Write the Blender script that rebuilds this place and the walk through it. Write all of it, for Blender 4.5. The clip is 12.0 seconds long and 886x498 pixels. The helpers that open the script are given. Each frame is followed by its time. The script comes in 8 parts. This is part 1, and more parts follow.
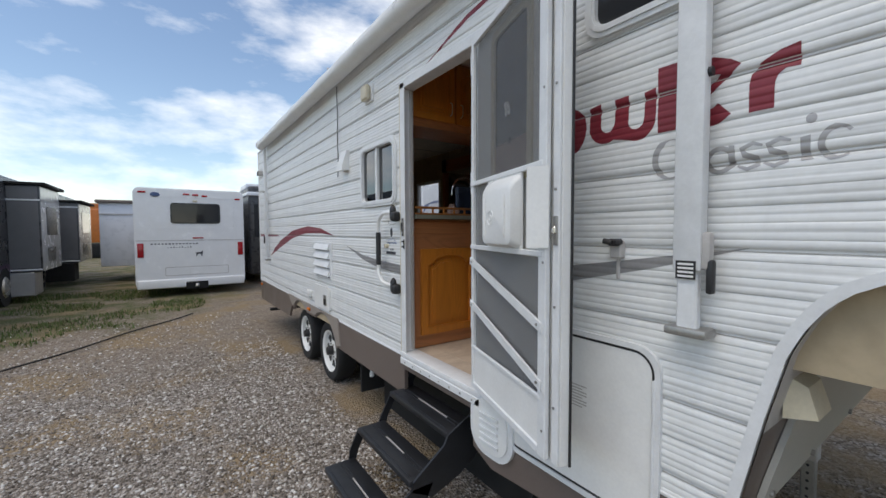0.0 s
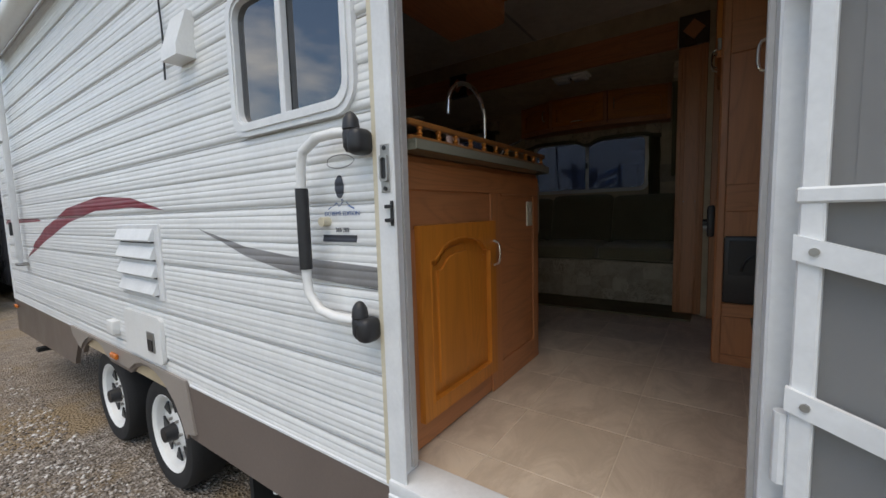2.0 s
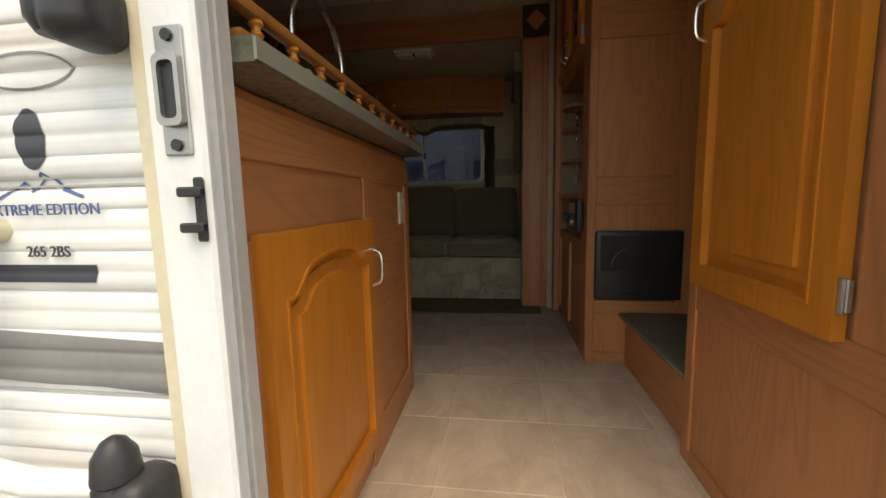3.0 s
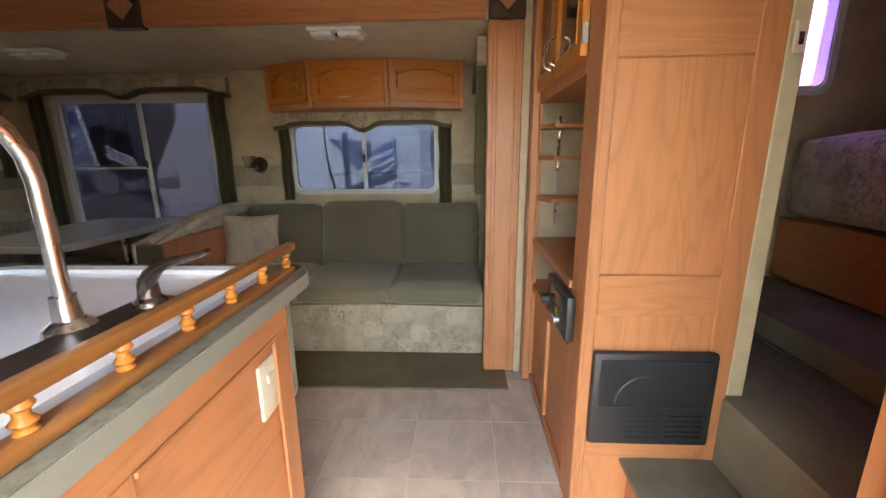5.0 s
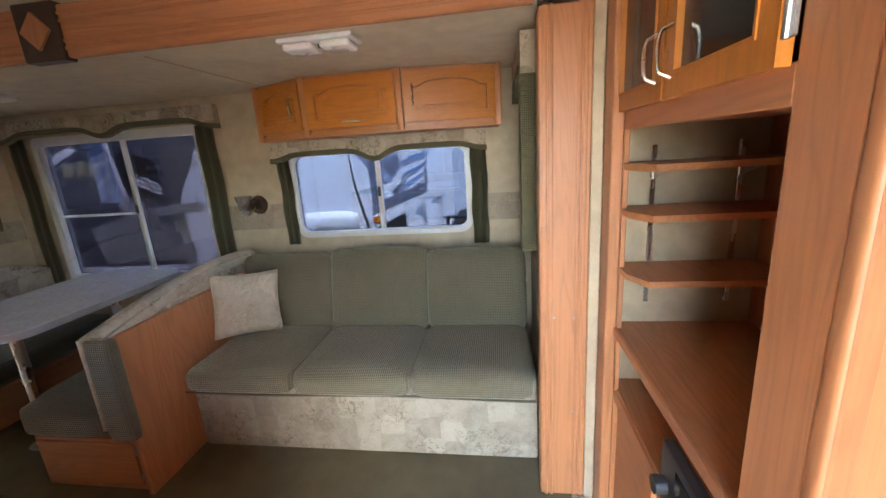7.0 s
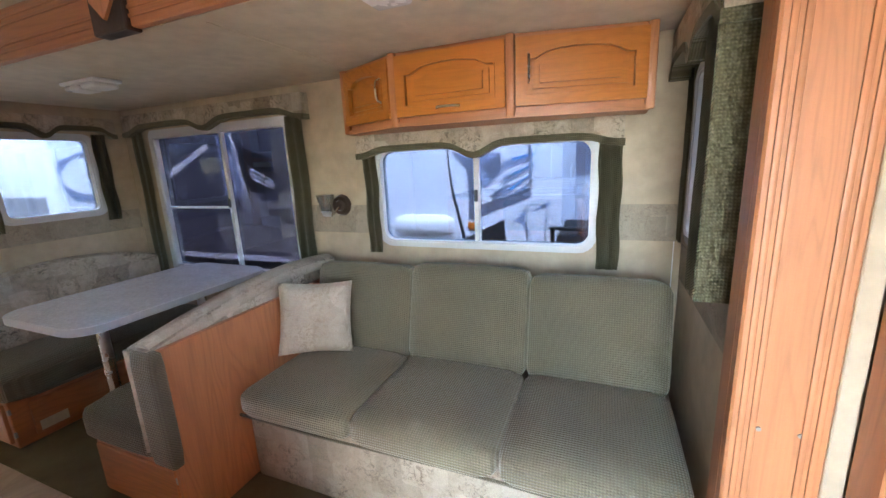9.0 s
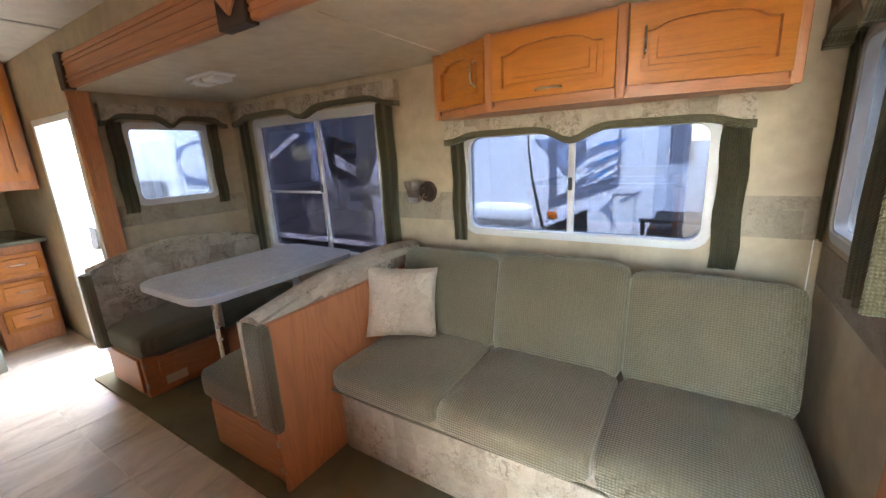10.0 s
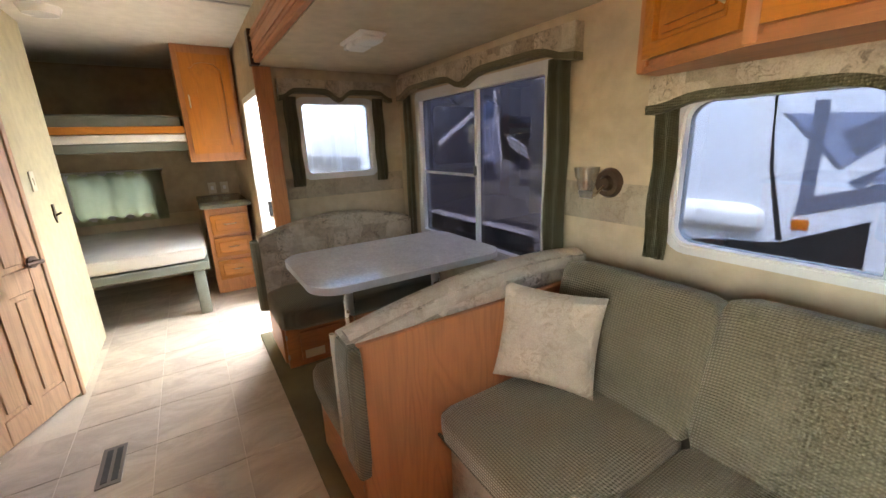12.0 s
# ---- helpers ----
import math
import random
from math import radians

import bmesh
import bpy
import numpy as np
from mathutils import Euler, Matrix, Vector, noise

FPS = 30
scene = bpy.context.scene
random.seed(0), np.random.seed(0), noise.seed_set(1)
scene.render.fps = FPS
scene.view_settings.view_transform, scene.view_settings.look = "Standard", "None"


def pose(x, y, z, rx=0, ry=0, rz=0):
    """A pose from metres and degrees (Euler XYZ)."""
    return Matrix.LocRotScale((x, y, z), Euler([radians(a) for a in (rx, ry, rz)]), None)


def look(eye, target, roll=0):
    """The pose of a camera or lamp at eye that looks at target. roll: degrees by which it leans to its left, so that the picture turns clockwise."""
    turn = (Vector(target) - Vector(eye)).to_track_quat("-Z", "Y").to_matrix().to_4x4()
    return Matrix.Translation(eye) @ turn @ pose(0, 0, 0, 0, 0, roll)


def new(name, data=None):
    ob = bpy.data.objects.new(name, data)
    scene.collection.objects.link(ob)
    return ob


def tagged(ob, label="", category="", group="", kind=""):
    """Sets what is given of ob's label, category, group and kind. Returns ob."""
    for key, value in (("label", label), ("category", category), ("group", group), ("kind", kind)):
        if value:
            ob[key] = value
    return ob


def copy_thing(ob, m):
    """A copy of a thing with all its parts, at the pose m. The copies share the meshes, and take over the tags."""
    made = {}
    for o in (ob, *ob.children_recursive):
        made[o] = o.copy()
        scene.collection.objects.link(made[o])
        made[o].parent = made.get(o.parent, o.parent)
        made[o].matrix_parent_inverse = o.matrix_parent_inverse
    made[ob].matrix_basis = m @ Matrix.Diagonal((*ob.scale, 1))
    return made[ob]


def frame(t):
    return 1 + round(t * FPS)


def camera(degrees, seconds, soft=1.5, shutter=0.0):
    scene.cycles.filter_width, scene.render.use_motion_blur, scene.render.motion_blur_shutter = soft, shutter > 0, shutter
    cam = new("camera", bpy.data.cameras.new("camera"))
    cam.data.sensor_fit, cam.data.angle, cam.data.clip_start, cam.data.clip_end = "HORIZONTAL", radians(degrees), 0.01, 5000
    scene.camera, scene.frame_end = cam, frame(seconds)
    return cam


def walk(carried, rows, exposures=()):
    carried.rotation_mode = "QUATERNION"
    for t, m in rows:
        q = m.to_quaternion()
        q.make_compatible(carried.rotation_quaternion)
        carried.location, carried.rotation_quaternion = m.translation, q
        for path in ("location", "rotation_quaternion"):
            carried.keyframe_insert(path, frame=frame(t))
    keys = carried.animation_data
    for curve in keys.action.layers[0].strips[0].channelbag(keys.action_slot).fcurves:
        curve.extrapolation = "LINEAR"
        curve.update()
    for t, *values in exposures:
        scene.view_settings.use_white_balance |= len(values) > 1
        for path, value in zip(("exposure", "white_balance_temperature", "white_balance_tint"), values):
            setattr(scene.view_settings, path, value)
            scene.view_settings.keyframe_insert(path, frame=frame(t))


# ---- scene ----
cam = camera(96.6, 12.0)
PATH = [
    (0, (-0.007, 0.05, 1.477), (1.127, 1.695, 1.384), -0.2),
    (0.5, (0.06, 0.522, 1.471), (1.254, 2.123, 1.368), -0.4),
    (1, (0.174, 0.958, 1.441), (1.445, 2.498, 1.332), -0.4),
    (1.5, (0.343, 1.364, 1.408), (1.75, 2.778, 1.263), -0.4),
    (2, (0.534, 1.735, 1.385), (2.169, 2.872, 1.198), -1.6),
    (2.5, (0.72, 2.041, 1.381), (2.586, 2.717, 1.133), -2.4),
    (3, (0.944, 2.131, 1.389), (2.908, 2.419, 1.144), -1.3),
    (3.5, (1.226, 2.163, 1.549), (3.209, 2.243, 1.298), -0.8),
    (3.7, (1.313, 2.188, 1.587), (3.295, 2.208, 1.322), -0.6),
    (5.3, (1.771, 2.099, 1.842), (3.705, 2.218, 1.345), -1.4),
    (5.5, (1.837, 2.099, 1.852), (3.764, 2.23, 1.334), -2.2),
    (6, (2.062, 2.144, 1.933), (3.983, 2.301, 1.4), -3.2),
    (6.5, (2.184, 2.122, 2.015), (4.105, 2.301, 1.486), -3.3),
    (6.7, (2.251, 2.103, 2.027), (4.171, 2.33, 1.515), -3.6),
    (8.3, (2.765, 2.237, 1.994), (4.66, 2.722, 1.576), -2.7),
    (8.5, (2.794, 2.243, 1.993), (4.668, 2.799, 1.567), -2.7),
    (9, (2.827, 2.245, 1.984), (4.63, 2.995, 1.552), -2.7),
    (9.5, (2.826, 2.261, 1.982), (4.546, 3.177, 1.533), -2.9),
    (10, (2.824, 2.345, 1.985), (4.456, 3.397, 1.508), -2.9),
    (10.5, (2.872, 2.436, 1.971), (4.392, 3.635, 1.468), -3.0),
    (11, (3.029, 2.486, 1.976), (4.399, 3.853, 1.47), -2.5),
    (11.5, (3.152, 2.547, 1.967), (4.365, 4.052, 1.452), -2.2),
    (12, (3.287, 2.653, 1.948), (4.315, 4.288, 1.427), -2.1),
]
walk(cam, [(t, look(eye, target, roll)) for t, eye, target, roll in PATH], [(0, 0.3, 7250, 10), (2.0, 0.5, 7500, 10), (2.6, 0.9, 8400, 10), (3.0, 1.4, 9800, 10), (3.3, 2.1, 10400, 10), (3.7, 3.0, 10000, 10), (5.3, 4.65, 7500, 10), (6.7, 5.2, 7000, 10), (8.3, 5.75, 6100, 10), (9.5, 5.85, 6700, 10), (12, 5.9, 8100, 10)])

# ---- light ----
SUN_EL, SUN_ROT = 66, 256
world = bpy.data.worlds.new("sky")
scene.world = world
world.use_nodes = True
wn, wl = world.node_tree.nodes, world.node_tree.links
wn.clear()
w_out, w_bg = wn.new("ShaderNodeOutputWorld"), wn.new("ShaderNodeBackground")
w_sky = wn.new("ShaderNodeTexSky")
w_sky.sky_type, w_sky.sun_disc = "NISHITA", False
w_sky.sun_elevation, w_sky.sun_rotation = radians(SUN_EL), radians(SUN_ROT)
w_sky.air_density, w_sky.dust_density, w_sky.ozone_density = 1.0, 0.25, 3.0
w_tc, w_map = wn.new("ShaderNodeTexCoord"), wn.new("ShaderNodeMapping")
w_map.inputs["Scale"].default_value = (1.0, 1.0, 2.6)
w_map.inputs["Location"].default_value = (0.35, 0.2, 0.1)
w_noise = wn.new("ShaderNodeTexNoise")
w_noise.inputs["Scale"].default_value, w_noise.inputs["Detail"].default_value = 2.9, 10.0
w_noise.inputs["Roughness"].default_value = 0.56
w_ramp = wn.new("ShaderNodeValToRGB")
w_ramp.color_ramp.elements[0].position, w_ramp.color_ramp.elements[1].position = 0.47, 0.76
w_mix = wn.new("ShaderNodeMixRGB")
w_mix.inputs[2].default_value = (8.4, 8.7, 9.2, 1)
wl.new(w_tc.outputs["Generated"], w_map.inputs[0])
wl.new(w_map.outputs[0], w_noise.inputs["Vector"])
wl.new(w_noise.outputs["Fac"], w_ramp.inputs[0])
wl.new(w_ramp.outputs[0], w_mix.inputs[0])
wl.new(w_sky.outputs[0], w_mix.inputs[1])
wl.new(w_mix.outputs[0], w_bg.inputs[0])
w_bg.inputs[1].default_value = 0.15
wl.new(w_bg.outputs[0], w_out.inputs[0])

sun_data = bpy.data.lights.new("sun", "SUN")
sun_data.energy, sun_data.angle, sun_data.color = 1.25, radians(45), (1.0, 0.95, 0.88)
sun = new("sun", sun_data)
_az, _el = radians(SUN_ROT), radians(SUN_EL)
sun.matrix_world = look((0, 0, 20), (0 - math.sin(_az) * math.cos(_el), 0 - math.cos(_az) * math.cos(_el), 20 - math.sin(_el)))


# ---- materials ----
def nodes_of(name):
    m = bpy.data.materials.new(name)
    m.use_nodes = True
    n = m.node_tree.nodes
    return m, n, m.node_tree.links, n["Principled BSDF"]


def coords(n, l, scale=(1, 1, 1), rot=(0, 0, 0)):
    tc, mp = n.new("ShaderNodeTexCoord"), n.new("ShaderNodeMapping")
    mp.inputs["Scale"].default_value, mp.inputs["Rotation"].default_value = scale, rot
    l.new(tc.outputs["Object"], mp.inputs[0])
    return mp.outputs[0]


def noise_tex(n, l, vec, scale, detail=4.0, rough=0.55, dist=0.0):
    t = n.new("ShaderNodeTexNoise")
    t.inputs["Scale"].default_value, t.inputs["Detail"].default_value = scale, detail
    t.inputs["Roughness"].default_value, t.inputs["Distortion"].default_value = rough, dist
    l.new(vec, t.inputs["Vector"])
    return t.outputs["Fac"]


def ramp(n, l, fac, stops):
    r = n.new("ShaderNodeValToRGB")
    e = r.color_ramp.elements
    while len(e) < len(stops):
        e.new(0.5)
    for el, (p, c) in zip(e, stops):
        el.position, el.color = p, (*c, 1) if len(c) == 3 else c
    l.new(fac, r.inputs[0])
    return r.outputs[0]


def mixc(n, l, fac, a, b, mode="MIX"):
    x = n.new("ShaderNodeMixRGB")
    x.blend_type = mode
    for sock, v in zip(x.inputs, (fac, a, b)):
        if isinstance(v, (int, float)):
            sock.default_value = v
        elif isinstance(v, tuple):
            sock.default_value = (*v, 1)
        else:
            l.new(v, sock)
    return x.outputs[0]


def bump(n, l, p, height, strength, dist=0.01, after=None):
    b = n.new("ShaderNodeBump")
    b.inputs["Strength"].default_value, b.inputs["Distance"].default_value = strength, dist
    l.new(height, b.inputs["Height"])
    if after is not None:
        l.new(after, b.inputs["Normal"])
    l.new(b.outputs[0], p.inputs["Normal"])
    return b.outputs[0]


def k(c, f):
    return tuple(min(1.0, v * f) for v in c)


def plain(name, col, rough=0.5, metal=0.0, var=0.12, scale=5.0, grain=80.0, bmp=0.15, spec=0.5):
    m, n, l, p = nodes_of(name)
    v = coords(n, l)
    a, b = noise_tex(n, l, v, scale), noise_tex(n, l, v, grain, 2.0)
    c = ramp(n, l, a, [(0.3, k(col, 1 - var)), (0.7, k(col, 1 + var * 0.6))])
    c = mixc(n, l, 0.25, c, ramp(n, l, b, [(0.3, k(col, 1 - var)), (0.7, k(col, 1 + var))]))
    l.new(c, p.inputs["Base Color"])
    p.inputs["Metallic"].default_value = metal
    p.inputs["Specular IOR Level"].default_value = spec
    r = ramp(n, l, a, [(0.3, (max(0.02, rough - 0.08),) * 3), (0.7, (min(1, rough + 0.08),) * 3)])
    l.new(r, p.inputs["Roughness"])
    if bmp:
        bump(n, l, p, b, bmp, 0.003)
    return m


def wood(name, col, axis=2, rough=0.42, contrast=1.0, fine=1.0):
    m, n, l, p = nodes_of(name)
    ob = n.new("ShaderNodeObjectInfo")
    off, shift = n.new("ShaderNodeVectorMath"), n.new("ShaderNodeVectorMath")
    off.operation, off.inputs[3].default_value = "SCALE", 9.0
    shift.operation = "ADD"
    s = [5.5 * fine, 5.5 * fine, 5.5 * fine]
    s[axis] = 0.75 * fine
    l.new(ob.outputs["Random"], off.inputs[0])
    l.new(coords(n, l, tuple(s)), shift.inputs[0])
    l.new(off.outputs[0], shift.inputs[1])
    big = noise_tex(n, l, shift.outputs[0], 1.0, 2.0, 0.45, 0.9)
    s2 = [70.0, 70.0, 70.0]
    s2[axis] = 2.4
    g = noise_tex(n, l, coords(n, l, tuple(s2)), 2.0, 3.0, 0.6)
    mul, w = n.new("ShaderNodeMath"), n.new("ShaderNodeMath")
    mul.operation, mul.inputs[1].default_value = "MULTIPLY", 75.0
    w.operation = "SINE"
    l.new(big, mul.inputs[0])
    l.new(mul.outputs[0], w.inputs[0])
    half = n.new("ShaderNodeMath")
    half.operation, half.inputs[1].default_value, half.inputs[2].default_value = "MULTIPLY_ADD", 0.5, 0.5
    l.new(w.outputs[0], half.inputs[0])
    rings = ramp(n, l, half.outputs[0], [(0.0, k(col, 1 - 0.45 * contrast)), (0.28, k(col, 0.96)), (0.9, k(col, 1.08))])
    broad = ramp(n, l, big, [(0.35, k(col, 0.9)), (0.65, k(col, 1.08))])
    c = mixc(n, l, 0.55, broad, rings)
    c = mixc(n, l, 0.3, c, ramp(n, l, g, [(0.35, k(col, 1 - 0.4 * contrast)), (0.6, k(col, 1.08))]))
    hv = n.new("ShaderNodeHueSaturation")
    jit = n.new("ShaderNodeMapRange")
    jit.inputs["To Min"].default_value, jit.inputs["To Max"].default_value = 0.93, 1.06
    l.new(ob.outputs["Random"], jit.inputs["Value"])
    l.new(jit.outputs[0], hv.inputs["Value"])
    l.new(c, hv.inputs["Color"])
    l.new(hv.outputs[0], p.inputs["Base Color"])
    p.inputs["Roughness"].default_value = rough
    bump(n, l, p, g, 0.12, 0.002)
    return m


def glass(name, tint, gloss=1.0, rough=0.0, base=0.03):
    m = bpy.data.materials.new(name)
    m.use_nodes = True
    n, l = m.node_tree.nodes, m.node_tree.links
    n.clear()
    out, mx, tr, gl, fr, pw, ma = (n.new("ShaderNode" + s) for s in ("OutputMaterial", "MixShader", "BsdfTransparent", "BsdfGlossy", "LayerWeight", "Math", "Math"))
    tr.inputs[0].default_value = (*tint, 1)
    gl.inputs["Roughness"].default_value = rough
    gl.inputs["Color"].default_value = (gloss, gloss, gloss, 1)
    pw.operation, pw.inputs[1].default_value = "POWER", 5.0
    ma.operation, ma.inputs[1].default_value, ma.inputs[2].default_value = "MULTIPLY_ADD", 0.7, base
    l.new(fr.outputs["Facing"], pw.inputs[0])
    l.new(pw.outputs[0], ma.inputs[0])
    l.new(ma.outputs[0], mx.inputs[0])
    l.new(tr.outputs[0], mx.inputs[1])
    l.new(gl.outputs[0], mx.inputs[2])
    l.new(mx.outputs[0], out.inputs[0])
    return m


def screen_mat(name, col, through_part):
    m = bpy.data.materials.new(name)
    m.use_nodes = True
    n, l = m.node_tree.nodes, m.node_tree.links
    p, out = n["Principled BSDF"], n["Material Output"]
    v = coords(n, l, (1, 1, 1))
    wv = noise_tex(n, l, v, 900.0, 1.0)
    l.new(ramp(n, l, wv, [(0.35, k(col, 0.9)), (0.65, k(col, 1.1))]), p.inputs["Base Color"])
    p.inputs["Roughness"].default_value = 0.75
    tr, mx = n.new("ShaderNodeBsdfTransparent"), n.new("ShaderNodeMixShader")
    mx.inputs[0].default_value = through_part
    l.new(p.outputs[0], mx.inputs[1])
    l.new(tr.outputs[0], mx.inputs[2])
    l.new(mx.outputs[0], out.inputs[0])
    return m


def fabric_rib(name, col, pitch=0.0105, sheen=0.3):
    m, n, l, p = nodes_of(name)
    tc, sep, level = n.new("ShaderNodeTexCoord"), n.new("ShaderNodeSeparateXYZ"), n.new("ShaderNodeMath")
    l.new(tc.outputs["Object"], sep.inputs[0])
    l.new(sep.outputs[0], level.inputs[0])
    l.new(sep.outputs[2], level.inputs[1])

    def wave(source, pit):
        mu, si = n.new("ShaderNodeMath"), n.new("ShaderNodeMath")
        mu.operation, mu.inputs[1].default_value = "MULTIPLY", 2 * math.pi / pit
        si.operation = "SINE"
        l.new(source, mu.inputs[0])
        l.new(mu.outputs[0], si.inputs[0])
        return si.outputs[0]

    ad = n.new("ShaderNodeMath")
    ad.operation = "ADD"
    l.new(wave(level.outputs[0], pitch), ad.inputs[0])
    soft_y = n.new("ShaderNodeMath")
    soft_y.operation, soft_y.inputs[1].default_value = "MULTIPLY", 0.8
    l.new(wave(sep.outputs[1], pitch * 0.9), soft_y.inputs[0])
    l.new(soft_y.outputs[0], ad.inputs[1])
    v = tc.outputs["Object"]
    soft = noise_tex(n, l, v, 4.0, 4.0)
    fuzz = noise_tex(n, l, v, 160.0, 2.0)
    c = ramp(n, l, soft, [(0.3, k(col, 0.82)), (0.7, k(col, 1.18))])
    c = mixc(n, l, 0.55, c, ramp(n, l, ad.outputs[0], [(0.0, k(col, 0.72)), (0.45, k(col, 1.0)), (1.0, k(col, 1.5))]))
    c = mixc(n, l, 0.2, c, ramp(n, l, fuzz, [(0.3, k(col, 0.6)), (0.7, k(col, 1.4))]))
    l.new(c, p.inputs["Base Color"])
    p.inputs["Roughness"].default_value = 0.92
    p.inputs["Specular IOR Level"].default_value = 0.2
    p.inputs["Sheen Weight"].default_value, p.inputs["Sheen Roughness"].default_value = sheen, 0.45
    p.inputs["Sheen Tint"].default_value = (1.0, 0.95, 0.78, 1)
    bump(n, l, p, ad.outputs[0], 0.5, 0.003)
    return m


def tapestry(name, a, b, c3, scale=5.5, rot=(0, 0, 0)):
    """Woven patchwork: square patches in near tones, each with leafy motifs."""
    m, n, l, p = nodes_of(name)
    v = coords(n, l, (1, 1, 1), rot)
    vo = n.new("ShaderNodeTexVoronoi")
    vo.distance, vo.inputs["Scale"].default_value = "CHEBYCHEV", scale
    vo.inputs["Randomness"].default_value = 0.62
    l.new(v, vo.inputs["Vector"])
    sp = n.new("ShaderNodeSeparateColor")
    l.new(vo.outputs["Color"], sp.inputs[0])
    mid = tuple(0.4 * p0 + 0.6 * q0 for p0, q0 in zip(a, b))
    patch = ramp(n, l, sp.outputs[0], [(0.0, a), (0.25, k(a, 0.68)), (0.5, k(a, 1.08)), (0.72, mid), (0.86, b), (1.0, k(a, 1.1))])
    mot = noise_tex(n, l, v, 26.0, 5.0, 0.65, 2.2)
    leaf = ramp(n, l, mot, [(0.5, (0, 0, 0)), (0.6, (1, 1, 1))])
    gate = ramp(n, l, noise_tex(n, l, v, 7.0, 2.0), [(0.42, (0, 0, 0)), (0.6, (1, 1, 1))])
    f = mixc(n, l, 1.0, leaf, gate, "MULTIPLY")
    c = mixc(n, l, f, patch, c3)
    blotch = noise_tex(n, l, v, 16.0, 5.0, 0.6, 1.0)
    c = mixc(n, l, 0.3, c, ramp(n, l, blotch, [(0.35, k(b, 0.9)), (0.5, k(a, 0.9)), (0.65, k(a, 1.15))]))
    fine = noise_tex(n, l, v, 220.0, 2.0)
    c = mixc(n, l, 0.16, c, ramp(n, l, fine, [(0.3, k(c3, 0.6)), (0.7, k(a, 1.3))]))
    l.new(c, p.inputs["Base Color"])
    p.inputs["Roughness"].default_value, p.inputs["Specular IOR Level"].default_value = 0.9, 0.2
    bump(n, l, p, fine, 0.3, 0.002)
    return m


def wallpaper(name, col, col2):
    m, n, l, p = nodes_of(name)
    v = coords(n, l)
    a, b = noise_tex(n, l, v, 3.2, 7.0, 0.62, 0.6), noise_tex(n, l, v, 14.0, 4.0)
    c = ramp(n, l, a, [(0.32, col2), (0.68, col)])
    c = mixc(n, l, 0.25, c, ramp(n, l, b, [(0.35, k(col2, 0.8)), (0.65, k(col, 1.1))]))
    l.new(c, p.inputs["Base Color"])
    p.inputs["Roughness"].default_value = 0.6
    bump(n, l, p, noise_tex(n, l, v, 120.0, 2.0), 0.12, 0.002)
    return m


def stone_tile(name, col, col2):
    m, n, l, p = nodes_of(name)
    ob, add = n.new("ShaderNodeObjectInfo"), n.new("ShaderNodeVectorMath")
    add.operation = "ADD"
    sc = n.new("ShaderNodeVectorMath")
    sc.operation, sc.inputs[3].default_value = "SCALE", 37.0
    l.new(ob.outputs["Random"], sc.inputs[0])
    l.new(coords(n, l, (1, 1.7, 1), (0, 0, 0.7)), add.inputs[0])
    l.new(sc.outputs[0], add.inputs[1])
    v = add.outputs[0]
    vein = noise_tex(n, l, v, 3.2, 9.0, 0.7, 0.9)
    cloud = noise_tex(n, l, v, 3.0, 4.0)
    c = ramp(n, l, vein, [(0.28, k(col2, 0.78)), (0.44, col2), (0.58, col), (0.75, k(col, 1.06))])
    c = mixc(n, l, 0.35, c, ramp(n, l, cloud, [(0.3, col2), (0.7, col)]))
    l.new(c, p.inputs["Base Color"])
    p.inputs["Roughness"].default_value = 0.5
    p.inputs["Specular IOR Level"].default_value = 0.35
    bump(n, l, p, vein, 0.08, 0.003)
    return m


def siding_mat(name):
    m, n, l, p = nodes_of(name)
    v = coords(n, l)
    streak = noise_tex(n, l, coords(n, l, (1, 7.0, 0.8)), 1.6, 5.0)
    # grey streaks along the ribs: road dirt that also paints in rib shading
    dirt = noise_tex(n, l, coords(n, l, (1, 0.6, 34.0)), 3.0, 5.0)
    sp = noise_tex(n, l, v, 45.0, 3.0)
    base = (0.78, 0.79, 0.78)
    c = ramp(n, l, streak, [(0.3, k(base, 0.9)), (0.65, base)])
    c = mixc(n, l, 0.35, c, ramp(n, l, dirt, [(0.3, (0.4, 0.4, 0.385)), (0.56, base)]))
    c = mixc(n, l, 0.12, c, ramp(n, l, sp, [(0.35, (0.55, 0.54, 0.5)), (0.6, base)]))
    l.new(c, p.inputs["Base Color"])
    p.inputs["Roughness"].default_value = 0.34
    bump(n, l, p, sp, 0.05, 0.003)
    return m


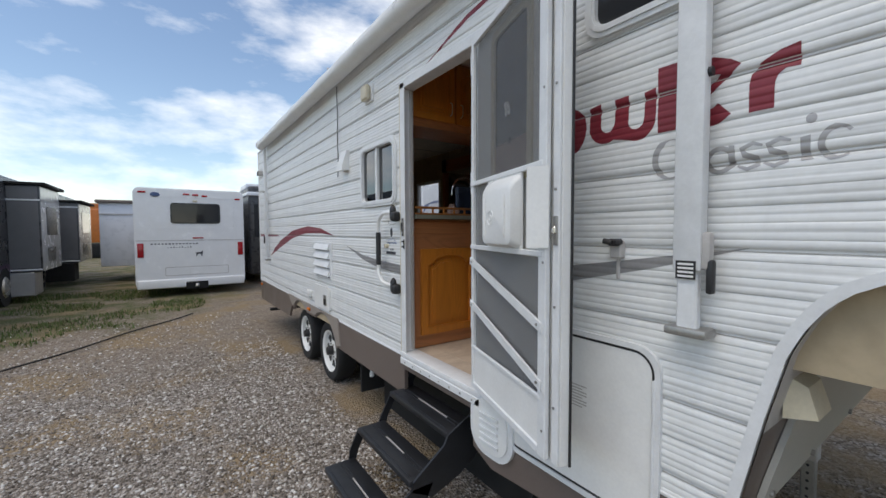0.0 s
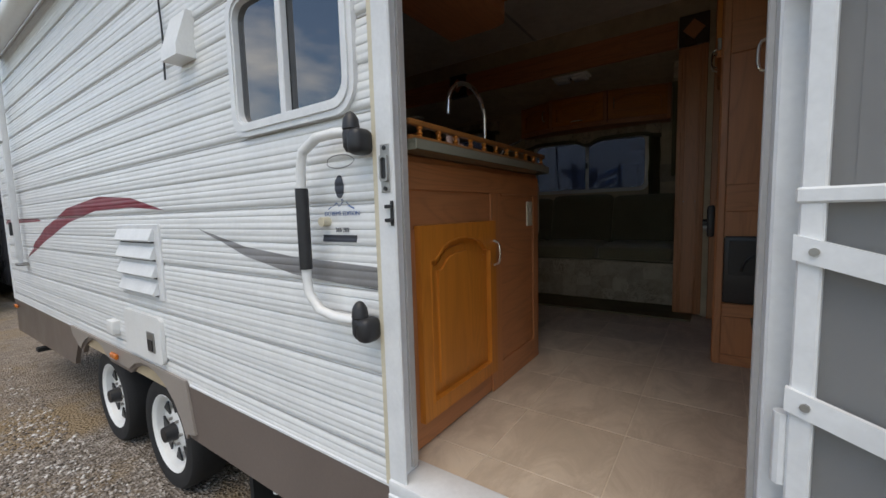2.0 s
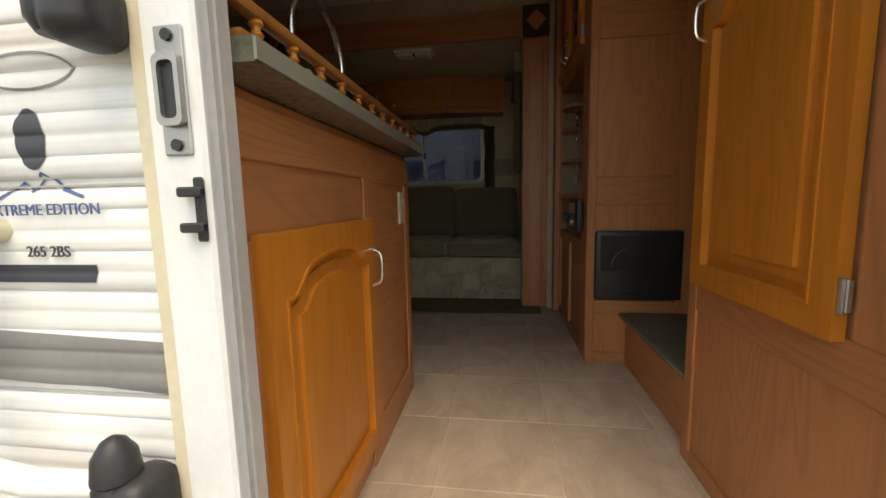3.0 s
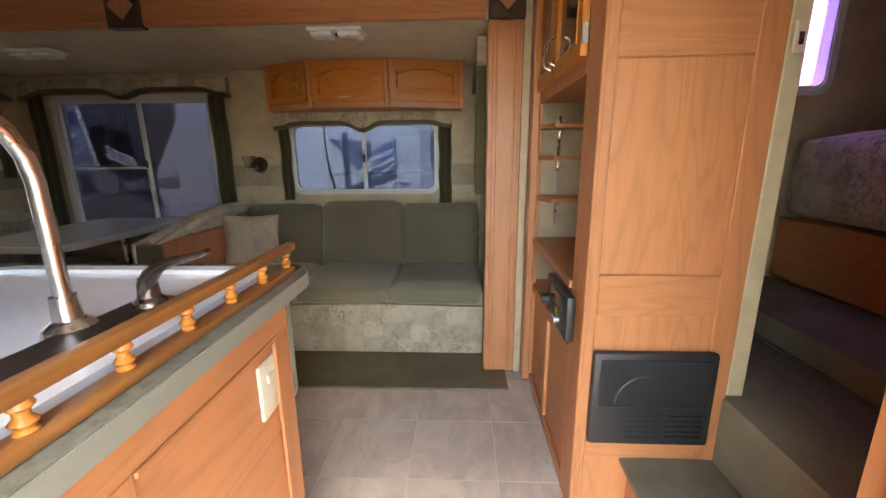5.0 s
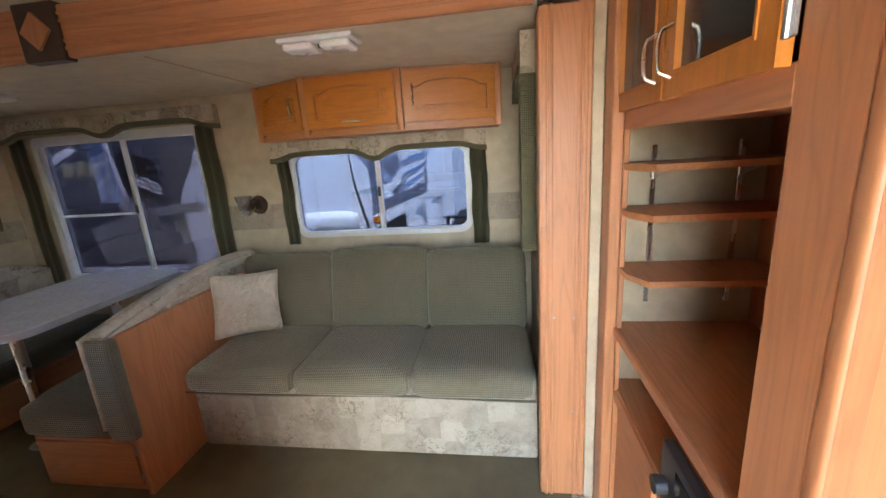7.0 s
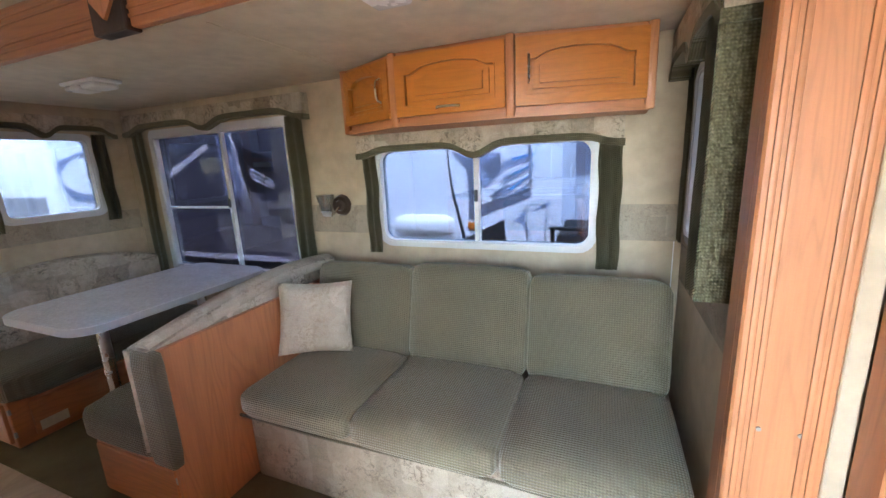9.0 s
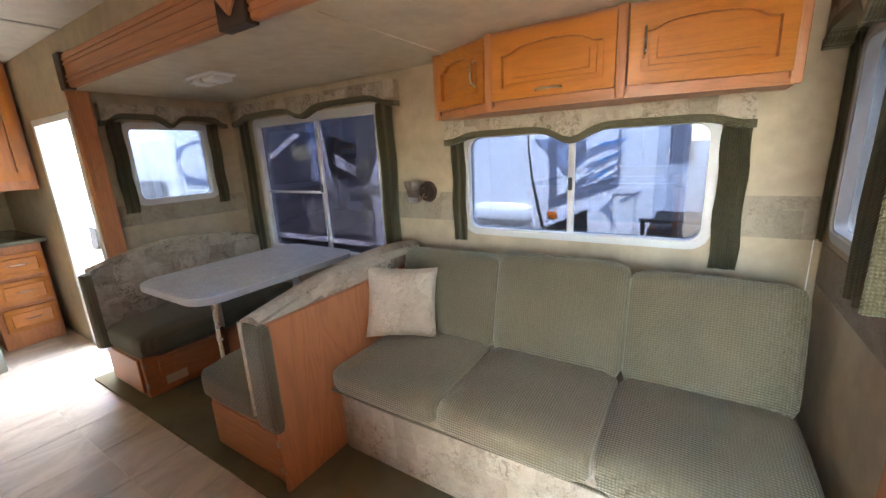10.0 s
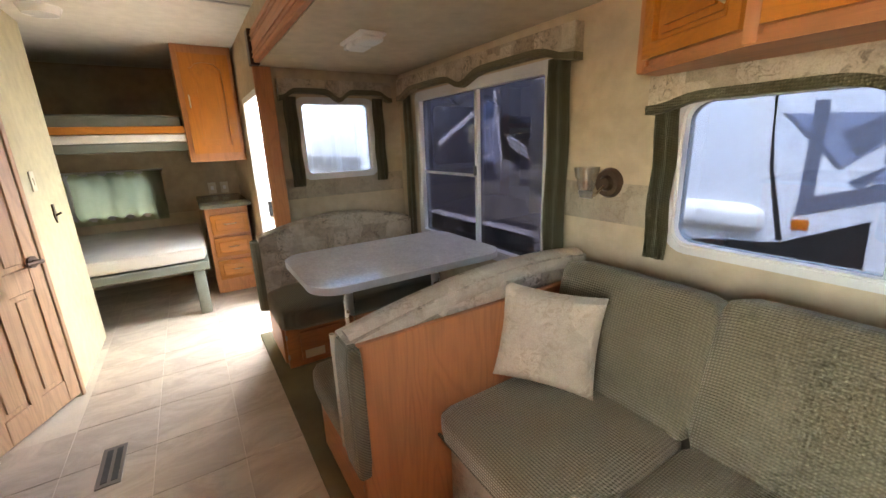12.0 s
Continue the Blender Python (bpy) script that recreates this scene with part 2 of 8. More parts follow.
def ground_mat(name):
    m, n, l, p = nodes_of(name)
    v = coords(n, l)
    vo = n.new("ShaderNodeTexVoronoi")
    vo.inputs["Scale"].default_value = 55.0
    l.new(v, vo.inputs["Vector"])
    sp = n.new("ShaderNodeSeparateColor")
    l.new(vo.outputs["Color"], sp.inputs[0])
    gravel = ramp(n, l, sp.outputs[0], [(0.0, (0.09, 0.074, 0.06)), (0.35, (0.21, 0.178, 0.147)), (0.7, (0.325, 0.28, 0.24)), (1.0, (0.5, 0.46, 0.415))])
    dirt_n = noise_tex(n, l, v, 0.7, 6.0, 0.62, 0.4)
    dirt_c = ramp(n, l, noise_tex(n, l, v, 9.0, 6.0), [(0.3, (0.19, 0.142, 0.1)), (0.7, (0.35, 0.275, 0.2))])
    grass_c = ramp(n, l, noise_tex(n, l, v, 24.0, 5.0), [(0.3, (0.05, 0.07, 0.02)), (0.7, (0.14, 0.15, 0.06))])
    lane = n.new("ShaderNodeMath")
    lane.operation, lane.inputs[1].default_value = "MULTIPLY_ADD", 5.0
    l.new(dirt_n, lane.inputs[0])
    sx0 = n.new("ShaderNodeSeparateXYZ")
    l.new(v, sx0.inputs[0])
    l.new(sx0.outputs[1], lane.inputs[2])
    lmask = n.new("ShaderNodeMapRange")
    lmask.inputs["From Min"].default_value, lmask.inputs["From Max"].default_value = 7.2, 9.4
    l.new(lane.outputs[0], lmask.inputs["Value"])
    lane_c = mixc(n, l, 0.45, dirt_c, gravel)
    tan = ramp(n, l, noise_tex(n, l, v, 0.9, 5.0, 0.6), [(0.48, (0, 0, 0)), (0.6, (0.8, 0.8, 0.8))])
    c = mixc(n, l, lmask.outputs[0], gravel, lane_c)
    c = mixc(n, l, tan, c, (0.31, 0.225, 0.13))
    # the strip of grass lies past the gravel, towards the parked coaches
    sxyz, mad = n.new("ShaderNodeSeparateXYZ"), n.new("ShaderNodeMath")
    l.new(v, sxyz.inputs[0])
    mad.operation, mad.inputs[1].default_value, mad.inputs[2].default_value = "MULTIPLY_ADD", 0.9, -0.2
    l.new(sxyz.outputs[0], mad.inputs[0])
    dist = n.new("ShaderNodeMath")
    dist.operation = "SUBTRACT"
    l.new(sxyz.outputs[1], dist.inputs[0])
    l.new(mad.outputs[0], dist.inputs[1])
    wob = n.new("ShaderNodeMath")
    wob.operation, wob.inputs[1].default_value = "MULTIPLY_ADD", 5.0
    l.new(noise_tex(n, l, v, 0.8, 5.0, 0.65), wob.inputs[0])
    l.new(dist.outputs[0], wob.inputs[2])
    mask = n.new("ShaderNodeMapRange")
    mask.inputs["From Min"].default_value, mask.inputs["From Max"].default_value = 11.6, 13.2
    l.new(wob.outputs[0], mask.inputs["Value"])
    fade = n.new("ShaderNodeMapRange")
    fade.inputs["From Min"].default_value, fade.inputs["From Max"].default_value = 2.2, 0.4
    l.new(sxyz.outputs[0], fade.inputs["Value"])
    gm = mixc(n, l, 1.0, mask.outputs[0], fade.outputs[0], "MULTIPLY")
    bare = ramp(n, l, noise_tex(n, l, v, 1.7, 5.0, 0.65), [(0.42, (0.15, 0.15, 0.15)), (0.6, (0.9, 0.9, 0.9))])
    c = mixc(n, l, mixc(n, l, 1.0, gm, bare, "MULTIPLY"), c, grass_c)
    l.new(c, p.inputs["Base Color"])
    p.inputs["Roughness"].default_value = 0.95
    p.inputs["Specular IOR Level"].default_value = 0.2
    b1 = bump(n, l, p, vo.outputs["Distance"], 1.0, 0.02)
    bump(n, l, p, noise_tex(n, l, v, 3.0, 6.0), 0.35, 0.05, b1)
    return m


def counter_mat(name, col, spots, rough=0.25):
    m, n, l, p = nodes_of(name)
    v = coords(n, l)
    a, b = noise_tex(n, l, v, 70.0, 4.0, 0.7), noise_tex(n, l, v, 9.0, 4.0)
    c = ramp(n, l, a, [(0.34, spots), (0.5, col), (0.68, k(col, 1.3))])
    c = mixc(n, l, 0.35, c, ramp(n, l, b, [(0.3, k(col, 0.8)), (0.7, k(col, 1.15))]))
    l.new(c, p.inputs["Base Color"])
    p.inputs["Roughness"].default_value = rough
    return m


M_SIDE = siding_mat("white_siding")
M_WHITE = plain("white_paint", (0.78, 0.78, 0.76), 0.35, var=0.08)
M_ALU = plain("white_aluminium", (0.72, 0.73, 0.73), 0.38, 0.0, 0.1, 12)
# white frame paint, darkened in colour to hold down the daylight on it
M_WFRAME = plain("darkened_white_window_frame", (0.56, 0.56, 0.55), 0.4, var=0.08)
M_GREY_TRIM = plain("grey_trim", (0.45, 0.43, 0.41), 0.5, var=0.15)
M_SKIRT = plain("taupe_skirt", (0.155, 0.122, 0.105), 0.42, var=0.14, scale=3)
M_ARCH = plain("pale_taupe_trim", (0.3, 0.262, 0.232), 0.4, var=0.14)
M_SHELL = plain("pink_shell", (0.52, 0.34, 0.28), 0.45, var=0.45, scale=60)
M_CREAM = plain("aged_cream_plastic", (0.62, 0.56, 0.42), 0.45, var=0.15)
M_HATCH = plain("weathered_off_white_panel", (0.44, 0.43, 0.39), 0.5, var=0.12)
M_BLACK = plain("black_plastic", (0.02, 0.02, 0.022), 0.45, var=0.3)
M_RUB = plain("tyre_rubber", (0.016, 0.016, 0.017), 0.8, var=0.3, bmp=0.4)
M_STEP = plain("black_painted_steel", (0.017, 0.018, 0.021), 0.42, 0.0, 0.35, 10)
M_CHROME = plain("brushed_metal", (0.7, 0.68, 0.64), 0.28, 1.0, 0.1)
M_STEEL = plain("dull_steel", (0.4, 0.39, 0.37), 0.45, 0.9, 0.2)
M_BRONZE = plain("dark_bronze", (0.09, 0.06, 0.045), 0.35, 0.7, 0.2)
M_SHADE = plain("dusty_pink_shade", (0.3, 0.23, 0.22), 0.8, var=0.15)
M_NICKEL = plain("dark_brushed_nickel", (0.2, 0.16, 0.14), 0.3, 0.9, 0.2)
M_EDGE = plain("sage_edge_strip", (0.22, 0.22, 0.175), 0.35)
M_RED = plain("dark_red_vinyl", (0.21, 0.018, 0.03), 0.4, var=0.12)
M_SILVER = plain("silver_vinyl", (0.36, 0.35, 0.345), 0.35, 0.3, 0.12)
M_DGREY = plain("grey_vinyl", (0.24, 0.235, 0.235), 0.42, 0.1, 0.15)
M_TAILRED = plain("red_lens", (0.4, 0.012, 0.02), 0.15, var=0.1)
M_AMBER = plain("amber_lens", (0.6, 0.16, 0.02), 0.2, var=0.1)
M_OAK = wood("honey_oak", (0.51, 0.178, 0.026), 2, 0.35, 0.5)
M_OAKY = wood("honey_oak_rail", (0.51, 0.178, 0.026), 1, 0.35, 0.5)
M_OAKX = wood("honey_oak_cross", (0.49, 0.175, 0.03), 0, 0.35, 0.5)
M_RAIL = wood("dark_honey_oak_rail", (0.29, 0.115, 0.032), 0, 0.35)
M_LAM = wood("oak_laminate", (0.465, 0.19, 0.078), 2, 0.42, 0.62)
M_LAMX = wood("oak_laminate_cross", (0.465, 0.19, 0.078), 0, 0.42, 0.62)
M_LAMY = wood("oak_laminate_long", (0.465, 0.19, 0.078), 1, 0.42, 0.62)
M_PAPER = wallpaper("tan_wallpaper", (0.50, 0.40, 0.265), (0.38, 0.302, 0.2))
M_PAPER_Y = wallpaper("pale_yellow_wallpaper", (0.56, 0.50, 0.31), (0.44, 0.39, 0.25))
M_CEIL = wallpaper("white_ceiling_panel", (0.76, 0.73, 0.66), (0.68, 0.65, 0.58))
M_CEIL_S = wallpaper("slide_ceiling_panel", (0.66, 0.57, 0.42), (0.56, 0.475, 0.34))
M_TAP = tapestry("patchwork_tapestry", (0.52, 0.44, 0.33), (0.19, 0.155, 0.107), (0.10, 0.082, 0.056), 10.0)
M_TAPS = tapestry("sofa_skirt_tapestry", (0.45, 0.38, 0.28), (0.27, 0.215, 0.15), (0.15, 0.12, 0.085), 9.5)
M_TAPL = tapestry("pale_tapestry", (0.50, 0.43, 0.32), (0.39, 0.33, 0.25), (0.27, 0.22, 0.155), 6.0)
M_BORDER = tapestry("wallpaper_border", (0.37, 0.315, 0.235), (0.28, 0.24, 0.18), (0.2, 0.165, 0.115), 8.0)
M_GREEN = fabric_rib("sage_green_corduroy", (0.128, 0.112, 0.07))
# same corduroy for the seats, lightened to stand in for light from above
M_GREEN_LIT = fabric_rib("sage_green_corduroy_lit", (0.18, 0.156, 0.098), sheen=0.45)
M_CURT = fabric_rib("olive_curtain", (0.112, 0.102, 0.058), pitch=0.0085)
M_CARPET = plain("olive_carpet", (0.17, 0.142, 0.085), 0.95, 0.0, 0.3, 4.0, 240.0, 0.8, 0.1)
M_CARPET_D = plain("step_carpet", (0.19, 0.17, 0.115), 0.95, 0.0, 0.3, 5.0, 240.0, 0.8, 0.1)
M_TILE = stone_tile("stone_look_vinyl", (0.62, 0.51, 0.395), (0.47, 0.375, 0.285))
M_JOINT = plain("tile_joint", (0.66, 0.56, 0.44), 0.7)
M_TOP = counter_mat("sage_counter_laminate", (0.145, 0.145, 0.11), (0.08, 0.08, 0.06))
M_TABLE = counter_mat("pale_grey_table_laminate", (0.70, 0.70, 0.68), (0.6, 0.59, 0.57), 0.13)
M_SINK = plain("white_enamel", (0.82, 0.82, 0.82), 0.18, var=0.03)
M_MATT = plain("pale_mattress_cover", (0.6, 0.55, 0.47), 0.85, 0.0, 0.12, 5, 120, 0.4, 0.2)
M_MATT_G = plain("grey_green_mattress", (0.19, 0.2, 0.16), 0.9, 0.0, 0.2, 6, 120, 0.4, 0.2)
M_MINT = plain("mint_curtain_cloth", (0.47, 0.49, 0.33), 0.9, 0.0, 0.12, 6, 120, 0.3, 0.2)
_n, _l = M_MINT.node_tree.nodes, M_MINT.node_tree.links
_tr, _mx = _n.new("ShaderNodeBsdfTranslucent"), _n.new("ShaderNodeMixShader")
_tr.inputs[0].default_value, _mx.inputs[0].default_value = (0.5, 0.56, 0.4, 1), 0.22
_l.new(_n["Principled BSDF"].outputs[0], _mx.inputs[1])
_l.new(_tr.outputs[0], _mx.inputs[2])
_l.new(_mx.outputs[0], _n["Material Output"].inputs[0])
M_DOORW = wood("natural_oak_door", (0.55, 0.335, 0.19), 2, 0.45, 0.7)
M_WIN = glass("window_glass", (0.175, 0.192, 0.22))
M_TINT = glass("dark_tinted_glass", (0.07, 0.07, 0.085), base=0.17)
M_TINT_L = glass("grey_tinted_glass", (0.11, 0.11, 0.128))
M_CLEAR = glass("bright_window_glass", (0.21, 0.23, 0.26))
M_PURPLE = glass("violet_film_glass", (0.55, 0.4, 0.75))
M_LAMPG = glass("clear_shade_glass", (0.8, 0.8, 0.78), base=0.14)
M_DARKPANE = plain("dark_window_pane", (0.018, 0.019, 0.022), 0.06, var=0.1, bmp=0)
M_SCREEN = screen_mat("grey_insect_screen", (0.16, 0.16, 0.16), 0.6)
M_DIFF = plain("light_diffuser", (0.8, 0.8, 0.78), 0.3, var=0.03)
M_GROUND = ground_mat("gravel_and_dirt")
M_FW = plain("white_gelcoat", (0.8, 0.8, 0.8), 0.22, var=0.05)
M_NEIGH = plain("pale_fibreglass", (0.74, 0.76, 0.8), 0.3, var=0.05)
M_BLUE = plain("deep_blue_vinyl", (0.06, 0.1, 0.22), 0.3, var=0.1)
M_LBLUE = plain("light_blue_vinyl", (0.06, 0.25, 0.55), 0.3, var=0.1)
M_SLATE = plain("slate_vinyl", (0.15, 0.165, 0.22), 0.35, var=0.1)
M_FARB = plain("grey_blue_fibreglass", (0.45, 0.49, 0.58), 0.35, var=0.06)
M_SLATEL = plain("pale_slate_vinyl", (0.26, 0.3, 0.42), 0.35, var=0.1)
M_NIGHT = plain("dark_slate_vinyl", (0.07, 0.07, 0.09), 0.35, var=0.1)
M_GBODY = plain("grey_coach_paint", (0.05, 0.05, 0.053), 0.3, var=0.1)
M_COACHF = plain("slide_front_grey", (0.15, 0.15, 0.155), 0.4, var=0.1)
M_COACHS = plain("silver_coach_paint", (0.42, 0.42, 0.43), 0.22, 0.3, 0.1)
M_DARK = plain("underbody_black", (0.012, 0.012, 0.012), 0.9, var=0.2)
M_ORANGE = plain("orange_machine_paint", (0.55, 0.16, 0.03), 0.5, var=0.2)
M_ROOFW = plain("pale_roof_membrane", (0.6, 0.6, 0.58), 0.7)
M_DECAL = plain("decal_ink", (0.05, 0.055, 0.07), 0.5)
M_DECALB = plain("decal_blue", (0.08, 0.14, 0.3), 0.5)


# ---- mesh helpers ----
def B():
    return bmesh.new()


def merge(bm, tmp, m=None):
    if m is not None:
        bmesh.ops.transform(tmp, matrix=m, verts=tmp.verts)
    me = bpy.data.meshes.new("tmp")
    tmp.to_mesh(me)
    tmp.free()
    bm.from_mesh(me)
    bpy.data.meshes.remove(me)
    return bm


def box(bm, a, b, r=0.003, seg=1, m=None):
    """Box from corner a to corner b with its edges rounded by r."""
    t = bmesh.new()
    lo, hi = [min(u, v) for u, v in zip(a, b)], [max(u, v) for u, v in zip(a, b)]
    bmesh.ops.create_cube(t, size=1.0)
    for v in t.verts:
        v.co = [l + (c + 0.5) * (h - l) for c, l, h in zip(v.co, lo, hi)]
    r = min(r, 0.45 * min(h - l for l, h in zip(lo, hi)))
    if r > 0:
        bmesh.ops.bevel(t, geom=t.edges[:], offset=r, segments=seg, affect="EDGES", profile=0.5)
    return merge(bm, t, m)


def cyl(bm, p0, p1, r0, r1=None, seg=16, cap=True):
    r1 = r0 if r1 is None else r1
    p0, p1 = Vector(p0), Vector(p1)
    t = bmesh.new()
    bmesh.ops.create_cone(t, cap_ends=cap, segments=seg, radius1=r0, radius2=r1, depth=(p1 - p0).length)
    q = (p1 - p0).to_track_quat("Z", "Y").to_matrix().to_4x4()
    return merge(bm, t, Matrix.Translation((p0 + p1) / 2) @ q)


def tube(bm, pts, r, seg=10):
    """Round bar along a line of points."""
    pts = [Vector(p) for p in pts]
    rings, side = [], None
    for i, p in enumerate(pts):
        d = (pts[min(i + 1, len(pts) - 1)] - pts[max(i - 1, 0)]).normalized()
        if side is None:
            side = d.orthogonal().normalized()
        side = (side - d * side.dot(d)).normalized()
        up = d.cross(side)
        rings.append([bm.verts.new(p + r * (math.cos(a) * side + math.sin(a) * up)) for a in (2 * math.pi * j / seg for j in range(seg))])
    for a, b in zip(rings, rings[1:]):
        for j in range(seg):
            bm.faces.new((a[j], a[(j + 1) % seg], b[(j + 1) % seg], b[j]))
    bm.faces.new(rings[0][::-1])
    bm.faces.new(rings[-1])
    return bm


AX = {"x": (1, 2, 0), "y": (0, 2, 1), "z": (0, 1, 2)}


def prism(bm, outline, axis, c0, c1, holes=()):
    """Outline in the two other axes (x: y,z; y: x,z; z: x,y), drawn out from c0 to c1."""
    iu, iv, iw = AX[axis]

    def put(u, v, w):
        p = [0, 0, 0]
        p[iu], p[iv], p[iw] = u, v, w
        return bm.verts.new(p)

    a = [put(u, v, c0) for u, v in outline]
    b = [put(u, v, c1) for u, v in outline]
    n = len(a)
    fs = [bm.faces.new(a[::-1]), bm.faces.new(b)]
    for i in range(n):
        fs.append(bm.faces.new((a[i], a[(i + 1) % n], b[(i + 1) % n], b[i])))
    bmesh.ops.recalc_face_normals(bm, faces=fs)
    return bm


def rrect(u0, u1, v0, v1, r, steps=5):
    """Rectangle with round corners."""
    out = []
    for cu, cv, a in ((u1 - r, v1 - r, 0), (u0 + r, v1 - r, 90), (u0 + r, v0 + r, 180), (u1 - r, v0 + r, 270)):
        out += [(cu + r * math.cos(radians(a + 90 * i / steps)), cv + r * math.sin(radians(a + 90 * i / steps))) for i in range(steps + 1)]
    return out


def ring(bm, outer, inner, axis, c0, c1):
    """A frame between two outlines with the same number of points."""
    iu, iv, iw = AX[axis]

    def put(u, v, w):
        p = [0, 0, 0]
        p[iu], p[iv], p[iw] = u, v, w
        return bm.verts.new(p)

    loops = [[put(u, v, w) for u, v in o] for o, w in ((outer, c0), (outer, c1), (inner, c1), (inner, c0))]
    n, fs = len(outer), []
    for q in range(4):
        a, b = loops[q], loops[(q + 1) % 4]
        for i in range(n):
            fs.append(bm.faces.new((a[i], a[(i + 1) % n], b[(i + 1) % n], b[i])))
    bmesh.ops.recalc_face_normals(bm, faces=fs)
    return bm


def slab(bm, axis, c0, c1, u0, u1, v0, v1, holes=()):
    """Wall, floor or ceiling with thickness and rectangular holes (u0, u1, v0, v1) through it."""
    iu, iv, iw = AX[axis]
    us = sorted({u0, u1, *(h[i] for h in holes for i in (0, 1) if u0 < h[i] < u1)})
    vs = sorted({v0, v1, *(h[i] for h in holes for i in (2, 3) if v0 < h[i] < v1)})
    cache = {}

    def put(u, v, w):
        key = (round(u, 5), round(v, 5), w)
        if key not in cache:
            p = [0, 0, 0]
            p[iu], p[iv], p[iw] = u, v, w
            cache[key] = bm.verts.new(p)
        return cache[key]

    def solid(i, j):
        if not (0 <= i < len(us) - 1 and 0 <= j < len(vs) - 1):
            return False
        cu, cv = (us[i] + us[i + 1]) / 2, (vs[j] + vs[j + 1]) / 2
        return not any(h[0] < cu < h[1] and h[2] < cv < h[3] for h in holes)

    fs = []
    for i in range(len(us) - 1):
        for j in range(len(vs) - 1):
            if not solid(i, j):
                continue
            a, b, c, d = us[i], us[i + 1], vs[j], vs[j + 1]
            for w in (c0, c1):
                fs.append(bm.faces.new((put(a, c, w), put(b, c, w), put(b, d, w), put(a, d, w))))
            for di, dj, e in ((-1, 0, ((a, c), (a, d))), (1, 0, ((b, c), (b, d))), (0, -1, ((a, c), (b, c))), (0, 1, ((a, d), (b, d)))):
                if not solid(i + di, j + dj):
                    (p, q), (r, s) = e
                    fs.append(bm.faces.new((put(p, q, c0), put(r, s, c0), put(r, s, c1), put(p, q, c1))))
    bmesh.ops.recalc_face_normals(bm, faces=fs)
    return bm


def pad(bm, a, b, r=0.04, puff=0.02, seg=4, cuts=6, m=None):
    """A stuffed cushion: rounded box whose faces swell."""
    t = bmesh.new()
    bmesh.ops.create_cube(t, size=1.0)
    bmesh.ops.subdivide_edges(t, edges=t.edges[:], cuts=cuts, use_grid_fill=True)
    lo, hi = [min(u, v) for u, v in zip(a, b)], [max(u, v) for u, v in zip(a, b)]
    half = [(h - l) / 2 for l, h in zip(lo, hi)]
    mid = [(h + l) / 2 for l, h in zip(lo, hi)]
    rr = min(r, 0.95 * min(half))
    for v in t.verts:
        q = [c * 2 for c in v.co]
        core = [max(-(h - rr), min(h - rr, c * h)) for c, h in zip(q, half)]
        d = Vector([c * h - k2 for c, h, k2 in zip(q, half, core)])
        if d.length > 1e-9:
            d = d.normalized() * rr
        p = Vector(core) + d
        for i in range(3):
            j, kk = (i + 1) % 3, (i + 2) % 3
            if abs(q[i]) > 0.999:
                p[i] += math.copysign(puff * (1 - q[j] ** 4) * (1 - q[kk] ** 4) * (0.4 + 0.6 * min(1, half[j] * half[kk] / 0.06)), q[i])
        v.co = Vector(mid) + p
    return merge(bm, t, m)


def lathe(bm, base, prof, seg=14):
    """Turned piece on a vertical axis: prof is (height, radius)."""
    rows = [[bm.verts.new((base[0] + r * math.cos(2 * math.pi * j / seg), base[1] + r * math.sin(2 * math.pi * j / seg), base[2] + h)) for j in range(seg)] for h, r in prof]
    for a, b in zip(rows, rows[1:]):
        for j in range(seg):
            bm.faces.new((a[j], a[(j + 1) % seg], b[(j + 1) % seg], b[j]))
    bm.faces.new(rows[0][::-1])
    bm.faces.new(rows[-1])
    return bm


BASE = {}


def thing(name, base, label, category, group="", kind=""):
    ob = new(name)
    ob.location = base
    ob.empty_display_size = 0.1
    BASE[ob.name] = Vector(base)
    return tagged(ob, label, category, group, kind)


def mesh_of(name, bm, material, smooth=35):
    me = bpy.data.meshes.new(name)
    bm.normal_update()
    bm.to_mesh(me)
    bm.free()
    me.materials.append(material)
    if smooth:
        me.shade_smooth()
        me.set_sharp_from_angle(angle=radians(smooth))
    return me


def part(name, bm, material, parent, label="", smooth=35, kind=""):
    ob = new(name, mesh_of(name, bm, material, smooth))
    ob.parent = parent
    if parent.name in BASE:
        ob.matrix_parent_inverse = Matrix.Translation(-BASE[parent.name])
    return tagged(ob, label, "", "", kind)


def solid(name, bm, material, label="", category="", kind="structure", group="", smooth=35):
    return tagged(new(name, mesh_of(name, bm, material, smooth)), label, category, group, kind)


def text_mesh(body, size, m, depth=0.001, shear=0.0):
    """Lettering as a mesh in a fresh bmesh, laid by the matrix m."""
    cu = bpy.data.curves.new("lettering", "FONT")
    cu.body, cu.size, cu.extrude, cu.align_x, cu.align_y, cu.shear = body, size, depth, "CENTER", "CENTER", shear
    ob = bpy.data.objects.new("lettering", cu)
    scene.collection.objects.link(ob)
    bpy.context.view_layer.update()
    me = bpy.data.meshes.new_from_object(ob)
    bm = bmesh.new()
    bm.from_mesh(me)
    bmesh.ops.transform(bm, matrix=m, verts=bm.verts)
    bpy.data.objects.remove(ob)
    bpy.data.curves.remove(cu)
    bpy.data.meshes.remove(me)
    return bm



# ---- local frames: u along the face, v up, w out of it ----
def face(out, origin):
    o = Vector(out).normalized()
    u = Vector((0, 0, 1)).cross(o)
    m = Matrix.Identity(4)
    for i in range(3):
        m[i][0], m[i][1], m[i][2], m[i][3] = u[i], -o[i], (0, 0, 1)[i], origin[i]
    return m


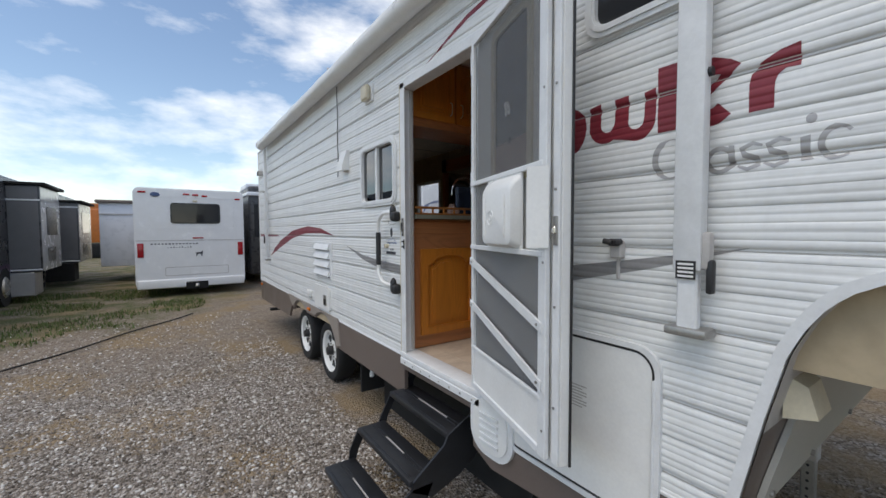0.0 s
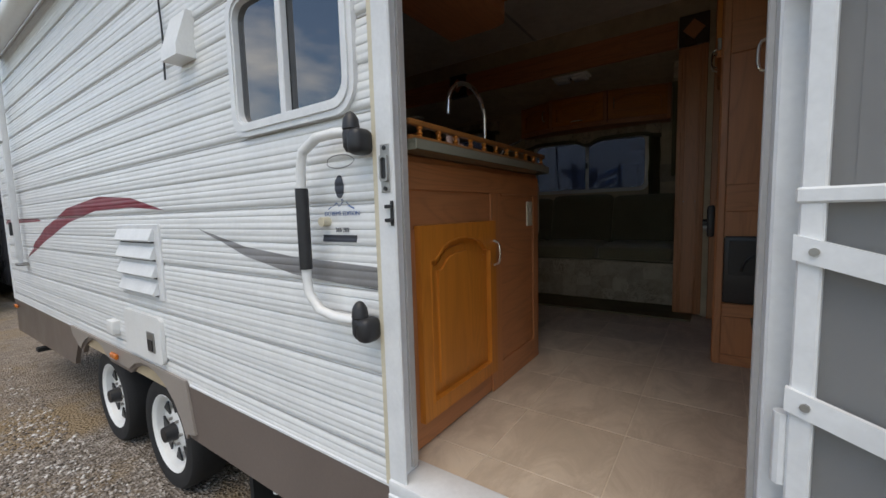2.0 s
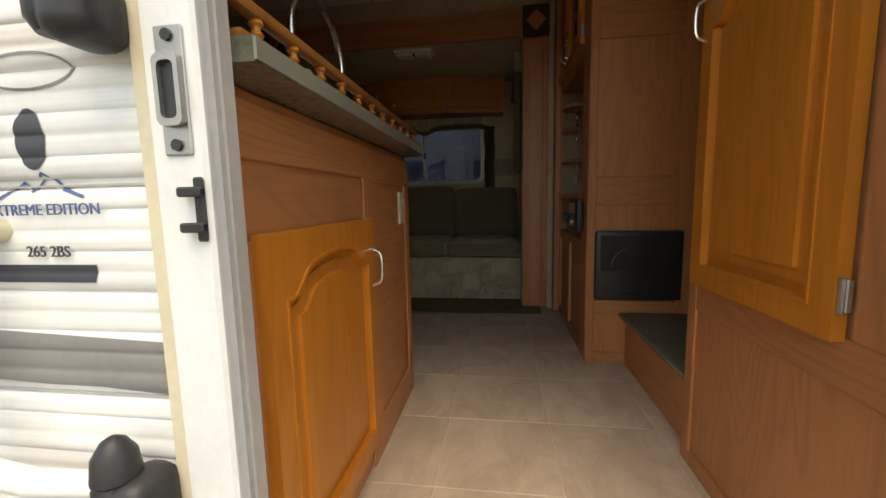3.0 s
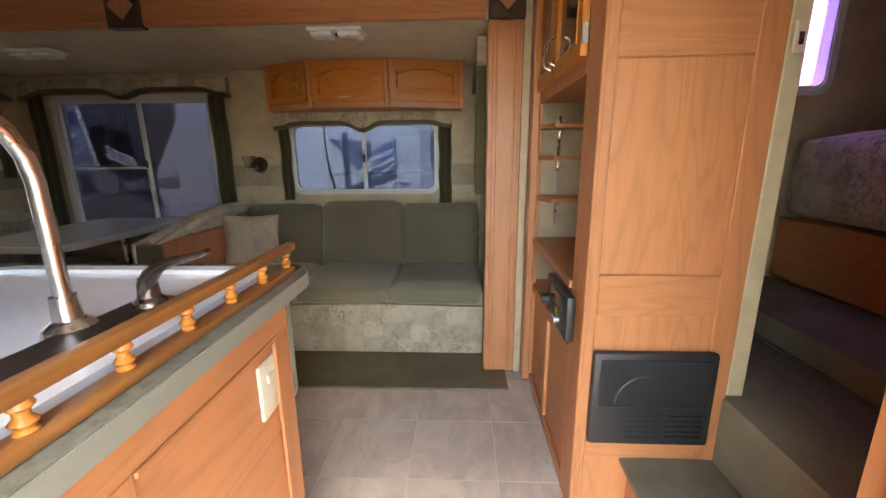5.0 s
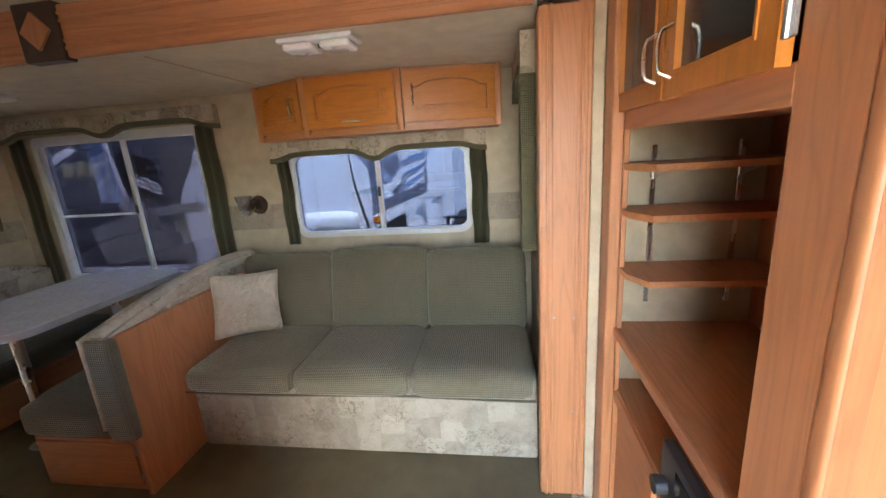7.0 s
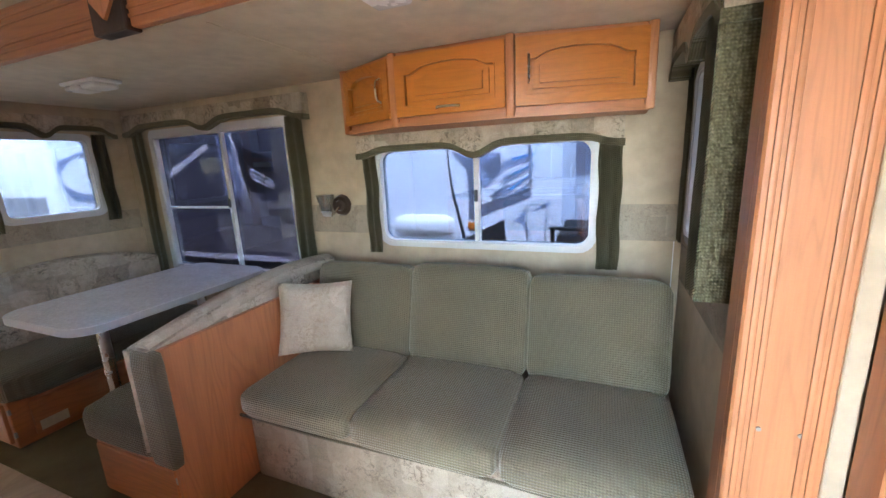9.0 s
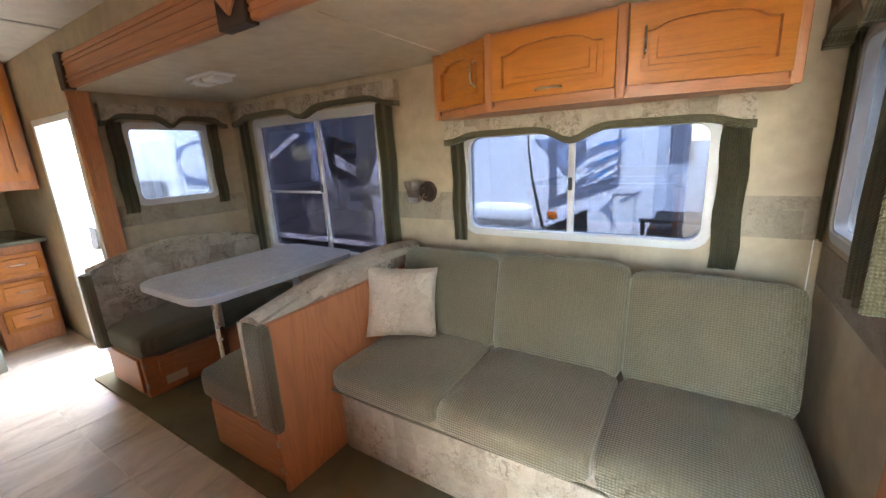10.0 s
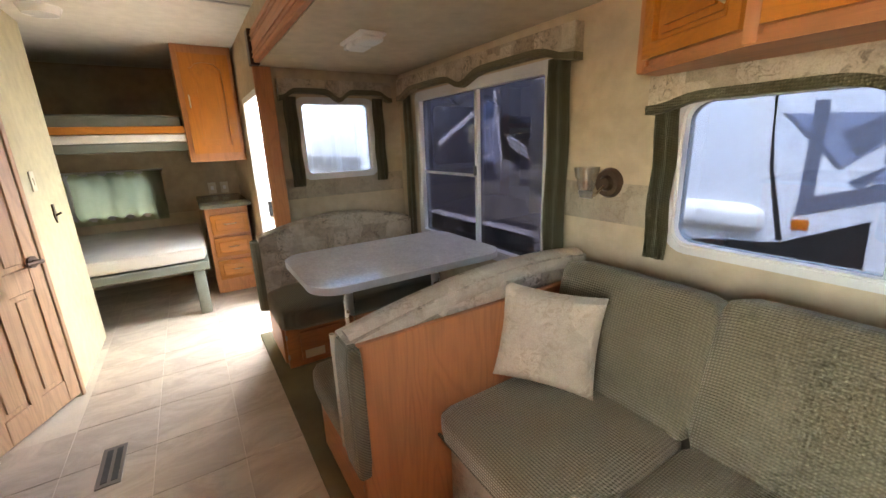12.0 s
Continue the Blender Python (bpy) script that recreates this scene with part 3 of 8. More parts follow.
def lbox(bm, m, u0, u1, v0, v1, w0, w1, r=0.003, seg=1):
    return box(bm, (u0, -w1, v0), (u1, -w0, v1), r, seg, m)


def lprism(bm, m, outline, w0, w1):
    return merge(bm, prism(bmesh.new(), outline, "y", -w1, -w0), m)


def lring(bm, m, outer, inner, w0, w1):
    return merge(bm, ring(bmesh.new(), outer, inner, "y", -w1, -w0), m)


def arch_outlines(w, h, rim, rise):
    inner, outer = [(rim, rim), (w - rim, rim)], [(0, 0), (w, 0)]
    n = 30
    for i in range(n + 1):
        t = i / n
        u = (w - rim) + (2 * rim - w) * t
        s = abs(2 * t - 1)
        q = max(0.0, min(1.0, (0.9 - s) / 0.34))
        lift = q * q * (3 - 2 * q) * (0.72 + 0.28 * (1 - min(1.0, s / 0.6) ** 2))
        inner.append((u, h - rim - rise + rise * lift))
        outer.append((w + (0 - w) * t, h))
    return outer, inner


def panel_door(name, parent, m, w, h, mat, rim=0.055, rise=0.045, th=0.02, handle=None, hinge=None, label="", glass_mat=None):
    """Raised-panel door with an arched panel; handle: (u, v, upright)."""
    bm = B()
    outer, inner = arch_outlines(w, h, rim, rise)
    if glass_mat is None:
        lbox(bm, m, 0.002, w - 0.002, 0.002, h - 0.002, 0.0, th * 0.25, 0.002)
        cu, cv = w / 2, h / 2
        small = [(cu + (u - cu) * (1 - 0.05 / w), cv + (v - cv) * (1 - 0.05 / h)) for u, v in inner]
        tiny = [(cu + (u - cu) * (1 - 0.11 / w), cv + (v - cv) * (1 - 0.11 / h)) for u, v in inner]
        lprism(bm, m, small, th * 0.2, th * 0.5)
        lprism(bm, m, tiny, th * 0.45, th * 0.85)
    lring(bm, m, outer, inner, 0.0, th)
    cu, cv = w / 2, h / 2
    lip = [(cu + (u - cu) * (1 + 0.016 / w), cv + (v - cv) * (1 + 0.016 / h)) for u, v in inner]
    lring(bm, m, lip, inner, th, th + 0.003)
    d = part(name, bm, mat, parent, label)
    if glass_mat is not None:
        part("pane", lprism(B(), m, inner, 0.004, 0.009), glass_mat, d, "dark smoked glass")
    if handle:
        hu, hv, upright = handle
        part("handle", pull(B(), m, hu, hv, th, upright), M_CHROME, d, "curved brushed metal pull")
    if hinge:
        for hu, hv in hinge:
            bh = lbox(B(), m, hu - 0.004, hu + 0.009, hv - 0.026, hv + 0.026, th * 0.15, th * 0.6, 0.002)
            merge(bh, cyl(B(), (hu + 0.003, -th * 0.7, hv - 0.028), (hu + 0.003, -th * 0.7, hv + 0.028), 0.005, seg=8), m)
            part("hinge", bh, M_STEEL, d)
    return d


def pull(bm, m, hu, hv, w, upright, size=0.1):
    pts = []
    for i in range(11):
        t = -1 + 2 * i / 10
        off = w + 0.022 * (1 - t ** 10) + 0.006 * (1 - t * t)
        a = t * size / 2
        pts.append((hu, -off, hv + a) if upright else (hu + a, -off, hv))
    return merge(bm, tube(B(), pts, 0.0045, 8), m)


def rv_window(name, m, w, h, r, depth, pane_mat, split=0.5, label="", rim=0.03, lock=True, bar=None, frame_mat=None):
    """Round-cornered sliding window set in a wall; m's origin is the lower corner on the room or weather face."""
    win = thing(name, m.translation, label, "window", "", "structure")
    bm = lring(B(), m, rrect(-0.012, w + 0.012, -0.012, h + 0.012, r + 0.012), rrect(rim, w - rim, rim, h - rim, max(0.012, r - rim * 0.5)), -depth, 0.014)
    lring(bm, m, rrect(0.006, w - 0.006, 0.006, h - 0.006, r), rrect(rim - 0.008, w - rim + 0.008, rim - 0.008, h - rim + 0.008, max(0.016, r - rim * 0.5)), 0.013, 0.02)
    part("window_frame", bm, frame_mat or M_ALU, win)
    mid = w * split
    for i, (a, b) in enumerate(((rim - 0.004, mid), (mid, w - rim + 0.004))):
        wz = -depth * 0.35 - 0.012 * i
        gl = part("pane", lbox(B(), m, a, b, rim - 0.004, h - rim + 0.004, wz - 0.004, wz, 0), pane_mat[i] if isinstance(pane_mat, tuple) else pane_mat, win)
        gl.visible_shadow = False
    part("mullion", lbox(B(), m, mid - 0.014, mid + 0.014, rim - 0.004, h - rim + 0.004, -depth * 0.35 - 0.012, -depth * 0.35 + 0.014, 0.003), frame_mat or M_ALU, win)
    if lock:
        part("latch", lbox(B(), m, mid - 0.009, mid + 0.009, h * 0.5 - 0.03, h * 0.5 + 0.03, -depth * 0.35 + 0.014, -depth * 0.35 + 0.03, 0.004), M_BLACK, win)
    if bar is not None:
        part("crossbar", lbox(B(), m, bar[0], bar[1], bar[2] - 0.008, bar[2] + 0.008, -depth * 0.35 - 0.002, -depth * 0.35 + 0.012, 0.003), M_ALU, win)
    return win


def valance(name, m, w, h, label, depth=0.055, ends=0.05, dip=0.055):
    """Padded pelmet with a waved lower edge and an olive band along it."""
    th = thing(name, m.translation, label, "valance")
    n, low = 40, []
    for i in range(n + 1):
        t = -1 + 2 * i / n
        low.append((w * (t + 1) / 2, ends * (1 - 1 / (1 + math.exp(-(abs(t) - 0.86) * 26))) - dip * math.exp(-(t / 0.13) ** 2) * 1.0))
    body = low + [(w, h), (0, h)]
    part("pelmet", lprism(B(), m, body, 0.0, depth), M_TAP, th)
    low = [(-0.004, low[0][1])] + low[1:-1] + [(w + 0.004, low[-1][1])]
    band = [(u, v - 0.004) for u, v in low] + [(u, v + 0.026) for u, v in low[::-1]]
    part("band", lprism(B(), m, band, 0.004, depth + 0.006), M_CURT, th, "olive edging band")
    return th


def curtain(name, m, w, h, label, depth=0.04, mat=None, folds=5):
    """Hanging cloth strip with soft folds; m's origin is its lower corner."""
    th = thing(name, m.translation, label, "curtain")
    t = bmesh.new()
    nu, nv = folds * 6, 10
    grid = []
    for j in range(nv + 1):
        row = []
        for i in range(nu + 1):
            a = i / nu
            dz = depth * 0.5 + depth * (0.32 if mat else 0.1) * math.sin(a * folds * 2 * math.pi + 0.6 * math.sin(j * 0.7)) * (1 - 0.25 * j / nv)
            row.append(t.verts.new((a * w + 0.004 * math.sin(j * 1.3 + i), -dz, h * j / nv)))
        grid.append(row)
    fs = [t.faces.new((grid[j][i], grid[j][i + 1], grid[j + 1][i + 1], grid[j + 1][i])) for j in range(nv) for i in range(nu)]
    bmesh.ops.solidify(t, geom=fs, thickness=0.006)
    part("cloth", merge(B(), t, m), mat or M_CURT, th)
    return th


# ---- ground ----
FLOOR, GZ = 0.615, -0.16
bm = B()
gx = [-900, -200, -60, -20] + [-10 + i * 0.5 for i in range(57)] + [30, 80, 250, 900]
gy = [-900, -200, -60, -20, -6] + [-4 + i * 0.5 for i in range(61)] + [32, 45, 80, 250, 900]
gv = [[bm.verts.new((x, y, GZ + (0.022 * noise.noise(Vector((x * 0.5, y * 0.5, 3))) if abs(x) < 25 and abs(y) < 32 else 0))) for x in gx] for y in gy]
for j in range(len(gy) - 1):
    for i in range(len(gx) - 1):
        bm.faces.new((gv[j][i], gv[j][i + 1], gv[j + 1][i + 1], gv[j + 1][i]))
solid("ground", bm, M_GROUND, "grey gravel lot with bare dirt and dry grass", "ground")

# ---- entry wall: ribbed aluminium siding ----
XW, XI = 1.335, 1.40
REAR, ROOF = 7.82, 2.875
HOLES = [(1.65, 2.48, 0.56, 2.475), (2.585, 3.17, 1.695, 2.14), (0.30, 0.985, 2.215, 2.6)]


def rib(z):
    t = ((z - 0.665) / 0.25) % 1.0
    if t < 0.035 or t > 0.985:
        return -0.003
    u = (t - 0.035) / 0.95
    s = (2 * u) % 1.0
    f = (10 * u) % 1.0
    small = (0.0032, 0.002, 0.0028, 0.0018, 0.003)[int(10 * u) % 5] * math.sin(math.pi * f ** 0.8) ** 0.6
    return 0.0055 * math.sin(math.pi * s ** 0.7) ** 0.8 + small


NOSE = [(0.4, 0.56), (0.6, 0.52), (0.74, 0.493), (0.961, 0.448), (1.15, 0.403), (1.225, 0.37), (1.282, 0.335), (1.32, 0.302), (1.347, 0.270), (1.379, 0.21), (1.405, 0.11), (1.42, -0.02), (1.43, -0.3), (1.44, -1.9)]


def nose(z):
    """Where the siding starts above the hitch's arch."""
    for (za, ya), (zb, yb) in zip(NOSE, NOSE[1:]):
        if z <= zb:
            return ya + (yb - ya) * (z - za) / (zb - za)
    return -1.9


wall_entry = thing("wall_entry", (XW, 2.0, 0.6), "white ribbed aluminium trailer siding with road dirt and painted rib shading", "wall", "", "structure")
seams = [0.6] + [0.665 + 0.25 * i for i in range(9)] + [ROOF]
for z0, z1 in zip(seams, seams[1:]):
    zs = sorted({z0, z1, *[z0 + (z1 - z0) * i / 100 for i in range(101)], *[h[i] for h in HOLES for i in (2, 3) if z0 < h[i] < z1]})
    ys = sorted({REAR, *[h[i] for h in HOLES for i in (0, 1)], 4.0, 5.5})
    bm = B()
    verts = {}

    def sv(y, z, first):
        key = (y, z, first)
        if key not in verts:
            verts[key] = bm.verts.new((XW - rib(z), nose(z) if first else y, z))
        return verts[key]

    for a, b in zip(zs, zs[1:]):
        zc = (a + b) / 2
        first_y = [y for y in ys if y > nose(zc) + 0.05]
        cols = [(None, first_y[0])] + list(zip(first_y, first_y[1:]))
        for ya, yb in cols:
            yc = ((nose(zc) if ya is None else ya) + yb) / 2
            if any(h[0] < yc < h[1] and h[2] < zc < h[3] for h in HOLES):
                continue
            fst = ya is None
            bm.faces.new((sv(ya, a, fst), sv(yb, a, False), sv(yb, b, False), sv(ya, b, fst))[::-1])
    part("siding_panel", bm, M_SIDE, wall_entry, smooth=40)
for z in seams[1:-1]:
    bm = B()
    ya = nose(z) + 0.01
    for h in sorted(h for h in HOLES if h[2] - 0.02 < z < h[3] + 0.02):
        if h[0] - 0.02 > ya:
            box(bm, (XW - 0.0005, ya, z - 0.0012), (XW + 0.004, h[0] - 0.02, z + 0.0012), 0)
        ya = h[1] + 0.02
    box(bm, (XW - 0.0005, ya, z - 0.0012), (XW + 0.004, REAR, z + 0.0012), 0)
    part("seam", bm, M_GREY_TRIM, wall_entry, "grey panel seam", 0)
# backing and room-side lining
solid("wall_lining_entry", slab(B(), "x", XW + 0.006, XI, 0.55, REAR - 0.05, 0.5, 2.84, HOLES[:2]), M_PAPER, "tan mottled wallpaper lining inside the entry wall", "wall")


def decal(name, parent, outline, mat, label=""):
    """Vinyl shape (y, z) that follows the ribs of the siding."""
    bm = B()
    lo, hi = min(v for _, v in outline), max(v for _, v in outline)

    def spans(z):
        xs = []
        for (a, b), (c, d) in zip(outline, outline[1:] + outline[:1]):
            if (b <= z) != (d <= z):
                xs.append(a + (c - a) * (z - b) / (d - b))
        xs.sort()
        return list(zip(xs[::2], xs[1::2]))

    n = max(6, int((hi - lo) / 0.0028))
    zs = []
    for z in sorted([lo + (hi - lo) * i / n for i in range(n + 1)] + [v for _, v in outline]):
        if not zs or z - zs[-1] > 2e-5:
            zs.append(z)
    for za, zb in zip(zs, zs[1:]):
        e = (zb - za) * 1e-3
        sa, sb = spans(za + e), spans(zb - e)
        if len(sa) != len(sb):
            sa = sb = spans((za + zb) / 2)
        for (p, q), (r, s) in zip(sa, sb):
            f = [(XW - rib(za) - 0.0012, p, za), (XW - rib(za) - 0.0012, q, za), (XW - rib(zb) - 0.0012, s, zb), (XW - rib(zb) - 0.0012, r, zb)]
            bm.faces.new([bm.verts.new(c) for c in f][::-1])
    bmesh.ops.remove_doubles(bm, verts=bm.verts, dist=2.5e-4)
    return part(name, bm, mat, parent, label, smooth=60)


def band_outline(pts, width):
    """A stroke of a given width along points."""
    l, r = [], []
    for i, p in enumerate(pts):
        a, b = Vector(pts[max(i - 1, 0)]), Vector(pts[min(i + 1, len(pts) - 1)])
        d = (b - a).normalized()
        nrm = Vector((-d.y, d.x))
        wd = width[i] if isinstance(width, (list, tuple)) else width
        l.append(tuple(Vector(p) + nrm * wd / 2))
        r.append(tuple(Vector(p) - nrm * wd / 2))
    return l + r[::-1]


def el(cy, cz, ry, rz, a0, a1, n=12):
    return [(cy + ry * math.cos(radians(a0 + (a1 - a0) * i / n)), cz + rz * math.sin(radians(a0 + (a1 - a0) * i / n))) for i in range(n + 1)]


dec = thing("side_graphics", (XW, 1.0, 1.3), "dark red and silver vinyl graphics stuck on the siding", "decal")
decal("swoosh", dec, [(6.95, 1.07), (6.6, 1.22), (6.2, 1.345), (5.5, 1.485), (4.81, 1.536), (4.3, 1.505), (3.89, 1.43), (4.3, 1.455), (4.9, 1.452), (5.5, 1.385), (6.2, 1.245), (6.6, 1.155)], M_RED, "dark red arc")
decal("stripe", dec, [(7.8, 1.43), (6.45, 1.425), (6.3, 1.40), (7.8, 1.385)], M_RED)
decal("swoosh", dec, [(3.57, 1.345), (3.2, 1.275), (2.9, 1.25), (2.49, 1.235), (2.49, 1.165), (2.9, 1.19), (3.2, 1.24)], M_DGREY, "silver grey sliver")
decal("swoosh", dec, [(1.66, 1.285), (1.1, 1.33), (0.47, 1.425), (0.75, 1.345), (1.1, 1.265), (1.66, 1.19)], M_DGREY, "silver grey sliver")
decal("stroke", dec, [(2.2, 2.50), (1.75, 2.63), (1.35, 2.68), (1.35, 2.655), (1.75, 2.60)], M_RED)
# bold slanted red shapes and slim silver shapes of the maker's mark
decal("mark", dec, band_outline(el(1.085, 1.868, 0.05, 0.062, 0, 359, 26), 0.058), M_RED)
decal("mark", dec, [(0.992, 1.937), (0.944, 1.946), (0.944, 1.885)] + el(0.916, 1.868, 0.028, 0.034, 0, -180, 8) + [(0.888, 1.945), (0.836, 1.947), (0.836, 1.868)] + el(0.808, 1.855, 0.028, 0.03, 0, -180, 8) + [(0.78, 1.94), (0.742, 1.948), (0.741, 1.85)] + el(0.806, 1.85, 0.065, 0.064, 190, 295, 8) + el(0.925, 1.862, 0.067, 0.066, 240, 355, 8), M_RED)
decal("mark", dec, [(0.736, 2.006), (0.668, 2.006), (0.668, 1.796), (0.734, 1.796)], M_RED)
decal("mark", dec, band_outline(el(0.585, 1.885, 0.062, 0.075, 228, 450, 18), 0.05), M_RED)
decal("mark", dec, [(0.635, 1.975), (0.575, 1.985), (0.53, 1.965), (0.505, 1.945), (0.54, 1.915), (0.6, 1.862), (0.635, 1.862), (0.555, 1.93), (0.6, 1.938), (0.635, 1.93)], M_RED)
decal("mark", dec, [(0.484, 1.802), (0.428, 1.802), (0.428, 1.868), (0.422, 1.888), (0.405, 1.9), (0.376, 1.897), (0.377, 1.957), (0.42, 1.95), (0.46, 1.93), (0.48, 1.905), (0.485, 1.88)], M_RED)
# slim slanted silver shapes
decal("mark", dec, band_outline(el(0.69, 1.705, 0.05, 0.062, 110, -110, 16), [0.004] * 3 + [0.008] + [0.02] * 8 + [0.012] * 2 + [0.006] * 3), M_SILVER, "slim silver shape")
decal("mark", dec, band_outline(el(0.552, 1.68, 0.032, 0.034, 0, 359, 18), 0.014), M_SILVER, "slim silver shape")
decal("mark", dec, [(0.53, 1.72), (0.516, 1.718), (0.512, 1.66), (0.522, 1.652), (0.53, 1.665)], M_SILVER, "slim silver shape")
for cy, cz in ((0.478, 1.682), (0.418, 1.684)):
    decal("mark", dec, band_outline([(cy - 0.028, cz + 0.025), (cy - 0.006, cz + 0.034), (cy + 0.02, cz + 0.022), (cy + 0.012, cz + 0.004), (cy - 0.014, cz - 0.008), (cy - 0.018, cz - 0.026), (cy + 0.006, cz - 0.036), (cy + 0.03, cz - 0.024)], [0.006, 0.012, 0.014, 0.016, 0.016, 0.014, 0.012, 0.006]), M_SILVER, "slim silver shape")
decal("mark", dec, [(0.372, 1.712), (0.352, 1.716), (0.352, 1.665), (0.345, 1.655), (0.37, 1.652)], M_SILVER, "slim silver shape")
decal("mark", dec, el(0.352, 1.757, 0.011, 0.013, 0, 345, 14), M_SILVER, "slim silver shape")
decal("mark", dec, band_outline(el(0.302, 1.69, 0.03, 0.038, 140, -130, 14), [0.008] * 3 + [0.014] * 9 + [0.007] * 3), M_SILVER, "slim silver shape")
# small badges beside the door
decal("badge", dec, band_outline(el(2.648, 1.54, 0.058, 0.019, 0, 359, 24), 0.003), M_DGREY, "thin oval badge")
decal("badge", dec, el(2.652, 1.467, 0.02, 0.034, 0, 345, 18), M_DECAL, "dark oval badge")
decal("badge", dec, band_outline([(2.71, 1.402), (2.68, 1.42), (2.665, 1.41), (2.645, 1.43), (2.625, 1.412), (2.595, 1.402)], 0.004), M_DECALB, "mountain outline badge")
decal("badge", dec, [(2.735, 1.325), (2.585, 1.325), (2.59, 1.304), (2.74, 1.304)], M_DECAL, "dark bar badge")
for tx, zz, sz, mt in (("EXTREME EDITION", 1.388, 0.018, M_DECALB), ("265 2BS", 1.34, 0.018, M_DECAL)):
    part("lettering", text_mesh(tx, sz, Matrix.Translation((XW - 0.0105, 2.645, zz)) @ face((-1, 0, 0), (0, 0, 0)) @ Matrix.Rotation(radians(90), 4, "X"), 0.0006), mt, dec, smooth=0)

# skirt with wheel arches and the recess for the steps
out = [(0.5, 0.60), (REAR, 0.60), (REAR, 0.26), (5.75, 0.3), (5.72, 0.36), (5.6, 0.5)]
out += [(y, z) for y, z in el(5.18, 0.16, 0.44, 0.42, 40, 128, 8)] + [(y, z) for y, z in el(4.28, 0.16, 0.44, 0.42, 52, 150, 8)]
out += [(3.86, 0.32), (2.47, 0.32), (2.47, 0.50), (1.70, 0.50), (1.70, 0.30), (1.55, 0.24), (0.5, 0.34)]
skirt = thing("lower_skirt", (XW, 3.0, 0.3), "taupe brown metal lower skirt with wheel arches", "skirt", "", "structure")
part("skirt_panel", prism(B(), out, "x", XW - 0.008, XW + 0.02), M_SKIRT, skirt)
part("arch_trim", prism(B(), [(3.80, 0.615), (5.72, 0.615), (5.68, 0.55)] + el(5.18, 0.16, 0.47, 0.44, 45, 125, 8) + el(4.28, 0.16, 0.47, 0.44, 55, 160, 8) + [(3.82, 0.34), (3.74, 0.36)], "x", XW - 0.02, XW - 0.009), M_ARCH, skirt, "paler wheel arch trim")
part("trim_strip", box(B(), (XW - 0.012, 0.5, 0.588), (XW - 0.001, 3.78, 0.602)), M_ALU, skirt)
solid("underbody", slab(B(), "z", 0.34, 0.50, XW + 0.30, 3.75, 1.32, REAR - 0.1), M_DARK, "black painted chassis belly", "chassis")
# three sheets added to keep daylight out from under the floor
solid("light_block_far", slab(B(), "x", 3.80, 3.83, 1.30, REAR, 0.05, 0.60), M_SKIRT, "taupe far-side skirt sheet added to block light", "skirt")
solid("light_block_cross", slab(B(), "y", 3.40, 3.43, XW + 0.06, 3.80, 0.0, 0.5), M_DARK, "dark cross sheet added under the floor to block light", "chassis")
solid("light_block_front", slab(B(), "y", 1.30, 1.33, XW + 0.03, 3.80, 0.05, 0.5), M_DARK, "dark sheet added behind the hitch bay to block light", "chassis")
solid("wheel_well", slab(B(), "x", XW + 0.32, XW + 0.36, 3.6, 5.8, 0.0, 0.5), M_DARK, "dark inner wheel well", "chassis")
# black sheet put where only shade lies behind the steps
solid("step_shade_sheet", slab(B(), "x", 1.62, 1.65, 1.35, 3.40, GZ - 0.02, 0.5), M_DARK, "black sheet standing in for shade behind the folding steps", "chassis")

# roof, rear and front shell
solid("roof", slab(B(), "z", 2.80, 2.88, XW + 0.004, 3.83, -1.9, REAR - 0.002), M_ROOFW, "pale roof membrane", "roof")
solid("wall_rear", slab(B(), "y", REAR - 0.05, REAR, XW + 0.008, 3.82, 0.5, 2.80, [(2.32, 2.95, 1.34, 1.76)]), M_WHITE, "white rear end wall", "wall")
solid("corner_trim", box(B(), (XW - 0.014, REAR - 0.03, 0.6), (XW + 0.008, REAR + 0.012, 2.88), 0.004), M_ALU, "white aluminium corner strip", "trim")
solid("drip_rail", box(B(), (XW - 0.02, -1.9, 2.855), (XW + 0.004, REAR, 2.885), 0.005), M_ALU, "white gutter rail along the roof edge", "trim")
solid("wall_nose", slab(B(), "y", -1.9, -1.85, XW + 0.01, 3.82, 1.44, 2.80), M_WHITE, "white front cap wall", "wall")
prof = [(nose(z) - 0.03, z) for z in [0.56 + 0.87 * i / 30 for i in range(31)]] + [(-1.9, 1.432)]
for nm, rng_z, mt, lb in (("hitch_arch", (0.9, 2), M_GREY_TRIM, "grey curved front bulkhead under the bed deck"), ("hitch_bulkhead", (0, 0.92), M_SKIRT, "taupe lower front bulkhead")):
    bm = B()
    pp = [(y, z) for y, z in prof if rng_z[0] <= z <= rng_z[1]]
    rows = [[bm.verts.new((x, y, z)) for y, z in pp] for x in (XW - 0.004, 3.82)]
    for i in range(len(pp) - 1):
        bm.faces.new((rows[0][i], rows[1][i], rows[1][i + 1], rows[0][i + 1]))
    solid(nm, bm, mt, lb, "wall")
bm = B()
tp = [(XW - 0.014, y + 0.03, z) for y, z in prof[1:-1]]
vs = []
for i, (x, y, z) in enumerate(tp):
    d = (Vector(tp[min(i + 1, len(tp) - 1)]) - Vector(tp[max(i - 1, 0)])).normalized()
    nrm = Vector((0, d.z, -d.y))
    p = Vector((x, y, z))
    vs.append([bm.verts.new(q) for q in (p + nrm * 0.006, p - nrm * 0.024, p - nrm * 0.024 + Vector((0.03, 0, 0)), p + nrm * 0.006 + Vector((0.02, 0, 0)))])
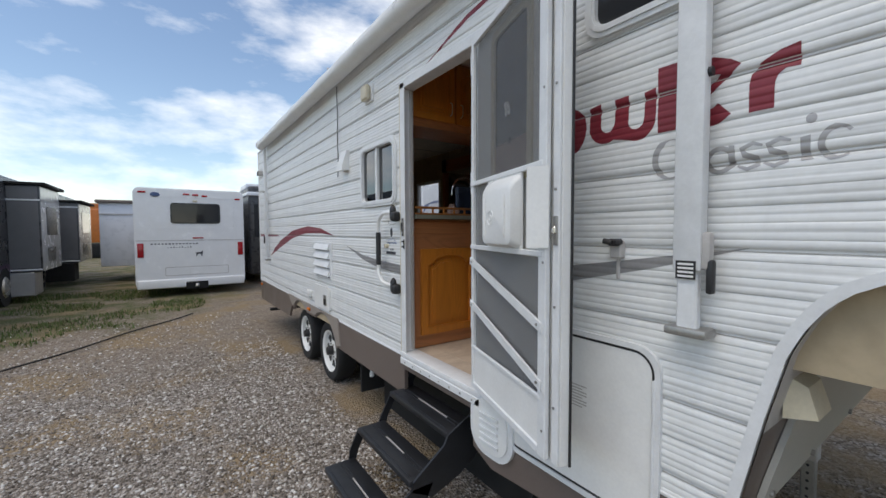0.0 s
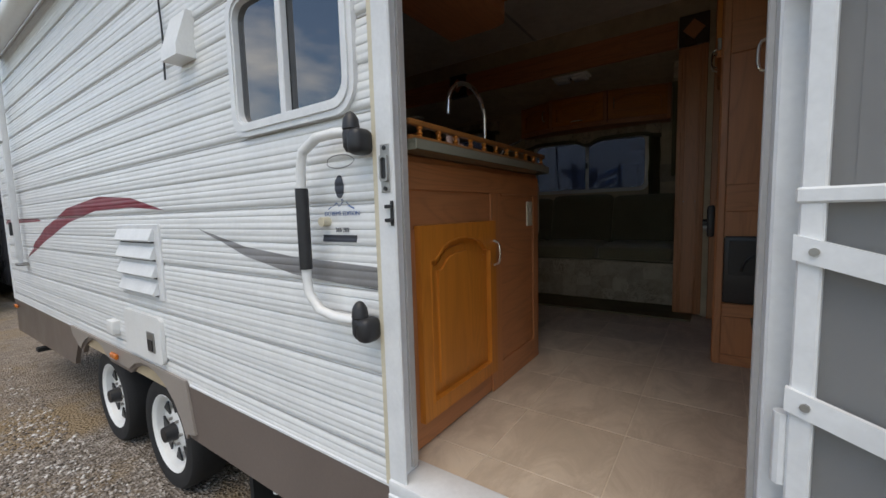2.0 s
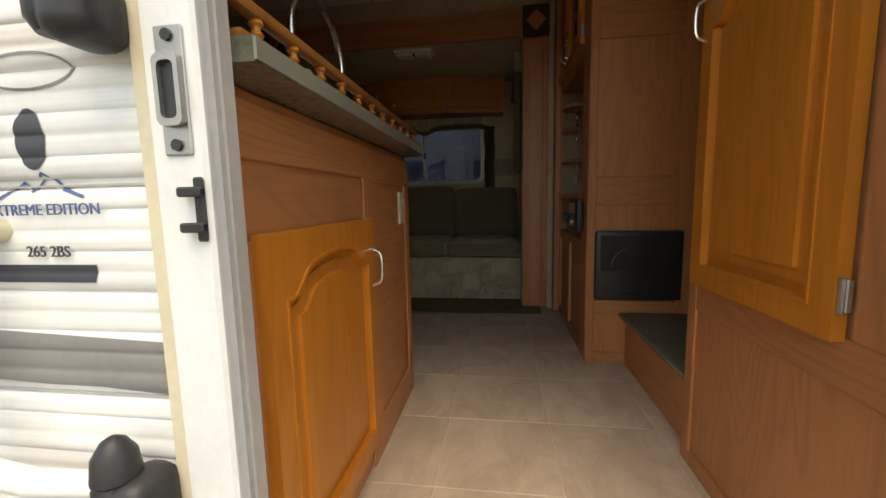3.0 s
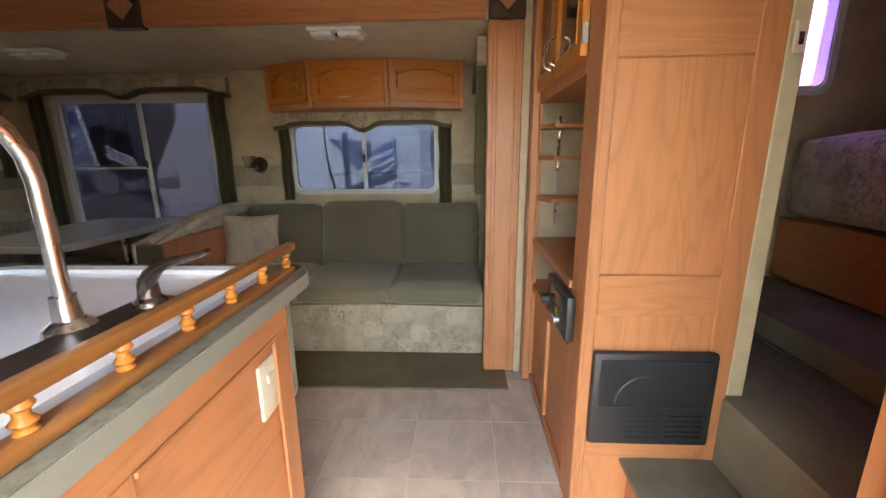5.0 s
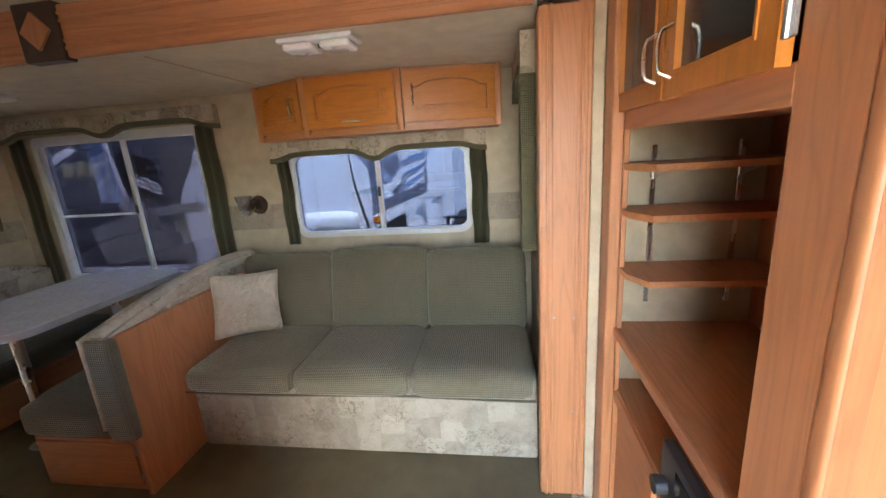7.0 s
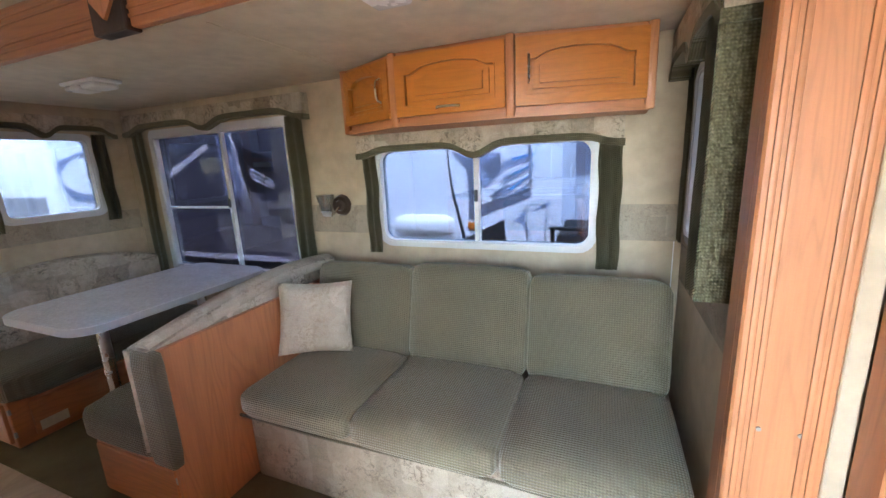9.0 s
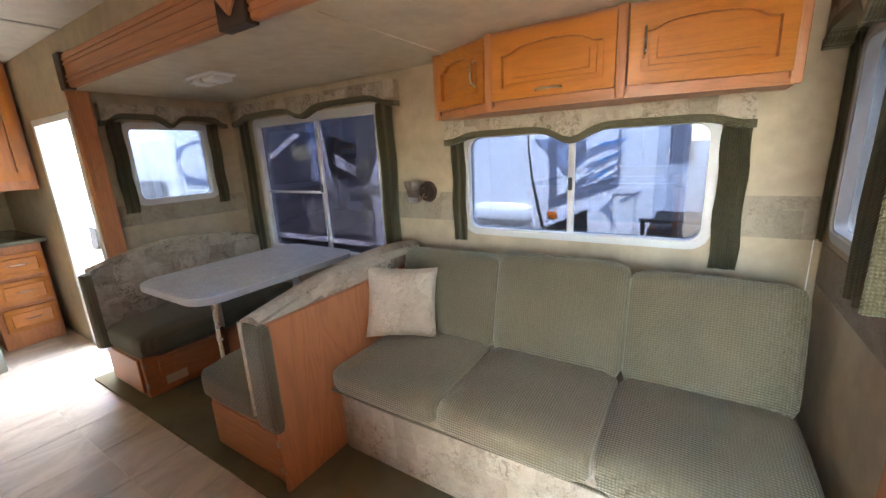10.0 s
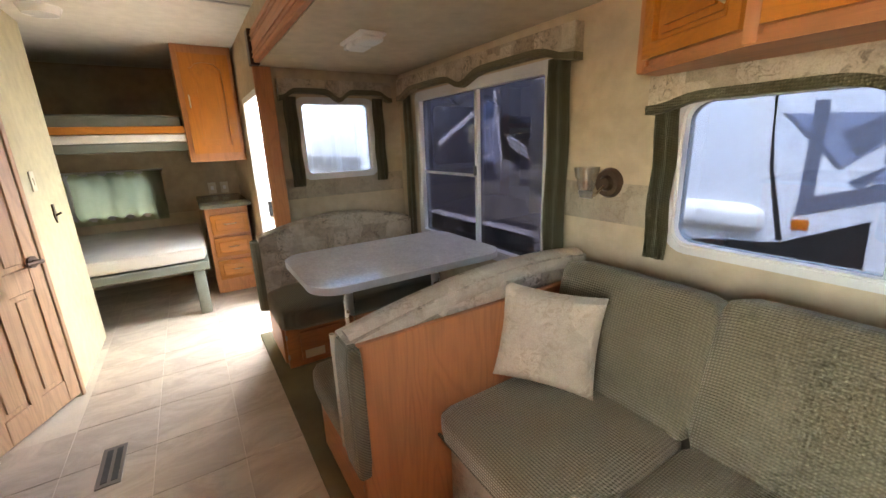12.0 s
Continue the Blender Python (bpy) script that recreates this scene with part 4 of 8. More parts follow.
for a, b in zip(vs, vs[1:]):
    for j in range(4):
        bm.faces.new((a[j], a[(j + 1) % 4], b[(j + 1) % 4], b[j]))
bmesh.ops.recalc_face_normals(bm, faces=bm.faces[:])
solid("arch_moulding", bm, M_ALU, "white moulding along the hitch arch", "trim")
hatch = thing("front_hatch", (1.9, 0.45, 0.7), "cream storage hatch in the front bulkhead", "hatch")
bm = B()
edge = [(0.60, 1.50), (0.64, 1.478), (0.70, 1.49), (0.9, 1.56), (1.02, 1.605), (1.05, 1.63), (1.08, 1.72), (1.15, 1.90), (1.20, 2.06), (1.24, 2.30)]
rows = []
for z, xs in edge:
    y = nose(z) - 0.03
    rows.append([[bm.verts.new((xx, y - dd, z)) for xx in (xs, 3.5)] for dd in (0.002, 0.02)])
for a, b in zip(rows, rows[1:]):
    bm.faces.new((a[1][0], a[1][1], b[1][1], b[1][0]))
    bm.faces.new((a[0][0], a[1][0], b[1][0], b[0][0]))
bm.faces.new((rows[0][0][0], rows[0][0][1], rows[0][1][1], rows[0][1][0]))
bm.faces.new((rows[-1][1][0], rows[-1][1][1], rows[-1][0][1], rows[-1][0][0]))
bmesh.ops.recalc_face_normals(bm, faces=bm.faces[:])
part("hatch_panel", bm, M_HATCH, hatch)
bm = B()
base_y = nose(0.98) - 0.028
sc_v = [(1.44, base_y, 0.93), (1.60, base_y, 0.93), (1.60, base_y, 1.06), (1.44, base_y, 1.06), (1.455, base_y - 0.075, 0.945), (1.59, base_y - 0.075, 0.945), (1.585, base_y - 0.05, 1.03), (1.46, base_y - 0.05, 1.03)]
sv2 = [bm.verts.new(c) for c in sc_v]
for f in ((4, 5, 6, 7), (0, 1, 5, 4), (2, 3, 7, 6), (1, 2, 6, 5), (3, 0, 4, 7)):
    bm.faces.new([sv2[i] for i in f])
bmesh.ops.recalc_face_normals(bm, faces=bm.faces[:])
part("vent_scoop", bm, M_CREAM, hatch)
for u, v in ((1.54, 0.64), (2.0, 0.62), (2.6, 0.62), (1.75, 1.06)):
    part("screw", cyl(B(), (u, nose(v) - 0.048, v), (u, nose(v) - 0.06, v), 0.012, seg=8), M_STEEL, hatch)
leg = thing("landing_leg", (2.9, 0.66, GZ), "grey steel landing jack standing on a foot plate", "jack")
bm = box(B(), (2.86, 0.62, 0.2), (2.94, 0.70, 0.55), 0.006)
part("outer_tube", bm, M_GREY_TRIM, leg)
bm = box(B(), (2.87, 0.63, GZ + 0.02), (2.93, 0.69, 0.3), 0.005)
part("inner_tube", bm, M_STEEL, leg)
for i in range(7):
    part("pin_hole", cyl(B(), (2.868, 0.66, GZ + 0.06 + 0.045 * i), (2.871, 0.66, GZ + 0.06 + 0.045 * i), 0.008, seg=8), M_BLACK, leg)
part("foot_plate", box(B(), (2.79, 0.55, GZ - 0.01), (3.01, 0.77, GZ + 0.02), 0.006), M_STEEL, leg)

# compartment door in the siding
comp = thing("compartment_door", (XW, 0.9, 0.55), "white baggage compartment door with rounded corner and grey seal", "hatch")
cm = face((-1, 0, 0), (XW, 1.45, 0.42))
part("door_frame", lring(B(), cm, rrect(0, 0.75, 0, 0.66, 0.09, 6), rrect(0.02, 0.73, 0.02, 0.64, 0.075, 6), 0.0, 0.02), M_ALU, comp)
part("seal", lring(B(), cm, rrect(0.02, 0.73, 0.02, 0.64, 0.075, 6), rrect(0.032, 0.718, 0.032, 0.628, 0.066, 6), 0.0, 0.012), M_BLACK, comp, "black rubber seal")
part("door_panel", lprism(B(), cm, rrect(0.032, 0.718, 0.032, 0.628, 0.066, 6), 0.0, 0.014), M_WHITE, comp)
for i in range(8):
    part("print_line", lbox(B(), cm, 0.375, 0.375 + (0.09 if i % 3 else 0.07), 0.35 + i * 0.012, 0.355 + i * 0.012, 0.0142, 0.0148, 0), M_GREY_TRIM, comp)
part("hinge", lbox(B(), cm, 0.722, 0.734, 0.05, 0.55, 0.01, 0.024, 0.003), M_ALU, comp)
lk = thing("compartment_lock", (XW, 0.865, 1.36), "black key lock with a hanging dust cover on the siding", "lock")
lm = face((-1, 0, 0), (XW, 0.865, 1.42))
part("lock_body", lbox(B(), lm, -0.024, 0.024, -0.045, 0.02, 0.0, 0.03, 0.006), M_GREY_TRIM, lk)
part("lock_cover", merge(lbox(B(), lm, -0.024, 0.024, 0.0, 0.026, 0.012, 0.05, 0.008), cyl(B(), (0.0, -0.05, 0.012), (-0.03, -0.055, 0.018), 0.01, seg=10), lm), M_BLACK, lk)
part("strap", lbox(B(), lm, -0.008, 0.008, -0.12, -0.03, 0.0, 0.012, 0.004), M_GREY_TRIM, lk)
hat = thing("fuel_hatch", (XW, 1.55, 0.3), "white oval louvred furnace vent in the skirt", "vent")
fm = face((-1, 0, 0), (XW, 1.70, 0.31))
part("plate", lprism(B(), fm, rrect(0, 0.32, 0.0, 0.33, 0.12, 6), 0.008, 0.026), M_ALU, hat)
part("inner_plate", lprism(B(), fm, rrect(0.03, 0.29, 0.03, 0.30, 0.1, 6), 0.026, 0.034), M_WHITE, hat)
for i in range(5):
    part("slat", lbox(B(), fm, 0.09, 0.23, 0.07 + 0.035 * i, 0.088 + 0.035 * i, 0.034, 0.046, 0.003), M_ALU, hat)

# awning: arm braces, tube along the roof edge
awn = thing("awning", (1.24, 4.0, 1.0), "rolled white patio awning with folding arms on the siding", "awning")
bm = B()
aw = [Vector((1.235, y, 2.865 + 0.012 * noise.noise(Vector((y * 3, 0, 0))))) for y in [0.5 + 0.1 * i for i in range(66)]]
tube(bm, aw, 0.068, 18)
part("roller_tube", bm, M_WHITE, awn, "rolled white vinyl awning cloth")
part("end_cap", cyl(B(), (1.235, 7.0, 2.865), (1.235, 7.05, 2.865), 0.075, seg=18), M_ALU, awn)
part("end_cap", cyl(B(), (1.235, 0.5, 2.865), (1.235, 0.45, 2.865), 0.075, seg=18), M_ALU, awn)
for y, zb in ((6.98, 1.0), (0.606, 1.155)):
    wdt = 0.04 if y < 2 else 0.03
    a = part("arm", box(B(), (1.255, y - wdt, zb + (0.20 if y < 2 else 0.06)), (1.30, y + wdt, 2.80), 0.008, 2), M_ALU, awn)
    part("inner_arm", box(B(), (1.263, y - wdt * 0.72, zb + 0.02), (1.295, y + wdt * 0.72, zb + 0.4), 0.005), M_ALU, awn)
    part("foot_bracket", box(B(), (1.25, y - 0.06, zb), (1.327, y + 0.06, zb + 0.028), 0.008, 2), M_STEEL, awn)
    if y < 2:
        am = face((-1, 0, 0), (1.255, y, 1.38))
        lev = part("lever", lbox(B(), am, 0.036, 0.062, -0.02, 0.09, -0.04, -0.004, 0.01, 2), M_GREY_TRIM, awn)
        part("grip", lbox(B(), am, 0.05, 0.07, -0.09, 0.01, -0.035, -0.005, 0.008, 2), M_BLACK, lev)
        lb = part("label_plate", lbox(B(), am, -0.028, 0.028, -0.05, 0.005, 0.0, 0.0012, 0), M_BLACK, awn)
        for i in range(4):
            part("print_line", lbox(B(), am, -0.022, 0.022, -0.044 + 0.012 * i, -0.038 + 0.012 * i, 0.0012, 0.0018, 0), M_WHITE, lb)
        for i in range(6):
            part("pin_hole", cyl(B(), am @ Vector((0.0265, 0.02, -0.08 - 0.018 * i)), am @ Vector((0.028, 0.02, -0.08 - 0.018 * i)), 0.003, seg=6), M_BLACK, awn)
        part("knob", cyl(B(), (1.28, y - 0.036, 1.93), (1.28, y - 0.05, 1.93), 0.014, seg=10), M_BLACK, awn)
    else:
        part("lever", box(B(), (1.235, y - 0.012, zb + 0.28), (1.257, y + 0.012, zb + 0.40), 0.005), M_BLACK, awn)
        part("clip", box(B(), (1.24, y - 0.034, 2.1), (1.26, y + 0.034, 2.12), 0.004), M_STEEL, awn)

# small fittings on the siding
pl = thing("porch_light", (XW, 3.0, 2.5), "yellowed square porch light", "lamp")
pm = face((-1, 0, 0), (XW, 3.07, 2.49))
part("base_plate", lbox(B(), pm, 0, 0.14, 0, 0.14, 0.0, 0.025, 0.008, 2), M_WHITE, pl)
part("lens", lbox(B(), pm, 0.012, 0.128, 0.012, 0.128, 0.025, 0.07, 0.02, 3), M_CREAM, pl, "yellowed ribbed lens")
cable = thing("antenna_cable", (XW, 3.72, 1.98), "black cable hanging on the siding", "cable")
part("cord", tube(B(), [(1.318, 3.72 + 0.006 * math.sin(i), 2.83 - 0.06 * i) for i in range(15)], 0.004, 6), M_BLACK, cable)
jb = thing("junction_cover", (XW, 3.5, 2.05), "white weatherproof cable entry cover", "fixture")
part("cover", prism(B(), [(XW, 2.02), (XW, 2.20), (XW - 0.03, 2.20), (XW - 0.075, 2.06), (XW - 0.075, 2.02)], "y", 3.46, 3.60), M_WHITE, jb)
vent = thing("fridge_vent", (XW, 4.25, 0.97), "white louvred refrigerator vent panel", "vent")
vm = face((-1, 0, 0), (XW, 4.54, 0.98))
part("panel", lbox(B(), vm, 0, 0.58, 0, 0.385, 0.0, 0.016, 0.004), M_ALU, vent)
for i in range(4):
    part("slat", merge(B(), prism(B(), [(-0.016, 0.03 + 0.09 * i), (-0.016, 0.09 + 0.09 * i), (-0.022, 0.09 + 0.09 * i), (-0.045, 0.035 + 0.09 * i), (-0.04, 0.028 + 0.09 * i)], "x", 0.05, 0.53), vm), M_ALU, vent)
    part("gap", lbox(B(), vm, 0.06, 0.52, 0.018 + 0.09 * i, 0.028 + 0.09 * i, 0.0155, 0.017, 0), M_BLACK, vent)
wh = thing("water_heater_door", (XW, 4.27, 0.64), "white water heater access door with a dark flue grille", "hatch")
wm = face((-1, 0, 0), (XW, 4.52, 0.645))
part("door_panel", lprism(B(), wm, rrect(0, 0.50, 0, 0.245, 0.03), 0.006, 0.026), M_WHITE, wh)
part("grille", lbox(B(), wm, 0.33, 0.42, 0.05, 0.16, 0.0265, 0.032, 0.002), M_STEEL, wh)
part("flue", lbox(B(), wm, 0.345, 0.405, 0.06, 0.12, 0.032, 0.036, 0.002), M_BLACK, wh)
ol = thing("outlet_cover", (XW, 4.72, 0.7), "small white outlet cover", "fixture")
part("cover", lbox(B(), face((-1, 0, 0), (XW, 4.78, 0.705)), 0, 0.11, 0, 0.085, 0.0, 0.045, 0.008, 2), M_WHITE, ol)
mk = thing("marker_light", (XW, 4.75, 0.52), "amber side marker light on the skirt", "lamp")
part("lens", lbox(B(), face((-1, 0, 0), (XW - 0.02, 4.8, 0.545)), 0, 0.1, 0, 0.035, 0.0, 0.02, 0.006), M_AMBER, mk)
copy_thing(mk, Matrix.Translation((XW, 7.65, 0.50)))
bl = thing("flood_light", (XW, 7.45, 2.45), "small flood light under the roof edge at the rear", "lamp")
part("housing", box(B(), (1.25, 7.40, 2.43), (1.327, 7.50, 2.51), 0.01, 2), M_GREY_TRIM, bl)
part("lens", box(B(), (1.24, 7.41, 2.425), (1.252, 7.49, 2.495), 0.004), M_BLACK, bl)
st = thing("stabilizer_jack", (2.0, 7.1, 0.2), "folded scissor stabiliser jack under the chassis", "jack")
part("arm", box(B(), (1.32, 7.0, 0.16), (1.9, 7.08, 0.20), 0.006), M_DARK, st)
part("bracket", box(B(), (1.85, 6.95, 0.16), (2.1, 7.13, 0.36), 0.006), M_DARK, st)
dv = thing("drain_valve", (1.5, 3.35, 0.2), "white low point drain valve under the skirt", "fixture", "", "structure")
part("stem", cyl(B(), (1.45, 3.3, 0.2), (1.45, 3.3, 0.36), 0.012, seg=10), M_WHITE, dv)
part("cap", cyl(B(), (1.45, 3.3, 0.17), (1.45, 3.3, 0.205), 0.02, seg=10), M_WHITE, dv)
ac = thing("roof_air_conditioner", (2.4, 5.9, 2.88), "white air conditioner shroud on the roof", "appliance")
part("shroud", prism(B(), [(5.2, 2.88), (6.3, 2.88), (6.25, 3.18), (5.6, 3.2), (5.25, 3.08)], "x", 2.0, 2.7), M_WHITE, ac)
sk = thing("roof_vent", (1.6, 4.1, 2.88), "raised roof vent lid", "vent")
part("vent_base", box(B(), (1.40, 3.9, 2.875), (1.8, 4.3, 2.95), 0.006), M_WHITE, sk)
part("lid", box(B(), (-0.2, 0, 0), (0.2, 0.42, 0.03), 0.01, 2, Matrix.Translation((1.6, 3.9, 2.955)) @ Matrix.Rotation(radians(32), 4, "X")), M_GREY_TRIM, sk)


def wheel(name, y, zc, x, label):
    w = thing(name, (x, y, GZ), label, "wheel", "trailer wheels")
    r = 0.325
    bm = B()
    prof = [(0.0, r - 0.09), (-0.004, r - 0.05), (0.0, r - 0.02), (0.018, r - 0.004), (0.05, r), (0.15, r), (0.185, r - 0.006), (0.2, r - 0.03), (0.2, r - 0.11), (0.02, r - 0.12)]
    n = 40
    rows = [[bm.verts.new((x + d, y + rr * math.cos(2 * math.pi * j / n), zc + rr * math.sin(2 * math.pi * j / n))) for j in range(n)] for d, rr in prof]
    for a, b in zip(rows, rows[1:] + rows[:1]):
        for j in range(n):
            bm.faces.new((a[j], a[(j + 1) % n], b[(j + 1) % n], b[j]))
    bmesh.ops.recalc_face_normals(bm, faces=bm.faces[:])
    part("tyre", bm, M_RUB, w)
    rim = B()
    pr = [(0.012, 0.235), (0.004, 0.225), (0.02, 0.205), (0.06, 0.195), (0.075, 0.15), (0.05, 0.1), (0.04, 0.06), (0.04, 0.001)]
    rows = [[rim.verts.new((x + d, y + rr * math.cos(2 * math.pi * j / n), zc + rr * math.sin(2 * math.pi * j / n))) for j in range(n)] for d, rr in pr]
    for a, b in zip(rows, rows[1:]):
        for j in range(n):
            rim.faces.new((a[j], a[(j + 1) % n], b[(j + 1) % n], b[j]))
    bmesh.ops.recalc_face_normals(rim, faces=rim.faces[:])
    rp = part("rim", rim, M_WHITE, w, "white spoked steel rim")
    for i in range(8):
        a = 2 * math.pi * i / 8
        tri = [(math.cos(a - 0.2), math.sin(a - 0.2), 0.18), (math.cos(a + 0.2), math.sin(a + 0.2), 0.18), (math.cos(a), math.sin(a), 0.105)]
        bmh = B()
        prism(bmh, [(y + c * q, zc + s * q) for c, s, q in tri], "x", x + 0.045, x + 0.056)
        part("slot", bmh, M_BLACK, rp)
    part("hub", cyl(B(), (x - 0.02, y, zc), (x + 0.06, y, zc), 0.042, 0.055, seg=16), M_BLACK, w)
    for i in range(6):
        a = 2 * math.pi * i / 6
        part("lug_nut", cyl(B(), (x + 0.03, y + 0.075 * math.cos(a), zc + 0.075 * math.sin(a)), (x + 0.048, y + 0.075 * math.cos(a), zc + 0.075 * math.sin(a)), 0.01, seg=6), M_STEEL, w)
    return w


wheel("trailer_wheel", 4.28, GZ + 0.325, 1.385, "black trailer tyre on a white spoked rim")
wheel("trailer_wheel", 5.18, GZ + 0.325, 1.385, "black trailer tyre on a white spoked rim")

# entry door frame, sill, handle
dj = thing("door_1", (XW, 2.1, 0.6), "white aluminium entry door frame with a worn sill", "door frame", "", "structure")
bm = B()
for a, b in (((XW - 0.012, 2.452, 0.60), (XI + 0.004, 2.485, 2.48)), ((XW - 0.022, 2.425, 0.60), (XW - 0.011, 2.487, 2.48)), ((XW - 0.022, 1.61, 0.60), (XI + 0.006, 1.668, 2.48)), ((XW - 0.022, 1.61, 2.44), (XI + 0.006, 2.487, 2.50))):
    box(bm, a, b, 0.004)
part("jamb", bm, M_ALU, dj)
part("weather_seal", box(B(), (XW + 0.035, 2.443, 0.64), (XW + 0.06, 2.453, 2.44), 0.002), M_GREY_TRIM, dj)
part("weather_seal", box(B(), (XW + 0.035, 1.667, 0.64), (XW + 0.06, 1.678, 2.44), 0.002), M_GREY_TRIM, dj)
part("sill", box(B(), (XW - 0.03, 1.615, 0.585), (XI + 0.03, 2.485, 0.628), 0.006, 2), M_ALU, dj, "scuffed white metal sill")
part("sill_lip", box(B(), (XW - 0.034, 1.615, 0.545), (XW - 0.012, 2.485, 0.59), 0.004), M_ALU, dj)
for i in range(8):
    y = 1.68 + i * 0.105
    part("rivet", cyl(B(), (XW - 0.0345, y, 0.567), (XW - 0.037, y, 0.567), 0.006, seg=8), M_STEEL, dj)
sp = part("strike_plate", box(B(), (XW - 0.0255, 2.437, 1.44), (XW - 0.0225, 2.468, 1.565), 0.002), M_STEEL, dj)
part("latch_slot", box(B(), (XW - 0.0275, 2.442, 1.475), (XW - 0.0255, 2.462, 1.53), 0.001), M_BLACK, sp)
part("latch_loop", ring(B(), rrect(2.438, 2.466, 1.468, 1.537, 0.008), rrect(2.443, 2.461, 1.475, 1.53, 0.006), "x", XW - 0.033, XW - 0.0265), M_STEEL, sp)
for z in (1.45, 1.555):
    part("screw", cyl(B(), (XW - 0.026, 2.452, z), (XW - 0.0285, 2.452, z), 0.006, seg=8), M_BLACK, sp)
cat = part("screen_catch", box(B(), (XW - 0.027, 2.428, 1.352), (XW - 0.0225, 2.44, 1.418), 0.002), M_BLACK, dj)
for z in (1.362, 1.398):
    part("catch_lug", box(B(), (XW - 0.036, 2.425, z), (XW - 0.026, 2.452, z + 0.01), 0.002), M_BLACK, cat)
part("corner_bead", box(B(), (XW - 0.016, 2.486, 0.60), (XW - 0.002, 2.507, 2.49), 0.003), M_CREAM, dj)

hd = thing("grab_handle", (XW, 2.6, 1.1), "white folding grab handle with black foam grip and brackets", "handle")
bar = [(1.29, 2.55, 1.605)] + [(1.275, 2.60, 1.607), (1.27, 2.67, 1.603)] + [(1.268, 2.735, 1.57), (1.268, 2.75, 1.515), (1.268, 2.75, 1.2), (1.268, 2.742, 1.15), (1.27, 2.70, 1.105), (1.275, 2.64, 1.09), (1.29, 2.55, 1.085)]
part("bar", tube(B(), bar, 0.0145, 12), M_WHITE, hd)
part("grip", cyl(B(), (1.268, 2.75, 1.225), (1.268, 2.75, 1.465), 0.019, seg=14), M_BLACK, hd, "black foam grip sleeve")
for z in (1.572, 1.06):
    br = part("bracket", box(B(), (1.26, 2.498, z - 0.03), (1.327, 2.55, z + 0.04), 0.02, 3), M_BLACK, hd)
    part("cap", lathe(B(), (1.285, 2.545, z - 0.02), [(0, 0.016), (0.012, 0.023), (0.05, 0.024), (0.056, 0.021), (0.06, 0.024), (0.085, 0.021), (0.1, 0.012), (0.105, 0.004)], 16), M_BLACK, br)
tb = thing("door_stay", (XW, 2.72, 1.36), "brass door holdback knob on the siding", "fixture")
part("knob", cyl(B(), (XW - 0.004, 2.71, 1.365), (XW - 0.035, 2.71, 1.365), 0.014, seg=12), M_CREAM, tb)

# the open entry door with its screen door, both swung back together
HX, HY = 1.275, 1.64
du = Vector((-0.303, -0.953, 0)).normalized()
dm = face((-0.953, 0.303, 0), (HX, HY, 0.665))
if (dm.to_3x3() @ Vector((1, 0, 0))).dot(du) < 0:
    dm = dm @ Matrix.Scale(-1, 4, (1, 0, 0))
W, Hh = 0.71, 1.765
ent = thing("entry_door", (HX, HY, 0.62), "open white entry door leaf folded back behind its screen door", "door")
part("leaf", lbox(B(), dm, 0.02, W + 0.05, -0.005, Hh + 0.01, -0.062, -0.022, 0.006), M_WHITE, ent)
part("edge_seal", lbox(B(), dm, W + 0.05, W + 0.056, -0.005, Hh + 0.01, -0.066, -0.056, 0.002), M_BLACK, ent)
part("rim_strip", lbox(B(), dm, W + 0.012, W + 0.05, 0.0, Hh, -0.022, -0.012, 0.003), M_ALU, ent)
lt = part("latch", lbox(B(), dm, W + 0.02, W + 0.045, 0.76, 0.86, -0.012, -0.008, 0.002), M_STEEL, ent)
part("bolt", lbox(B(), dm, W + 0.026, W + 0.046, 0.80, 0.825, -0.008, 0.004, 0.004), M_CHROME, lt)
for v in (0.2, 0.55, 0.95, 1.3, 1.65):
    part("screw", cyl(B(), dm @ Vector((W + 0.03, 0.011, v)), dm @ Vector((W + 0.03, 0.007, v)), 0.005, seg=8), M_STEEL, ent)
bwd = part("window_frame", lring(B(), dm, rrect(0.2, 0.57, 1.015, 1.70, 0.05), rrect(0.235, 0.535, 1.05, 1.665, 0.03), -0.021, -0.012), M_CREAM, ent)
part("pane", lbox(B(), dm, 0.236, 0.534, 1.051, 1.664, -0.0215, -0.0205, 0), M_DARKPANE, bwd)
part("shade", lbox(B(), dm, 0.238, 0.532, 1.052, 1.19, -0.0204, -0.0198, 0), M_SHADE, bwd, "dusty pink window shade")
part("shade_knob", lbox(B(), dm, 0.375, 0.4, 1.175, 1.2, -0.0198, -0.012, 0.005), M_BLACK, bwd)
part("butterfly", lprism(B(), dm, [(0.36, 1.36), (0.375, 1.335), (0.385, 1.33), (0.38, 1.30), (0.365, 1.30), (0.36, 1.32), (0.352, 1.295), (0.336, 1.305), (0.338, 1.33), (0.325, 1.355), (0.345, 1.36), (0.355, 1.345)], -0.019, -0.017), M_WHITE, ent, "white butterfly sticker")
scr = thing("screen_door", (HX, HY, 0.62), "white aluminium screen door with grey mesh, standing open", "door")
bm = B()
for u0, u1, v0, v1 in ((0, 0.028, 0, Hh), (W - 0.05, W, 0, Hh), (0.028, W - 0.05, Hh - 0.035, Hh), (0.028, W - 0.05, 0, 0.03)):
    lbox(bm, dm, u0, u1, v0, v1, -0.012, 0.008, 0.003)
part("door_frame", bm, M_ALU, scr)
